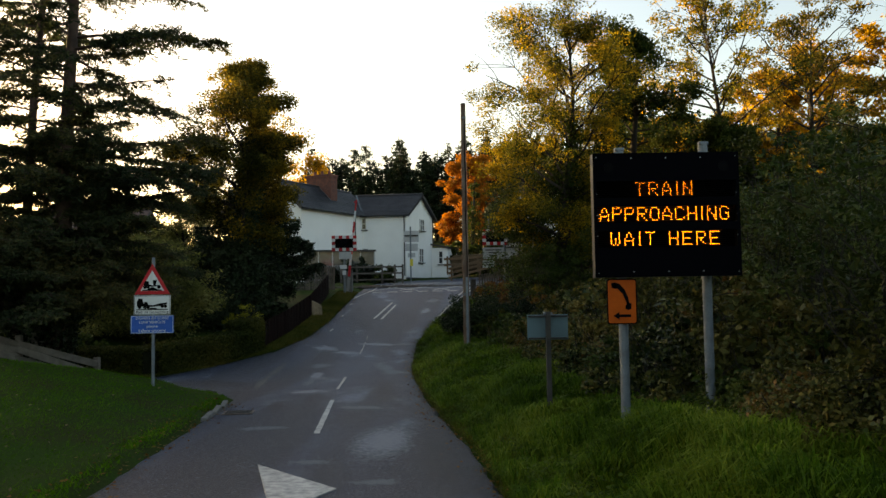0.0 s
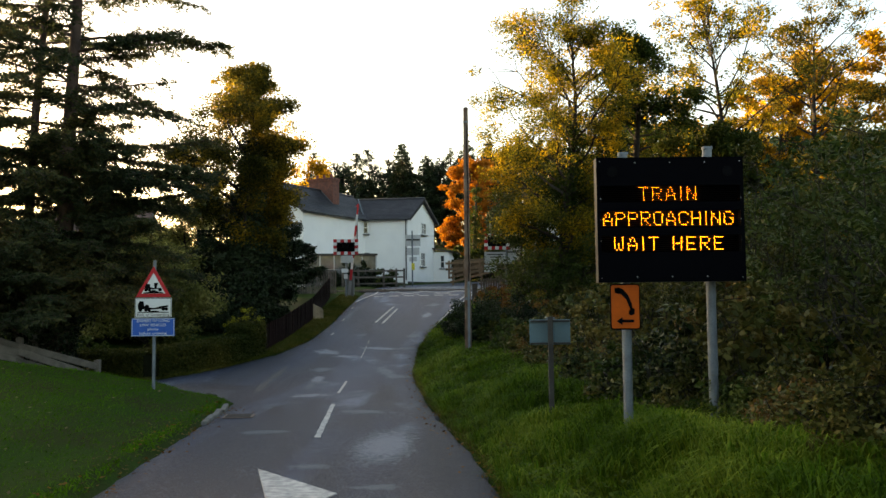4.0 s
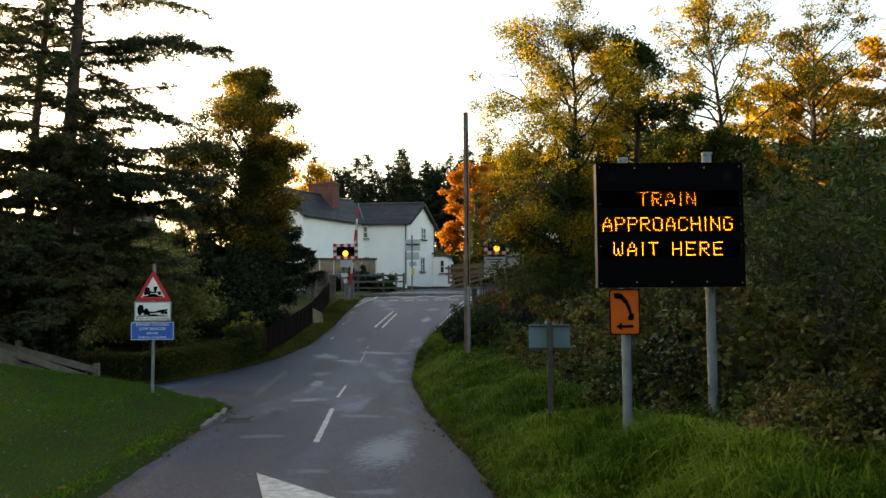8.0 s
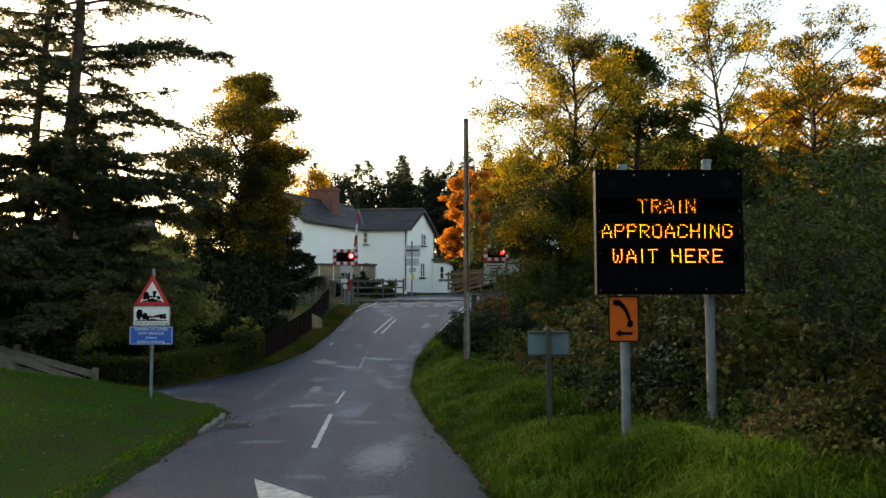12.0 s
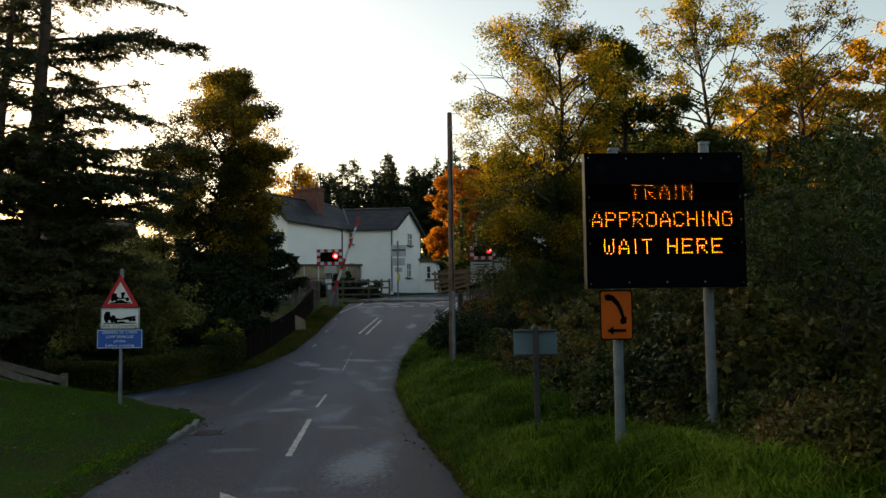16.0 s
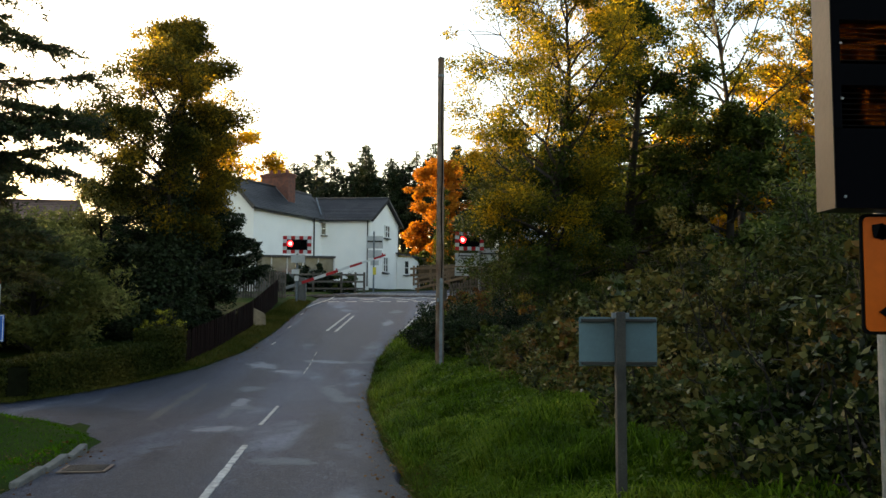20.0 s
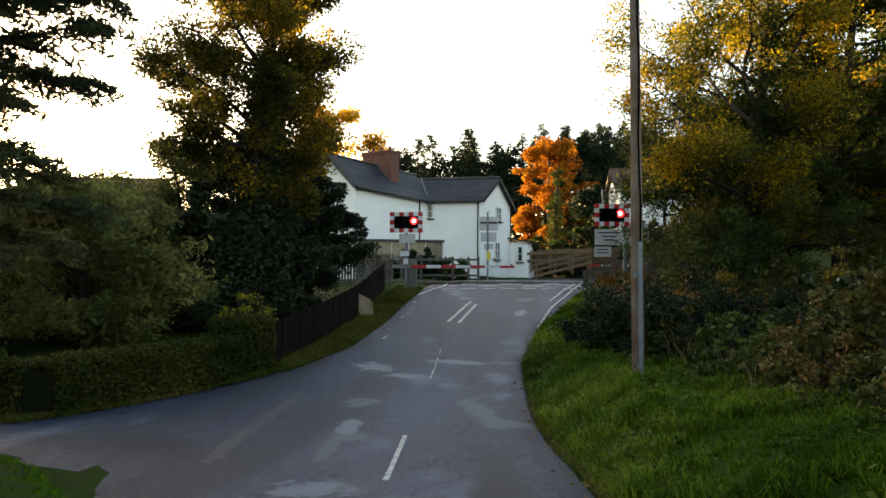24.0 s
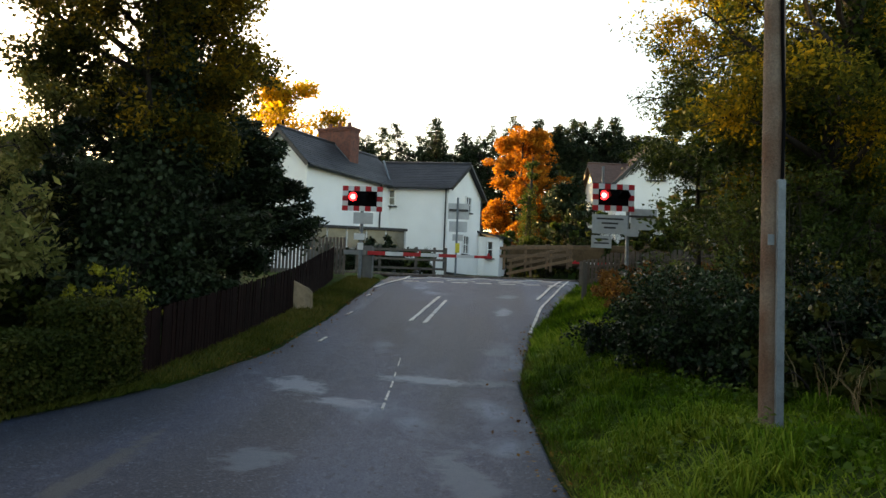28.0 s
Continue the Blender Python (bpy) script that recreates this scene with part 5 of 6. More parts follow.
def build_small_sign():
    x, y = 1.715, 10.0
    zb = ground_z(x, y)
    ob = thing("small_road_sign", pose(x, y, zb), "grey-blue back of a small sign on a timber post", "road sign")
    zc = 2.06 - zb
    part("plate", box(0.50, 0.006, 0.31, 0, 0.03, zc, 0.002), M_ALU, ob)
    for s in (-1, 1):
        part("channel", box(0.48, 0.025, 0.02, 0, 0.015, zc + s * 0.135, 0.003), M_DARKTRIM, ob)
    part("post", box(0.06, 0.06, zc + 0.55, 0, -0.02, (zc + 0.19 - 0.36) / 2, 0.006), M_OLDPOST, ob, "dark weathered timber post")
    part("clip", box(0.11, 0.03, 0.035, 0, -0.03, zc + 0.165, 0.004), M_GALV, ob)


def build_triangle_sign():
    x, y = -4.93, 15.27
    zb = ground_z(x, y)
    ob = thing("grounding_warning_sign", pose(x, y, zb), "red triangle warning sign with white and blue plates below", "road sign")
    part("post", cyl(0.03, 3.25 - zb + 0.3, 0, 0.06, (3.25 - zb - 0.3) / 2, 14), M_GALV, ob)
    tz = 3.135 - zb                                   # apex

    def tri(s):
        h = s * 0.87
        c = tz - 0.38
        return [(-s / 2, c - h / 3), (s / 2, c - h / 3), (0, c + h * 2 / 3)]
    for s, m, yy, nm in ((0.66, M_RED, 0.0, "red_border"), (0.44, M_WHITE, -0.005, "triangle_face")):
        p = part(nm, poly(tri(s), 0.004), m, ob)
        p.location.y = yy
    c = tz - 0.38
    sym = poly([(-0.185, c - 0.125), (0.185, c - 0.125), (0.185, c - 0.108), (0.11, c - 0.10), (0.03, c - 0.062), (-0.02, c - 0.062), (-0.10, c - 0.10), (-0.185, c - 0.108)], 0.002)
    poly([(-0.15, c - 0.035), (0.01, c - 0.05), (0.145, c - 0.035), (0.145, c - 0.018), (0.06, c - 0.025), (0.09, c + 0.075), (0.01, c + 0.07), (0.02, c - 0.028), (-0.06, c - 0.005), (-0.06, c + 0.05), (-0.13, c + 0.06), (-0.16, c + 0.0)], 0.002, bm=sym)
    for q, r in ((-0.135, 0.034), (-0.075, 0.03), (0.125, 0.034)):
        cyl(r, 0.002, q, 0.001, c - 0.055, 14, axis="y", bm=sym)
    p = part("vehicle_symbol", sym, M_BLACK, ob)
    p.location.y = -0.009
    z1 = 2.365 - zb
    part("white_plate", box(0.68, 0.004, 0.36, 0, 0.0, z1, 0.0015), M_WHITE, ob)
    sym = poly([(-0.29, z1 - 0.092), (0.29, z1 - 0.092), (0.29, z1 - 0.078), (0.12, z1 - 0.074), (0.06, z1 - 0.052), (-0.02, z1 - 0.052), (-0.08, z1 - 0.074), (-0.29, z1 - 0.078)], 0.002)
    poly([(-0.28, z1 - 0.03), (-0.10, z1 - 0.025), (-0.02, z1 - 0.035), (0.16, z1 - 0.02), (0.28, z1 + 0.02), (0.28, z1 + 0.045), (0.14, z1 + 0.03), (0.02, z1 - 0.005), (-0.07, z1 + 0.005), (-0.09, z1 + 0.055), (-0.14, z1 + 0.06), (-0.16, z1 + 0.02), (-0.18, z1 + 0.12), (-0.25, z1 + 0.125), (-0.285, z1 + 0.06)], 0.002, bm=sym)
    for q in (-0.235, -0.135, -0.075, 0.185, 0.245):
        cyl(0.032, 0.002, q, 0.001, z1 - 0.04 + (0.015 if q > 0 else 0), 14, axis="y", bm=sym)
    for sx in (-1, 1):
        box(0.008, 0.002, 0.34, sx * 0.328, 0.001, z1, bm=sym)
        box(0.66, 0.002, 0.008, 0, 0.001, z1 + sx * 0.168, bm=sym)
    p = part("lorry_symbol", sym, M_BLACK, ob)
    p.location.y = -0.0065
    words("Risk of Grounding", 0.068, M_BLACK, ob, 0, -0.0045, z1 - 0.130, 0.60)
    z2 = 2.005 - zb
    part("blue_plate", box(0.80, 0.004, 0.33, 0.0, 0, z2, 0.0015), M_BLUE, ob)
    for i, (t, w) in enumerate((("DRIVERS OF LONG", 0.6), ("LOW VEHICLES", 0.48), ("phone", 0.2), ("before crossing", 0.5))):
        words(t, 0.07, M_WHITE, ob, 0, -0.004, z2 + 0.115 - i * 0.076, w)
    for s in (-1, 1):
        part("plate_edge", box(0.78, 0.002, 0.008, 0, -0.0035, z2 + s * 0.155), M_WHITE, ob)
        part("plate_edge", box(0.008, 0.002, 0.30, s * 0.386, -0.0035, z2), M_WHITE, ob)


def build_pole():
    x, y = 1.185, 22.3
    zb = ground_z(x, y) - 0.2
    top = 7.72
    ob = thing("telegraph_pole", pose(x, y, zb), "weathered brown timber telegraph pole", "pole")
    hh = top - zb
    b = cyl(0.092, hh, 0, 0, hh / 2, 20, r2=0.066)
    part("pole", b, M_POLE, ob)
    part("pole_cap", cyl(0.078, 0.04, 0, 0, hh, 18, r2=0.03), M_GALV, ob)
    part("step_bolt", cyl(0.008, 0.22, 0.1, -0.06, hh - 0.6, 8, axis="x"), M_GALV, ob)
    part("band", cyl(0.078, 0.05, 0, 0, hh - 0.4, 18), M_GALV, ob)
    part("cable_guard", box(0.062, 0.04, 2.93 - zb, 0.022, -0.10, (2.93 - zb) / 2, 0.008), M_GALV, ob, "galvanised steel cable guard")
    V, F = tube_mesh([(np.array([(0.03 + 0.012 * math.sin(k * 1.7), -0.098 + 0.003 * k, 2.0 + k * (hh - 2.5) / 8) for k in range(9)]), np.full(9, 0.014))], 6)
    c = mesh_ob("cable", V, F, M_BLACK, True)
    c.parent = ob
    part("number_plate", box(0.05, 0.004, 0.08, -0.045, -0.088, 1.6), M_GALV, ob)


build_small_sign()
build_triangle_sign()
build_pole()


# ---- the white house ----
def wall_prism(pts, z0, z1, bm=None):
    b = bmesh.new()
    lo = [b.verts.new((x, y, z0)) for x, y in pts]
    hi = [b.verts.new((x, y, z1)) for x, y in pts]
    n = len(pts)
    for i in range(n):
        b.faces.new((lo[i], lo[(i + 1) % n], hi[(i + 1) % n], hi[i]))
    b.faces.new(hi)
    b.faces.new(list(reversed(lo)))
    return join(bm, b)


def quad_slab(p, thick, bm=None):
    """A slab under four corner points."""
    b = bmesh.new()
    v = [Vector(q) for q in p]
    n = (v[1] - v[0]).cross(v[3] - v[0]).normalized()
    if n.z < 0:
        n = -n
    t = [b.verts.new(q) for q in v]
    u = [b.verts.new(q - n * thick) for q in v]
    b.faces.new(t)
    b.faces.new(u[::-1])
    for i in range(4):
        b.faces.new((t[i], u[i], u[(i + 1) % 4], t[(i + 1) % 4]))
    return join(bm, b)


def gabled(parent, a, along, back, ln, dp, z0, ze, zr_, over=0.25, label=""):
    """A gabled block: corner a, its long wall along one direction, its gables along the other."""
    al, bk = Vector((*along, 0)).normalized(), Vector((*back, 0)).normalized()
    A = Vector((*a, 0))
    c = [A, A + al * ln, A + al * ln + bk * dp, A + bk * dp]
    b = bmesh.new()
    lo = [b.verts.new((p.x, p.y, z0)) for p in c]
    hi = [b.verts.new((p.x, p.y, ze)) for p in c]
    g0, g1 = A + bk * dp / 2, A + al * ln + bk * dp / 2
    r0, r1 = b.verts.new((g0.x, g0.y, zr_)), b.verts.new((g1.x, g1.y, zr_))
    b.faces.new((lo[0], lo[1], hi[1], hi[0]))
    b.faces.new((lo[1], lo[2], hi[2], r1, hi[1]))
    b.faces.new((lo[2], lo[3], hi[3], hi[2]))
    b.faces.new((lo[3], lo[0], hi[0], r0, hi[3]))
    b.faces.new(lo)
    part("wall", b, M_RENDER, parent, "white rendered wall")
    k = (zr_ - ze) / (dp / 2)
    for side in (0, 1):
        e0 = (A if side == 0 else A + bk * dp) - al * over
        e1 = e0 + al * (ln + 2 * over)
        o = -bk if side == 0 else bk
        q0, q1 = e0 + o * over, e1 + o * over
        h0, h1 = g0 - al * over, g1 + al * over
        zz = ze - k * over
        roof = part("roof", quad_slab([(q0.x, q0.y, zz + .06), (q1.x, q1.y, zz + .06), (h1.x, h1.y, zr_ + .06), (h0.x, h0.y, zr_ + .06)], 0.10), M_SLATE, parent, "dark slate roof")
        # slate courses, each a thin lapped strip
        n = 14
        for i in range(n):
            f0, f1 = i / n, (i + 1) / n
            def at(f, e, h, up):
                return (e.x + (h.x - e.x) * f, e.y + (h.y - e.y) * f, zz + .06 + (zr_ - zz) * f + up)
            part("slate_course", quad_slab([at(f0, q0, h0, .034), at(f0, q1, h1, .034), at(f1, q1, h1, .018), at(f1, q0, h0, .018)], 0.014), M_SLATE_P, roof)
        gut = [q0, q1]
        V, F = tube_mesh([(np.array([(p.x + o.x * .05, p.y + o.y * .05, zz + 0.0) for p in gut]), np.array([.055, .055]))], 8)
        g = mesh_ob("gutter", V, F, M_DARKTRIM, True)
        g.parent = parent
        for e, h, s in ((q0, h0, -1), (q1, h1, 1)):
            part("bargeboard", quad_slab([(e.x, e.y, zz + .05), (h.x, h.y, zr_ + .05), (h.x + al.x * .03 * s, h.y + al.y * .03 * s, zr_ + .05), (e.x + al.x * .03 * s, e.y + al.y * .03 * s, zz + .05)], 0.2), M_DARKTRIM, parent)
    V, F = tube_mesh([(np.array([(g0.x - al.x * over, g0.y - al.y * over, zr_ + .08), (g1.x + al.x * over, g1.y + al.y * over, zr_ + .08)]), np.array([.09, .09]))], 8)
    rd = mesh_ob("ridge_tiles", V, F, M_SLATE, True)
    rd.parent = parent


def window_on(parent, p, along, w, h, panes=2, bars=1):
    """A framed window on a wall: p its middle, along the wall's direction."""
    al = Vector((*along, 0)).normalized()
    ang = math.degrees(math.atan2(al.y, al.x))
    m = pose(p[0], p[1], p[2], 0, 0, ang)
    f = None
    for sx in (-1, 1):
        f = box(0.07, 0.12, h, sx * (w / 2 - 0.035), -0.02, 0, bm=f)
        f = box(w, 0.12, 0.07, 0, -0.021, sx * (h / 2 - 0.035), bm=f)
    for k in range(1, panes):
        f = box(0.06, 0.10, h - 0.1, -w / 2 + w * k / panes, -0.02, 0, bm=f)
    for k in range(1, bars + 1):
        f = box(w - 0.1, 0.09, 0.04, 0, -0.02, -h / 2 + h * k / (bars + 1), bm=f)
    win = part("window", f, M_FRAME, parent, "white framed window")
    win.matrix_world = m
    g = part("pane", box(w - 0.1, 0.02, h - 0.1, 0, 0.0, 0), M_GLASS, win)
    s = part("sill", box(w + 0.16, 0.2, 0.07, 0, -0.06, -h / 2 - 0.03, 0.01), M_DARKTRIM, win)


def build_house():
    ob = thing("white_cottage", pose(0, 0, 0), "white rendered two-storey cottage with slate roofs and a brick chimney", "house")
    AL, BK = (0.46, 0.888), (-0.888, 0.46)
    N = (-8.75, 56.0)
    C = (-1.80, 62.5)
    gabled(ob, C, (-0.99, 0.12), (0.38, 0.925), 5.6, 5.3, 3.2, 8.70, 10.35, 0.28)
    gabled(ob, N, AL, BK, 8.6, 3.5, 2.6, 8.82, 10.5, 0.3)
    # lean-to at the far end
    D = Vector((-1.80 + 5.3 * 0.38, 62.5 + 5.3 * 0.925))
    part("lean_to", wall_prism([(D.x - 0.1, D.y - 0.3), (1.42, 67.0), (2.2, 69.2), (D.x + .6, D.y + 1.6)], 3.4, 6.25), M_RENDER, ob)
    part("lean_to_roof", quad_slab([(D.x - 0.3, D.y - 0.5, 6.62), (1.6, 66.8, 6.3), (2.4, 69.3, 6.3), (D.x + .4, D.y + 1.8, 6.62)], 0.12), M_SLATE, ob)
    # chimney
    ch = Vector(N) + Vector(AL) * 4.92 + Vector(BK) * 1.75
    cm = pose(ch.x, ch.y, 0, 0, 0, math.degrees(math.atan2(BK[1], BK[0])))
    c = part("chimney", box(2.2, 0.85, 2.5, 0, 0, 10.12, 0.02), M_BRICK, ob, "red brick chimney stack")
    c.matrix_world = cm
    part("chimney_cap", box(2.32, 0.97, 0.14, 0, 0, 11.42, 0.02), M_BRICK, c)
    part("chimney_cap", box(2.26, 0.91, 0.10, 0, 0, 11.30, 0.02), M_BRICK, c)
    for k in (-0.7, -0.05, 0.6):
        part("chimney_pot", cyl(0.13, 0.34, k, 0, 11.64, 14, r2=0.10), M_BRICK, c)
    for sy in (-1, 1):
        f = part("flashing", quad_slab([(-1.12, sy * 0.45, 9.55), (-0.02, sy * 0.45, 10.62), (-0.02, sy * 0.42, 10.62), (-1.12, sy * 0.42, 9.55)], 0.16), M_GALV, c, "grey lead flashing")
    v0, v1 = Vector((-5.25, 62.75, 8.95)), Vector((-5.75, 64.2, 10.3))
    V, F = tube_mesh([(np.array([v0, v1]), np.array([.06, .06]))], 6)
    mesh_ob("valley_flashing", V, F, M_GALV).parent = ob
    fw = (-0.99, 0.12)
    n1 = Vector((-0.12, -0.99))
    def front(d, z):
        p = Vector(C) + Vector(fw) * d + n1 * 0.03
        return (p.x, p.y, z)
    window_on(ob, front(3.55, 7.95), (0.99, -0.12), 0.95, 0.95, 2, 1)
    window_on(ob, front(3.4, 5.6), (0.99, -0.12), 0.95, 0.95, 2, 1)
    gw = (0.38, 0.925)
    n2 = Vector((0.925, -0.38))
    def side(d, z):
        p = Vector(C) + Vector(gw) * d + n2 * 0.03
        return (p.x, p.y, z)
    window_on(ob, side(2.95, 8.0), gw, 0.9, 0.95, 2, 1)
    window_on(ob, side(2.7, 5.55), gw, 0.9, 1.15, 2, 1)
    window_on(ob, (0.85, 66.98, 5.45), (0.97, 0.12), 0.4, 1.1, 1, 1)
    # drainpipes
    for p, z0, z1 in ((front(0.15, 0), 3.9, 8.5), (side(5.25, 0), 3.9, 8.6), (front(3.95, 0), 7, 8.6), ((-5.62, 61.95), 4.2, 8.6)):
        part("drainpipe", cyl(0.045, z1 - z0, p[0], p[1] - 0.05, (z0 + z1) / 2, 10), M_DARKTRIM, ob)
    part("plinth", wall_prism([(front(0, 0)[0] + .03, front(0, 0)[1] - .03), (side(5.3, 0)[0] + .03, side(5.3, 0)[1] - .02), (side(5.3, 0)[0] - .2, side(5.3, 0)[1]), (front(0, 0)[0] - .2, front(0, 0)[1] + .2)], 3.2, 3.78), M_DARKTRIM, ob)
    # flat-roofed glazed porch on the near side
    pm = pose(-6.35, 57.3, 0, 0, 0, 9)
    roof = part("porch_roof", box(5.0, 2.2, 0.07, 0, 0, 5.58, 0.015), M_DARKTRIM, ob, "thin dark flat porch roof")
    roof.matrix_world = pm
    part("gutter", box(5.0, 0.08, 0.09, 0, -1.12, 5.52, 0.01), M_DARKTRIM, roof)
    for k in range(6):
        p = part("porch_post", box(0.07, 0.07, 2.4, -2.4 + k * 0.96, -1.0, 4.36), M_GREYSIGN, ob)
        p.matrix_world = pm
        if k < 5:
            g = part("porch_pane", box(0.88, 0.02, 1.0, -1.92 + k * 0.96, -1.0, 5.03), M_PORCHGLASS, ob, "dull glazed porch pane")
            g.matrix_world = pm
            g = part("porch_panel", box(0.88, 0.04, 1.2, -1.92 + k * 0.96, -1.0, 3.92), M_CABINET, ob)
            g.matrix_world = pm


build_house()


# ---- crossing signals and barriers ----
SIGNALS = []


def build_signal(x, y, zc, w, h, zfoot, turn, label, post_x=0.0):
    ob = thing("wigwag_signal", pose(x, y, zfoot, 0, 0, turn), label, "signal")
    zc -= zfoot
    part("back_board", box(w * 0.95, 0.03, h * 0.92, 0, 0, zc, 0.01), M_BLACK, ob)
    nx, nz = 7, 5
    px, pz = w / nx, h / nz
    for i in range(nx):
        for j in (0, nz - 1):
            part("border_square", box(px * 0.98, 0.02, pz * 0.98, (i - (nx - 1) / 2) * px, -0.012, zc + (j - (nz - 1) / 2) * pz), M_RED if (i + j) % 2 == 0 else M_WHITE, ob)
    for j in range(1, nz - 1):
        for i in (0, nx - 1):
            part("border_square", box(px * 0.98, 0.02, pz * 0.98, (i - (nx - 1) / 2) * px, -0.012, zc + (j - (nz - 1) / 2) * pz), M_RED if (i + j) % 2 == 0 else M_WHITE, ob)
    for sx in (-1, 1):
        hood = bmesh.new()
        bmesh.ops.create_cone(hood, cap_ends=False, segments=20, radius1=0.155, radius2=0.145, depth=0.24)
        for f in [f for f in hood.faces if f.calc_center_median().y < -0.08]:
            hood.faces.remove(f)
        bmesh.ops.transform(hood, matrix=pose(sx * w * 0.235, -0.14, zc + 0.05, 90, 0, 0), verts=hood.verts)
        part("hood", hood, M_BLACK, ob)
        part("lens", cyl(0.11, 0.02, sx * w * 0.235, -0.022, zc + 0.05, 20, axis="y"), M_BLACK, ob)
        # bloom built into the shape: red disc wider than its lens, pale glare centre
        lit = part("red_lamp", cyl(0.135, 0.012, 0, 0, 0, 20, axis="y"), M_REDLIT, ob, "round red lamp")
        part("glare_centre", cyl(0.07, 0.006, 0, -0.008, 0, 14, axis="y"), M_REDHOT, lit)
        SIGNALS.append((lit, "L" if sx < 0 else "R", sx * w * 0.235, zc + 0.05))
    part("lens", cyl(0.10, 0.02, 0, -0.022, zc - 0.10, 20, axis="y"), M_BLACK, ob)
    # amber disc also wider than its lens, standing in for bloom
    lit = part("amber_lamp", cyl(0.135, 0.012, 0, 0, 0, 20, axis="y"), M_AMBERLIT, ob, "round amber lamp")
    SIGNALS.append((lit, "A", 0, zc - 0.10))
    part("post", cyl(0.055, zc + h * 0.3, post_x, 0.08, (zc + h * 0.3) / 2 - 0.1, 14), M_GALV, ob)
    return ob, zc


BARRIERS = []


def build_barrier(x, y, z, length, turn, label):
    """A lifting half barrier: machine cabinet and a banded arm on a pivot."""
    ob = thing("crossing_barrier", pose(x, y, z, 0, 0, turn), label, "barrier")
    part("machine", box(0.45, 0.6, 1.05, -0.1, 0.45, 0.52, 0.03), M_CABINET, ob, "grey barrier machine cabinet")
    part("pedestal", box(0.3, 0.3, 0.95, 0, 0.1, 0.45, 0.02), M_CABINET, ob)
    bm = box(0.7, 0.05, 0.14, -0.4, 0, 0, 0.01)
    arm_ob = part("arm_root", bm, M_HOUSING, ob)
    arm_ob.location = (0, -0.08, 0.80)
    n = 7
    for k in range(n):
        L = length / n
        h = 0.13 - 0.05 * k / n
        part("arm_band", box(L, 0.035, h, L * (k + 0.5), 0, 0, 0.004), M_RED if k % 2 == 0 else M_WHITE, arm_ob, "red band" if k % 2 == 0 else "white band")
    for f in (0.42, 0.97):
        part("arm_lamp", box(0.07, 0.05, 0.07, length * f, 0, 0.08, 0.01), M_RED, arm_ob, "small red arm lamp")
    BARRIERS.append((arm_ob, 1))
    return ob


def build_crossing():
    s1, z1 = build_signal(-4.25, 41.6, 5.13, 1.27, 0.79, 2.5, 0, "red and white bordered crossing signal at the road edge")
    part("notice_plate", box(0.62, 0.01, 0.36, 0.05, -0.03, z1 - 0.62), M_GREYSIGN, s1, "grey notice plate")
    part("small_plate", box(0.34, 0.01, 0.20, -0.05, -0.03, z1 - 1.2), M_WHITE, s1)
    part("small_plate", box(0.18, 0.01, 0.22, 0.0, -0.03, z1 - 1.5), M_WHITE, s1)
    s2, z2 = build_signal(3.32, 40.0, 5.23, 1.25, 0.80, 2.6, 4, "red and white bordered crossing signal behind the fence", 0.46)
    part("finial_post", cyl(0.04, 0.75, -0.3, 0.1, z2 + 0.55, 12), M_GALV, s2)
    part("small_plate", box(0.42, 0.01, 0.22, 0.55, -0.02, z2 - 1.02), M_GREYSIGN, s2)
    b = part("notice_plate", box(1.05, 0.01, 0.56, -0.1, -0.05, z2 - 0.80), M_GREYSIGN, s2, "pale grey notice plate")
    for i, w in enumerate((0.8, 0.5, 0.35)):
        part("text_bar", box(w, 0.004, 0.05, -0.1, -0.058, z2 - 0.64 - i * 0.13), M_DARKTRIM, b)
    b = part("notice_plate", box(0.60, 0.01, 0.36, -0.34, -0.05, z2 - 1.32), M_GREYSIGN, s2)
    for i, w in enumerate((0.4, 0.45)):
        part("text_bar", box(w, 0.004, 0.04, -0.34, -0.058, z2 - 1.24 - i * 0.12), M_DARKTRIM, b)
    part("sign_back", box(0.8, 0.01, 0.62, 0.95, 0.1, z2 - 0.6), M_GREYSIGN, s2)
    part("bracket", box(0.8, 0.03, 0.06, 0.9, 0.06, z2 - 0.52), M_DARKTRIM, s2)
    build_barrier(-4.05, 42.0, 2.65, 3.95, 0, "red and white half barrier lowering over the lane")
    build_barrier(8.0, 53.5, 3.25, 3.9, 180, "red and white half barrier on the far side of the crossing")
    # backs of signs by the house
    zb = ground_z(-1.25, 54.6)
    ob = thing("sign_post", pose(-1.25, 54.6, zb), "grey backs of three signs on one post", "road sign")
    part("post", cyl(0.05, 7.0 - zb, 0, 0, (7.0 - zb) / 2, 12), M_GALV, ob)
    for z, w, h in ((6.35, 1.0, 0.75), (5.62, 0.85, 0.5), (5.1, 0.5, 0.3)):
        part("sign_plate", box(w, 0.02, h, 0.05, 0.07, z - zb), M_GREYSIGN, ob)
    part("bracket", box(0.9, 0.04, 0.10, 0.05, 0.03, 6.4 - zb), M_DARKTRIM, ob)
    part("yellow_plate", box(0.2, 0.02, 0.45, 0.05, -0.05, 4.6 - zb), M_YELLOWP, ob)
    # rails across the road
    for k, yy in enumerate((46.2, 47.65)):
        b = box(70, 0.07, 0.1, 0, 0, 0)
        r = part("rail", b, M_RAIL)
        r.matrix_world = pose(0, yy, road_z(yy) + 0.012 - 0.045, 0, 0, 6)
        tagged(r, "rusty steel rail across the road", "rail", "running rails", "structure")


M_YELLOWP = mat("yellow_plate_paint", (0.6, 0.5, 0.03), 0.5, 0.1)
build_crossing()


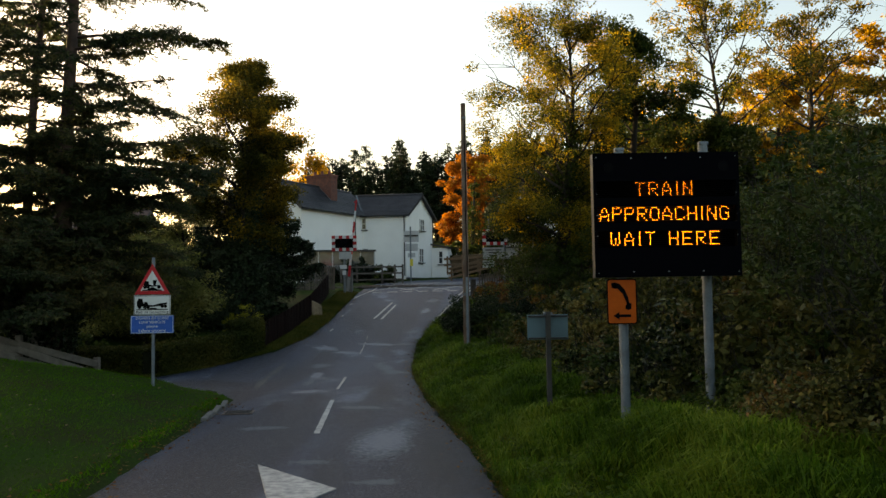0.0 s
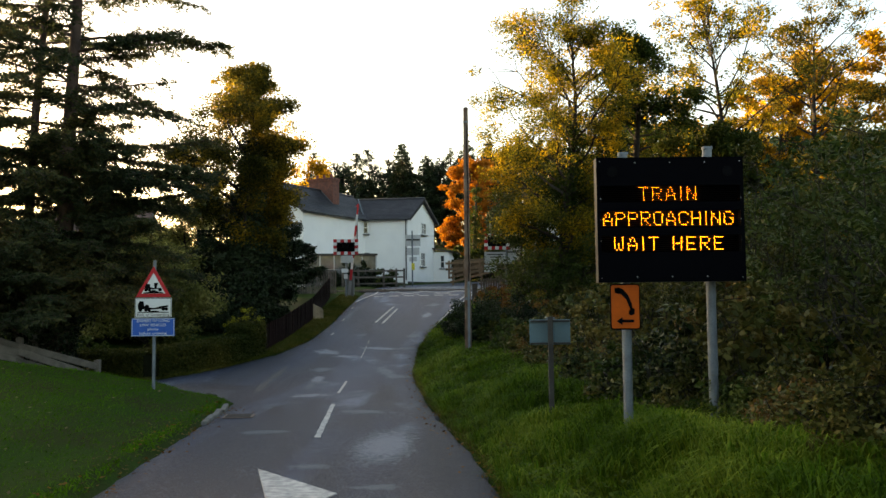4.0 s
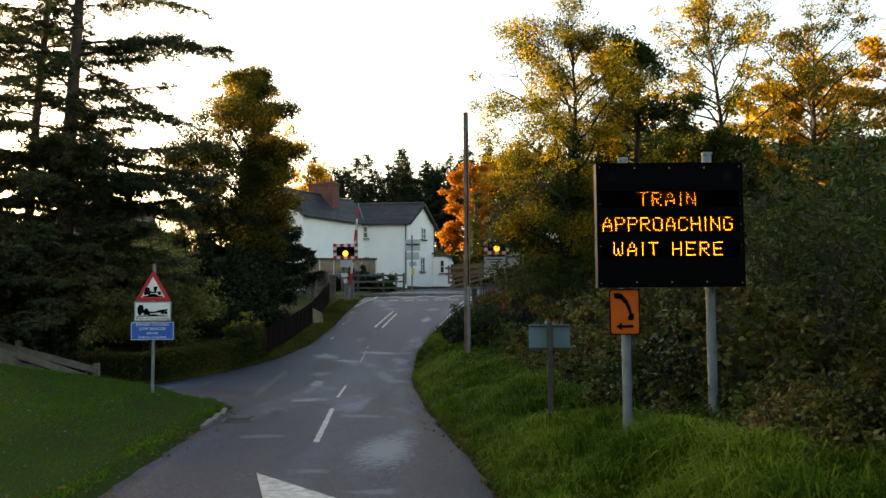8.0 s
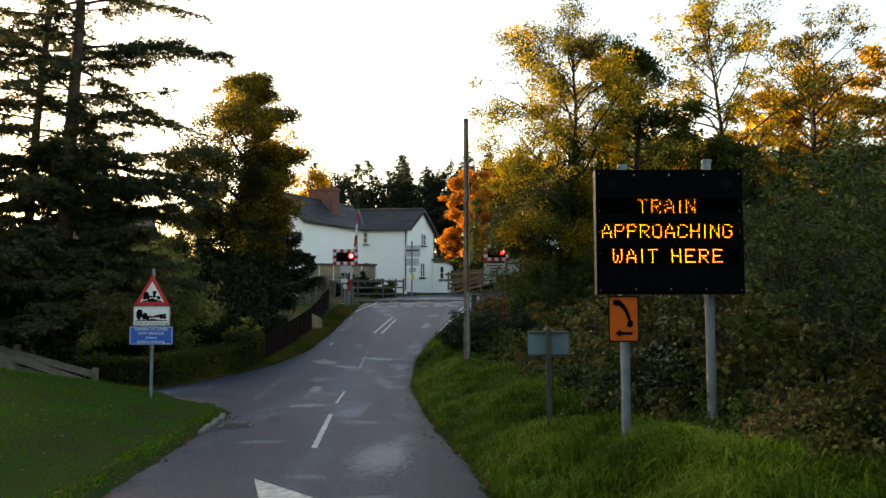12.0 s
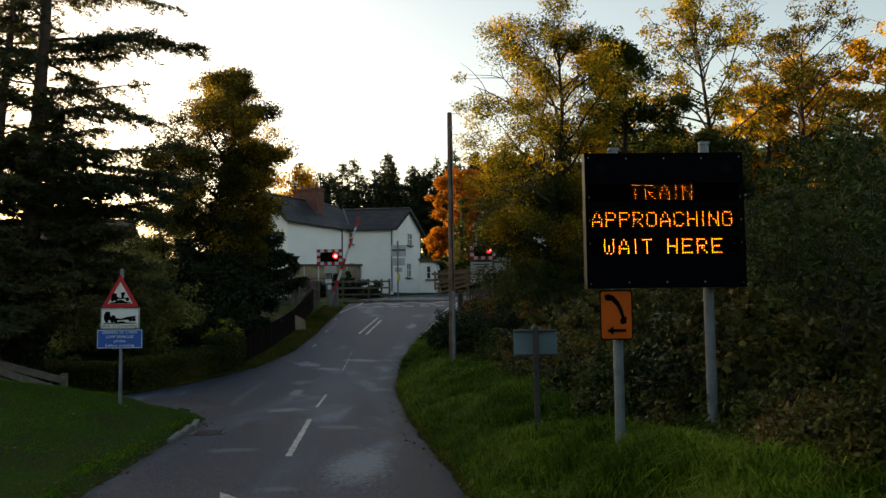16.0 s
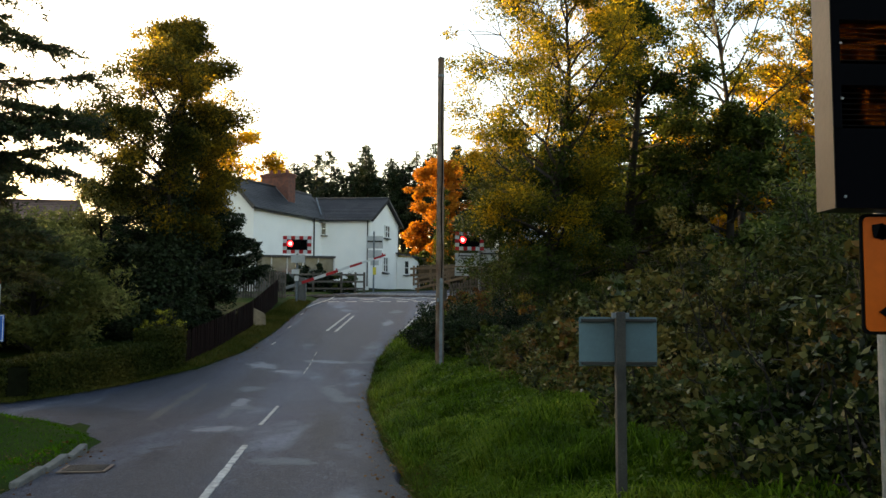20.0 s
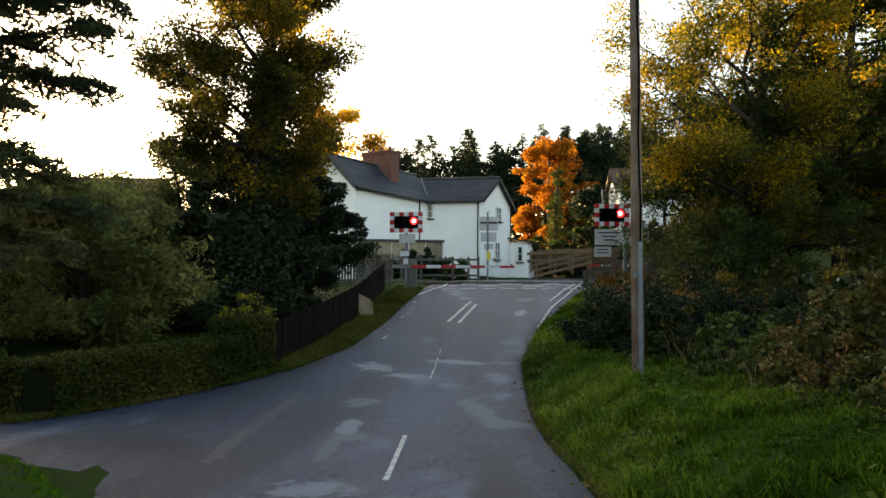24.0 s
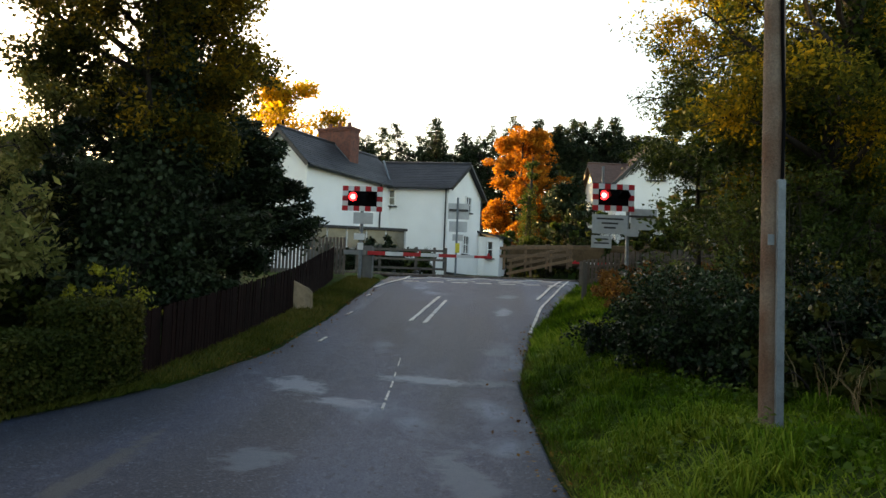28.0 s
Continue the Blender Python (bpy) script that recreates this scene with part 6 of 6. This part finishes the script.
def build_fence():
    pts = [(-5.28, 26.5), (-4.95, 29.4), (-4.75, 33.5), (-4.85, 37), (-5.05, 41.5)]
    ob = thing("picket_fence", pose(0, 0, 0), "dark brown close-boarded picket fence along the road", "fence")
    pale = box(0.095, 0.018, 1.0, 0, 0, 0.5, 0.003)
    me = bpy.data.meshes.new("pale")
    pale.to_mesh(me)
    pale.free()
    me.materials.append(M_FENCE)
    rng = random.Random(5)
    for (x0, y0), (x1, y1) in zip(pts, pts[1:]):
        ln = math.hypot(x1 - x0, y1 - y0)
        n = int(ln / 0.105)
        ang = math.degrees(math.atan2(y1 - y0, x1 - x0))
        for i in range(n):
            f = (i + 0.5) / n
            x, y = x0 + (x1 - x0) * f, y0 + (y1 - y0) * f
            o = new("pale", me)
            o.parent = ob
            o.matrix_world = pose(x, y, ground_z(x, y) - 0.02 + rng.uniform(-.012, .012), rng.uniform(-1, 1), rng.uniform(-1.2, 1.2), ang) @ Matrix.Diagonal((1, 1, 0.86 + 0.16 * (y - 26.5) / 15, 1))
        for zz in (0.25, 0.65):
            m0, m1 = ground_z(x0, y0), ground_z(x1, y1)
            V, F = tube_mesh([(np.array([(x0 - .05, y0, m0 + zz), (x1 - .05, y1, m1 + zz)]), np.array([.035, .035]))], 4)
            r = mesh_ob("fence_rail", V, F, M_FENCE)
            r.parent = ob
    b = part("end_post", box(0.1, 0.1, 1.0, -5.28, 26.42, ground_z(-5.28, 26.4) + 0.45, 0.01), M_FENCE, ob)
    # stone by the road
    rng2 = np.random.default_rng(3)
    b = box(0.50, 0.40, 0.60, 0, 0, 0.22, 0.04)
    for v in b.verts:
        v.co += Vector(rng2.normal(scale=0.02, size=3))
        if v.co.z > 0.3:
            v.co.z -= 0.42 * v.co.x
            v.co.x -= 0.06
        else:
            v.co.x *= 0.78
            v.co.x += 0.05
    st = part("boundary_stone", b, M_STONE)
    st.matrix_world = pose(-4.62, 34.1, ground_z(-4.5, 34.1), 0, 0, 15)
    tagged(st, "rough tan sandstone block on the grass edge", "stone")


build_fence()


def build_rail_fence():
    ob = thing("rail_fence", pose(0, 0, 0), "old silvered three-rail timber fence at the lawn's edge", "fence")
    ends = [(-13.2, 15.2, 3.0), (-10.1, 16.6, 2.25), (-8.5, 17.4, 1.66), (-7.1, 18.0, 1.12)]
    for n, ((x0, y0, z0), (x1, y1, z1)) in enumerate(zip(ends, ends[1:])):
        ln = math.hypot(math.hypot(x1 - x0, y1 - y0), z1 - z0)
        ang = math.degrees(math.atan2(y1 - y0, x1 - x0))
        tilt = -math.degrees(math.atan2(z1 - z0, math.hypot(x1 - x0, y1 - y0)))
        for k in range(3):
            r = part("rail", box(ln * 1.03, 0.045, 0.145, 0, 0, 0, 0.014), M_GREYWOOD, ob)
            r.matrix_world = pose((x0 + x1) / 2, (y0 + y1) / 2 - 0.03 * k, (z0 + z1) / 2 - 0.06 - k * 0.165, (-4, 7, 2)[(k + n) % 3], tilt + (0, 2.4, -1.6)[(k * 2 + n) % 3], ang)
    for x, y, z in ends:
        part("post", box(0.12, 0.12, 1.1, x, y + 0.08, z - 0.45, 0.015), M_GREYWOOD, ob)


def build_pillar():
    x, y = -9.5, 20.0
    z = ground_z(x, y) - 0.1
    ob = thing("stone_pillar", pose(x, y, z, 0, 2, 20), "old rough grey stone gate pillar behind the fence", "pillar")
    rng = random.Random(4)
    h = 0.0
    for k in range(8):
        t = rng.uniform(0.24, 0.34)
        w = 0.52 - 0.015 * k + rng.uniform(-0.03, 0.03)
        part("stone", box(w, w * 0.95, t - 0.015, rng.uniform(-.02, .02), rng.uniform(-.02, .02), h + t / 2, 0.03, (0, 0, rng.uniform(-5, 5))), M_PILLAR, ob)
        h += t


M_PILLAR = mat("lichened_stone", (0.12, 0.115, 0.10), 0.95, 0.5, 5.0, 0.6, 40.0, piece=0.2)


def build_kerb():
    for i in range(3):
        x, y = -3.42 - 0.095 * i, 13.55 + 0.88 * i
        k = part("kerb_stone", box(0.86, 0.10, 0.2, 0, 0, -0.055, 0.022), M_KERB)
        k.matrix_world = pose(x, y, road_z(y) + 0.0, 0, 0, 96.5 + i * 2)
        tagged(k, "worn pale kerb stone at the lawn corner", "kerb", "kerb at the lawn corner", "structure")
    ob = thing("drain_grate", pose(-3.05, 14.1, road_z(14.1) + 0.002, 0, 0, 5), "dark iron drain grate in the road", "drain")
    part("frame", box(0.5, 0.42, 0.012, 0, 0, 0, 0.002), M_RAIL, ob)
    for k in range(7):
        part("bar", box(0.42, 0.022, 0.012, 0, -0.15 + k * 0.05, 0.008), M_DARKTRIM, ob)


def build_crossing_fences():
    # grey timber end panel and low wall at the crossing
    ob = thing("grey_timber_panel", pose(1.95, 36.6, 0), "weathered grey timber panel at the crossing edge", "fence")
    z = ground_z(1.95, 36.6)
    for k in range(9):
        part("board", box(0.11, 0.03, 1.15 + 0.04 * math.sin(k * 5), k * 0.03, k * 0.115, z + 0.5, 0.004, (0, 0, 76)), M_GREYWOOD, ob)
    ob = thing("grey_picket_fence", pose(0, 0, 0), "weathered grey picket fence beside the line", "fence")
    for k in range(40):
        x, y = 2.6 + k * 0.13, 41.2 + k * 0.07
        part("pale", box(0.09, 0.02, 0.95 + 0.07 * math.sin(k * 7.3), x, y, ground_z(x, y) + 0.42, 0.003, (0, 2.5 * math.sin(k * 3.1), 0)), M_GREYWOOD, ob)
    for zz in (0.3, 0.7):
        V, F = tube_mesh([(np.array([(2.5, 41.2, ground_z(2.5, 41.2) + zz), (7.8, 44.0, ground_z(7.8, 44) + zz)]), np.array([.04, .04]))], 4)
        r = mesh_ob("fence_rail", V, F, M_GREYWOOD)
        r.parent = ob
    ob = thing("garden_picket_fence", pose(0, 0, 0), "grey picket fence in front of the cottage garden", "fence")
    for k in range(26):
        x, y = -8.0 + k * 0.12, 43.4
        part("pale", box(0.085, 0.02, 1.45, x, y, 3.3, 0.003), M_GREYWOOD, ob)
    # rail fence in front of the garden
    ob = thing("track_gate", pose(0, 0, 0), "grey timber gate and rails beside the line", "fence")
    for x in (-5.6, -4.6, -3.0, -2.2, -1.7):
        part("gate_post", box(0.12, 0.12, 1.4, x, 52.0, 3.7, 0.01), M_GREYWOOD, ob)
    for zz in (3.45, 3.85, 4.25):
        part("gate_rail", box(4.0, 0.05, 0.10, -3.65, 51.95, zz, 0.006), M_GREYWOOD, ob)
    for i, (x, y, r, h) in enumerate([(-5.0, 53.0, 0.9, 1.6), (-4.0, 53.3, 0.9, 1.55), (-3.0, 53.4, 0.8, 1.6), (-6.4, 53.0, 1.0, 1.4)]):
        shrub("garden_bush", x, y, r, r, h, (L_DARK, L_DARK, L_GREEN, L_DARK)[i], 4000, 0.14, 400 + i, "dark rounded bush before the cottage", group="cottage bushes", sprays=20)
    # tan timber ramp beside the house
    ob = thing("timber_ramp_fence", pose(0, 0, 0), "tan timber post and rail fence rising beyond the crossing", "fence")
    for k in range(4):
        part("post", box(0.13, 0.13, 1.3, 1.25 + k * 1.1, 58.5, 4.5 + 0.05 * k, 0.01), M_NEWWOOD, ob)
        part("post", box(0.12, 0.12, 1.1, 1.5 + k * 1.0, 57.08, 3.75 + 0.28 * k, 0.01), M_NEWWOOD, ob)
    for k in range(2):
        part("rail", box(3.7, 0.06, 0.16, 2.85, 58.42, 4.62 + k * 0.42, 0.008, (0, -3, 0)), M_NEWWOOD, ob)
    for k in range(3):
        part("rail", box(3.4, 0.06, 0.15, 2.95, 57.0, 3.98 + k * 0.32, 0.008, (0, -14, 0)), M_NEWWOOD, ob)
    b = part("earth_bank", box(9, 1.2, 1.2, 6.1, 61.8, 4.9, 0.25, (0, -2, 3)), M_SOIL)
    tagged(b, "bare brown earth bank beyond the crossing", "bank", kind="structure")
    b = part("ballast", box(90, 3.4, 0.12, 0, 0, 0, 0.05), M_BALLAST)
    b.matrix_world = pose(0, 46.9, road_z(46.9) - 0.10, 0, 0, 6)
    tagged(b, "grey stone ballast along the railway line", "ballast", kind="structure")


M_SOIL = mat("bare_earth", (0.10, 0.065, 0.035), 0.95, 0.4, 2.0, 0.8, 14.0, spec=0.1)
M_BALLAST = mat("stone_ballast", (0.16, 0.14, 0.125), 0.95, 0.5, 9.0, 1.0, 22.0, spec=0.1)


def house_simple(name, label, a, along, ln, dp, z0, ze, zt, roof_m):
    ob = thing(name, pose(0, 0, 0), label, "house")
    global M_SLATE, M_SLATE_P
    keep = M_SLATE, M_SLATE_P
    M_SLATE = M_SLATE_P = roof_m
    gabled(ob, a, along, (-along[1], along[0]), ln, dp, z0, ze, zt, 0.3)
    M_SLATE, M_SLATE_P = keep
    return ob


def build_garden_things():
    x, y = (7.6, 38.0)
    z = ground_z(x, y)
    ob = thing("white_notice_board", pose(x, y, z), "small white notice board on a post among the trees", "sign")
    part("board", box(0.46, 0.03, 0.5, 0, 0, 4.5 - z, 0.005), M_WHITE, ob)
    part("post", box(0.07, 0.07, 4.5 - z, 0, 0.06, (4.5 - z) / 2 - 0.2, 0.006), M_GREYWOOD, ob)
    x, y = (7.9, 46.0)
    z = ground_z(x, y) - 0.1
    ob = thing("plant_cloche", pose(x, y, z, 0, 0, 12), "tall pale pointed garden cloche", "cloche")
    h = 5.1 - z
    for sx in (-1, 1):
        for sy in (-1, 1):
            part("upright", box(0.05, 0.05, h - 0.55, sx * 0.26, sy * 0.26, (h - 0.55) / 2, 0.004), M_FRAME, ob)
    for k in range(4):
        p = part("glazing", box(0.48, 0.012, h - 0.58, 0, -0.26, (h - 0.55) / 2), M_PALEGLASS, ob)
        p.matrix_local = pose(0, 0, 0, 0, 0, 90 * k)
    part("cap", cyl(0.38, 0.56, 0, 0, h - 0.27, 4, r2=0.01), M_PALEGLASS, ob)


M_PALEGLASS = mat("pale_glazing", (0.30, 0.34, 0.35), 0.25, 0.3, 3.0, 0.05)


def build_far_houses():
    tile = mat("brown_tile", (0.11, 0.06, 0.045), 0.8, 0.35, 3.0, 0.2, 30.0)
    ob = house_simple("garden_house", "white house with a grey-brown roof beyond the garden", (-21.8, 44.4), (1, 0.08), 5.7, 5.0, 0.8, 6.2, 7.6, tile)
    window_on(ob, (-20.3, 44.47, 5.2), (1, 0.08), 1.4, 1.1, 2, 1)
    window_on(ob, (-18.0, 44.66, 5.2), (1, 0.08), 1.2, 1.1, 2, 1)
    ob = house_simple("gabled_villa", "white house with a half-timbered gable on the hillside", (15.95, 75.3), (-0.05, 0.999), 6.0, 5.8, 6.0, 11.4, 14.3, tile)
    wing = house_simple("villa_wing", "brown-tiled wing of the hillside house", (8.9, 75.9), (1, 0.05), 3.0, 4.0, 6.0, 11.45, 13.0, tile)
    a = Vector((15.95, 75.3))
    bk = Vector((-0.999, -0.05)).normalized()
    for k in range(7):
        for s in (-1, 1):
            p = a + bk * (2.9 + s * (0.25 + 0.32 * k)) + Vector((0.05, -0.99)) * 0.05
            b = part("timber", box(0.09, 0.05, 1.2, p.x, p.y, 13.1 - 0.2 * k, 0.004, (0, s * 38, 3)), M_DARKTRIM, ob)
    window_on(ob, (a.x + bk.x * 2.9, a.y + bk.y * 2.9 - .05, 12.0), (0.999, 0.05), 1.3, 1.0, 2, 1)


def build_grass():
    rng = np.random.default_rng(77)

    def scatter(n, y0, y1, side, d0, d1, bias=1.0):
        out = []
        ys = y0 + (y1 - y0) * rng.uniform(0, 1, n) ** bias
        ds = d0 + (d1 - d0) * rng.uniform(0, 1, n)
        for y, d in zip(ys, ds):
            if side > 0:
                x = float(np.interp(y, RIGHT_Y, RIGHT_X)) + d
            else:
                x = float(np.interp(y, LEFT_Y, LEFT_X)) - d
            if side < 0 and on_lane(x, y):
                continue
            out.append((x, y, ground_z(x, y) - 0.02))
        return np.array(out)
    def uneven(p, lo, hi, s=1.1):
        return np.array([lo + (hi - lo) * smooth(-0.45, 0.5, noise.noise((q[0] * s, q[1] * s, 5)) + 0.5 * noise.noise((q[0] * 3.1, q[1] * 3.1, 2))) for q in p])
    p = scatter(3000, 2.8, 15, 1, 0.08, 2.8, 1.1)
    tufts("verge_grass", p, uneven(p, 0.06, 0.30), L_GRASS, 1, "rank tufted green verge grass", 30, 0.0055)
    p = scatter(44000, 2.8, 15, 1, 0.02, 2.6, 1.1)
    blades("verge_grass", p, 0.07, L_GRASS, 2, "short grass between the verge tufts", 0.005, 0.7)
    p = scatter(1900, 15, 29, 1, 0.08, 3.0)
    tufts("verge_grass", p, uneven(p, 0.05, 0.24), L_GRASS, 3, "rank tufted grass beyond the signs", 28, 0.0058)
    p = scatter(30000, 15, 29, 1, 0.02, 3.0)
    blades("verge_grass", p, 0.08, L_GRASS, 9, "short grass between the far tufts", 0.008, 0.7)
    for n, y0, y1, sz, nm in ((12000, 3, 13, 0.045, "broad-leaved weeds among the verge grass"), (9000, 13, 26, 0.055, "weeds among the far verge grass")):
        q = scatter(n, y0, y1, 1, 0.2, 3.4)
        keep = np.array([noise.noise((v[0] * 1.3, v[1] * 1.3, 9)) > 0.02 for v in q])
        q = q[keep] + np.stack([np.zeros(keep.sum()), np.zeros(keep.sum()), rng.uniform(0.05, 0.2, keep.sum())], 1)
        V, F = leaves(q, sz, rng, 0.5, 0.6)
        tagged(fast_mesh("verge_weeds", V, F, L_WEED), nm, "weeds", kind="stuff")
    p = scatter(14000, 29, 42, 1, 0.03, 1.6)
    blades("verge_grass", p, 0.18, L_GRASS, 4, "verge grass by the crossing", 0.016, 0.5)
    p = scatter(95000, 3.5, 19.5, -1, 0.05, 7.5)
    blades("lawn_grass", p, 0.040, L_LAWN, 5, "short mown lawn grass", 0.009, 0.8)
    p = scatter(22000, 26.2, 42.5, -1, 0.02, 1.0)
    blades("edge_grass", p, 0.09, L_EDGE, 6, "short grass strip below the fence", 0.010, 0.6)
    q = []
    for (x0, y0), (x1, y1) in zip([(-9.2, 21.5), (-7.2, 21.1), (-6.4, 22.6), (-5.6, 25.0)], [(-7.2, 21.1), (-6.4, 22.6), (-5.6, 25.0), (-5.1, 26.3)]):
        for k in range(2200):
            f = rng.uniform()
            x, y = x0 + (x1 - x0) * f + rng.normal() * 0.1, y0 + (y1 - y0) * f + rng.normal() * 0.1
            q.append((x, y, ground_z(x, y) - 0.01))
    blades("edge_grass", np.array(q), 0.07, L_EDGE, 7, "grass strip below the clipped hedge", 0.009, 0.6)
    p = scatter(20000, 3.0, 34, 1, -0.02, 0.5)
    blades("edge_grass", p, 0.085, L_EDGE, 10, "dull yellowish grass along the road edge", 0.006, 0.7)
    # dry stalks by the pole and fallen leaves along the road edges
    p = scatter(300, 19.5, 24.0, 1, 2.1, 3.6)
    blades("dry_stalk", p, 0.52, L_STRAW, 8, "dry pale stalks beside the pole", 0.006, 0.3)
    rows = []
    for k in range(2600):
        y = rng.uniform(4, 40)
        s = rng.uniform() < 0.5
        x = float(np.interp(y, RIGHT_Y, RIGHT_X)) + rng.normal() * 0.16 if s else float(np.interp(y, LEFT_Y, LEFT_X)) + rng.normal() * 0.2
        if y > 15.5 and not s and y < 27:
            continue
        rows.append((x, y, max(ground_z(x, y), road_z(y)) + 0.015))
    V, F = leaves(np.array(rows), 0.05, rng, 0.85, 0.7)
    tagged(fast_mesh("fallen_leaves", V, F, L_RUST), "brown fallen leaves along the road edge", "leaves", kind="stuff")
    rows = scatter(160, 5, 16, -1, 0.1, 6)
    V, F = leaves(rows + np.array([0, 0, 0.06]), 0.05, rng, 0.85, 0.8)
    tagged(fast_mesh("fallen_leaves", V, F, L_STRAW), "pale fallen leaves on the lawn", "leaves", kind="stuff")


build_rail_fence()
build_pillar()
build_kerb()
build_crossing_fences()
build_garden_things()
build_far_houses()
build_grass()


def motions():
    def slide(ob, on, x, z, front, backp):
        """Lamp face forward while it is lit, drawn back into its housing while it is not."""
        rows, step = [(0.0, pose(x, backp, z))], 1 / 30
        for a, b in on:
            rows += [(a - 2 * step, pose(x, backp, z)), (a - step, pose(x, backp, z)), (a, pose(x, front, z)), (a + step, pose(x, front, z))]
            rows += [(b - 2 * step, pose(x, front, z)), (b - step, pose(x, front, z)), (b, pose(x, backp, z)), (b + step, pose(x, backp, z))]
        last = max(28.4, rows[-1][0] + 0.1)
        walk(ob, rows + [(last, rows[-1][1])])
    flash = [(k + 0.46, k + 0.96) for k in range(0, 17)]
    for lamp, x, z in FLASHERS:
        slide(lamp, flash, x, z, -0.014, 0.06)
    left = [(12.4, 12.75), (13.1, 13.45), (13.8, 14.15), (14.65, 14.9), (15.3, 15.65), (16.1, 16.4), (16.8, 17.15), (17.6, 17.85), (18.2, 18.45), (18.65, 18.9), (19.15, 19.4),
            (19.85, 20.2), (20.65, 20.9), (21.35, 21.7), (22.15, 22.42), (22.9, 23.25), (23.6, 23.95), (24.35, 24.7), (25.1, 25.45), (25.8, 26.15), (26.5, 26.85), (27.2, 27.5), (27.9, 28.15)]
    right = [(10.85, 11.5)] + [(11.8, left[0][0])] + [(a[1], b[0]) for a, b in zip(left, left[1:])]
    on = {"L": [(10.85, 11.2)] + left, "R": right, "A": [(7.75, 10.8)]}
    for lamp, which, x, z in SIGNALS:
        slide(lamp, on[which], x, z, -0.045, 0.06)
    lift = [(0, 84), (14.6, 84), (15.0, 84), (15.5, 80), (16.0, 71), (16.5, 62), (17.0, 55), (17.5, 50), (18.0, 45), (18.5, 40), (19.0, 34), (19.5, 28), (20.0, 19), (20.5, 12), (21.0, 4), (21.5, 0.5), (22, 0), (28, 0)]
    for arm, s in BARRIERS:
        walk(arm, [(t, pose(0, -0.08, 0.80, 0, -a * s, 0)) for t, a in lift])


motions()
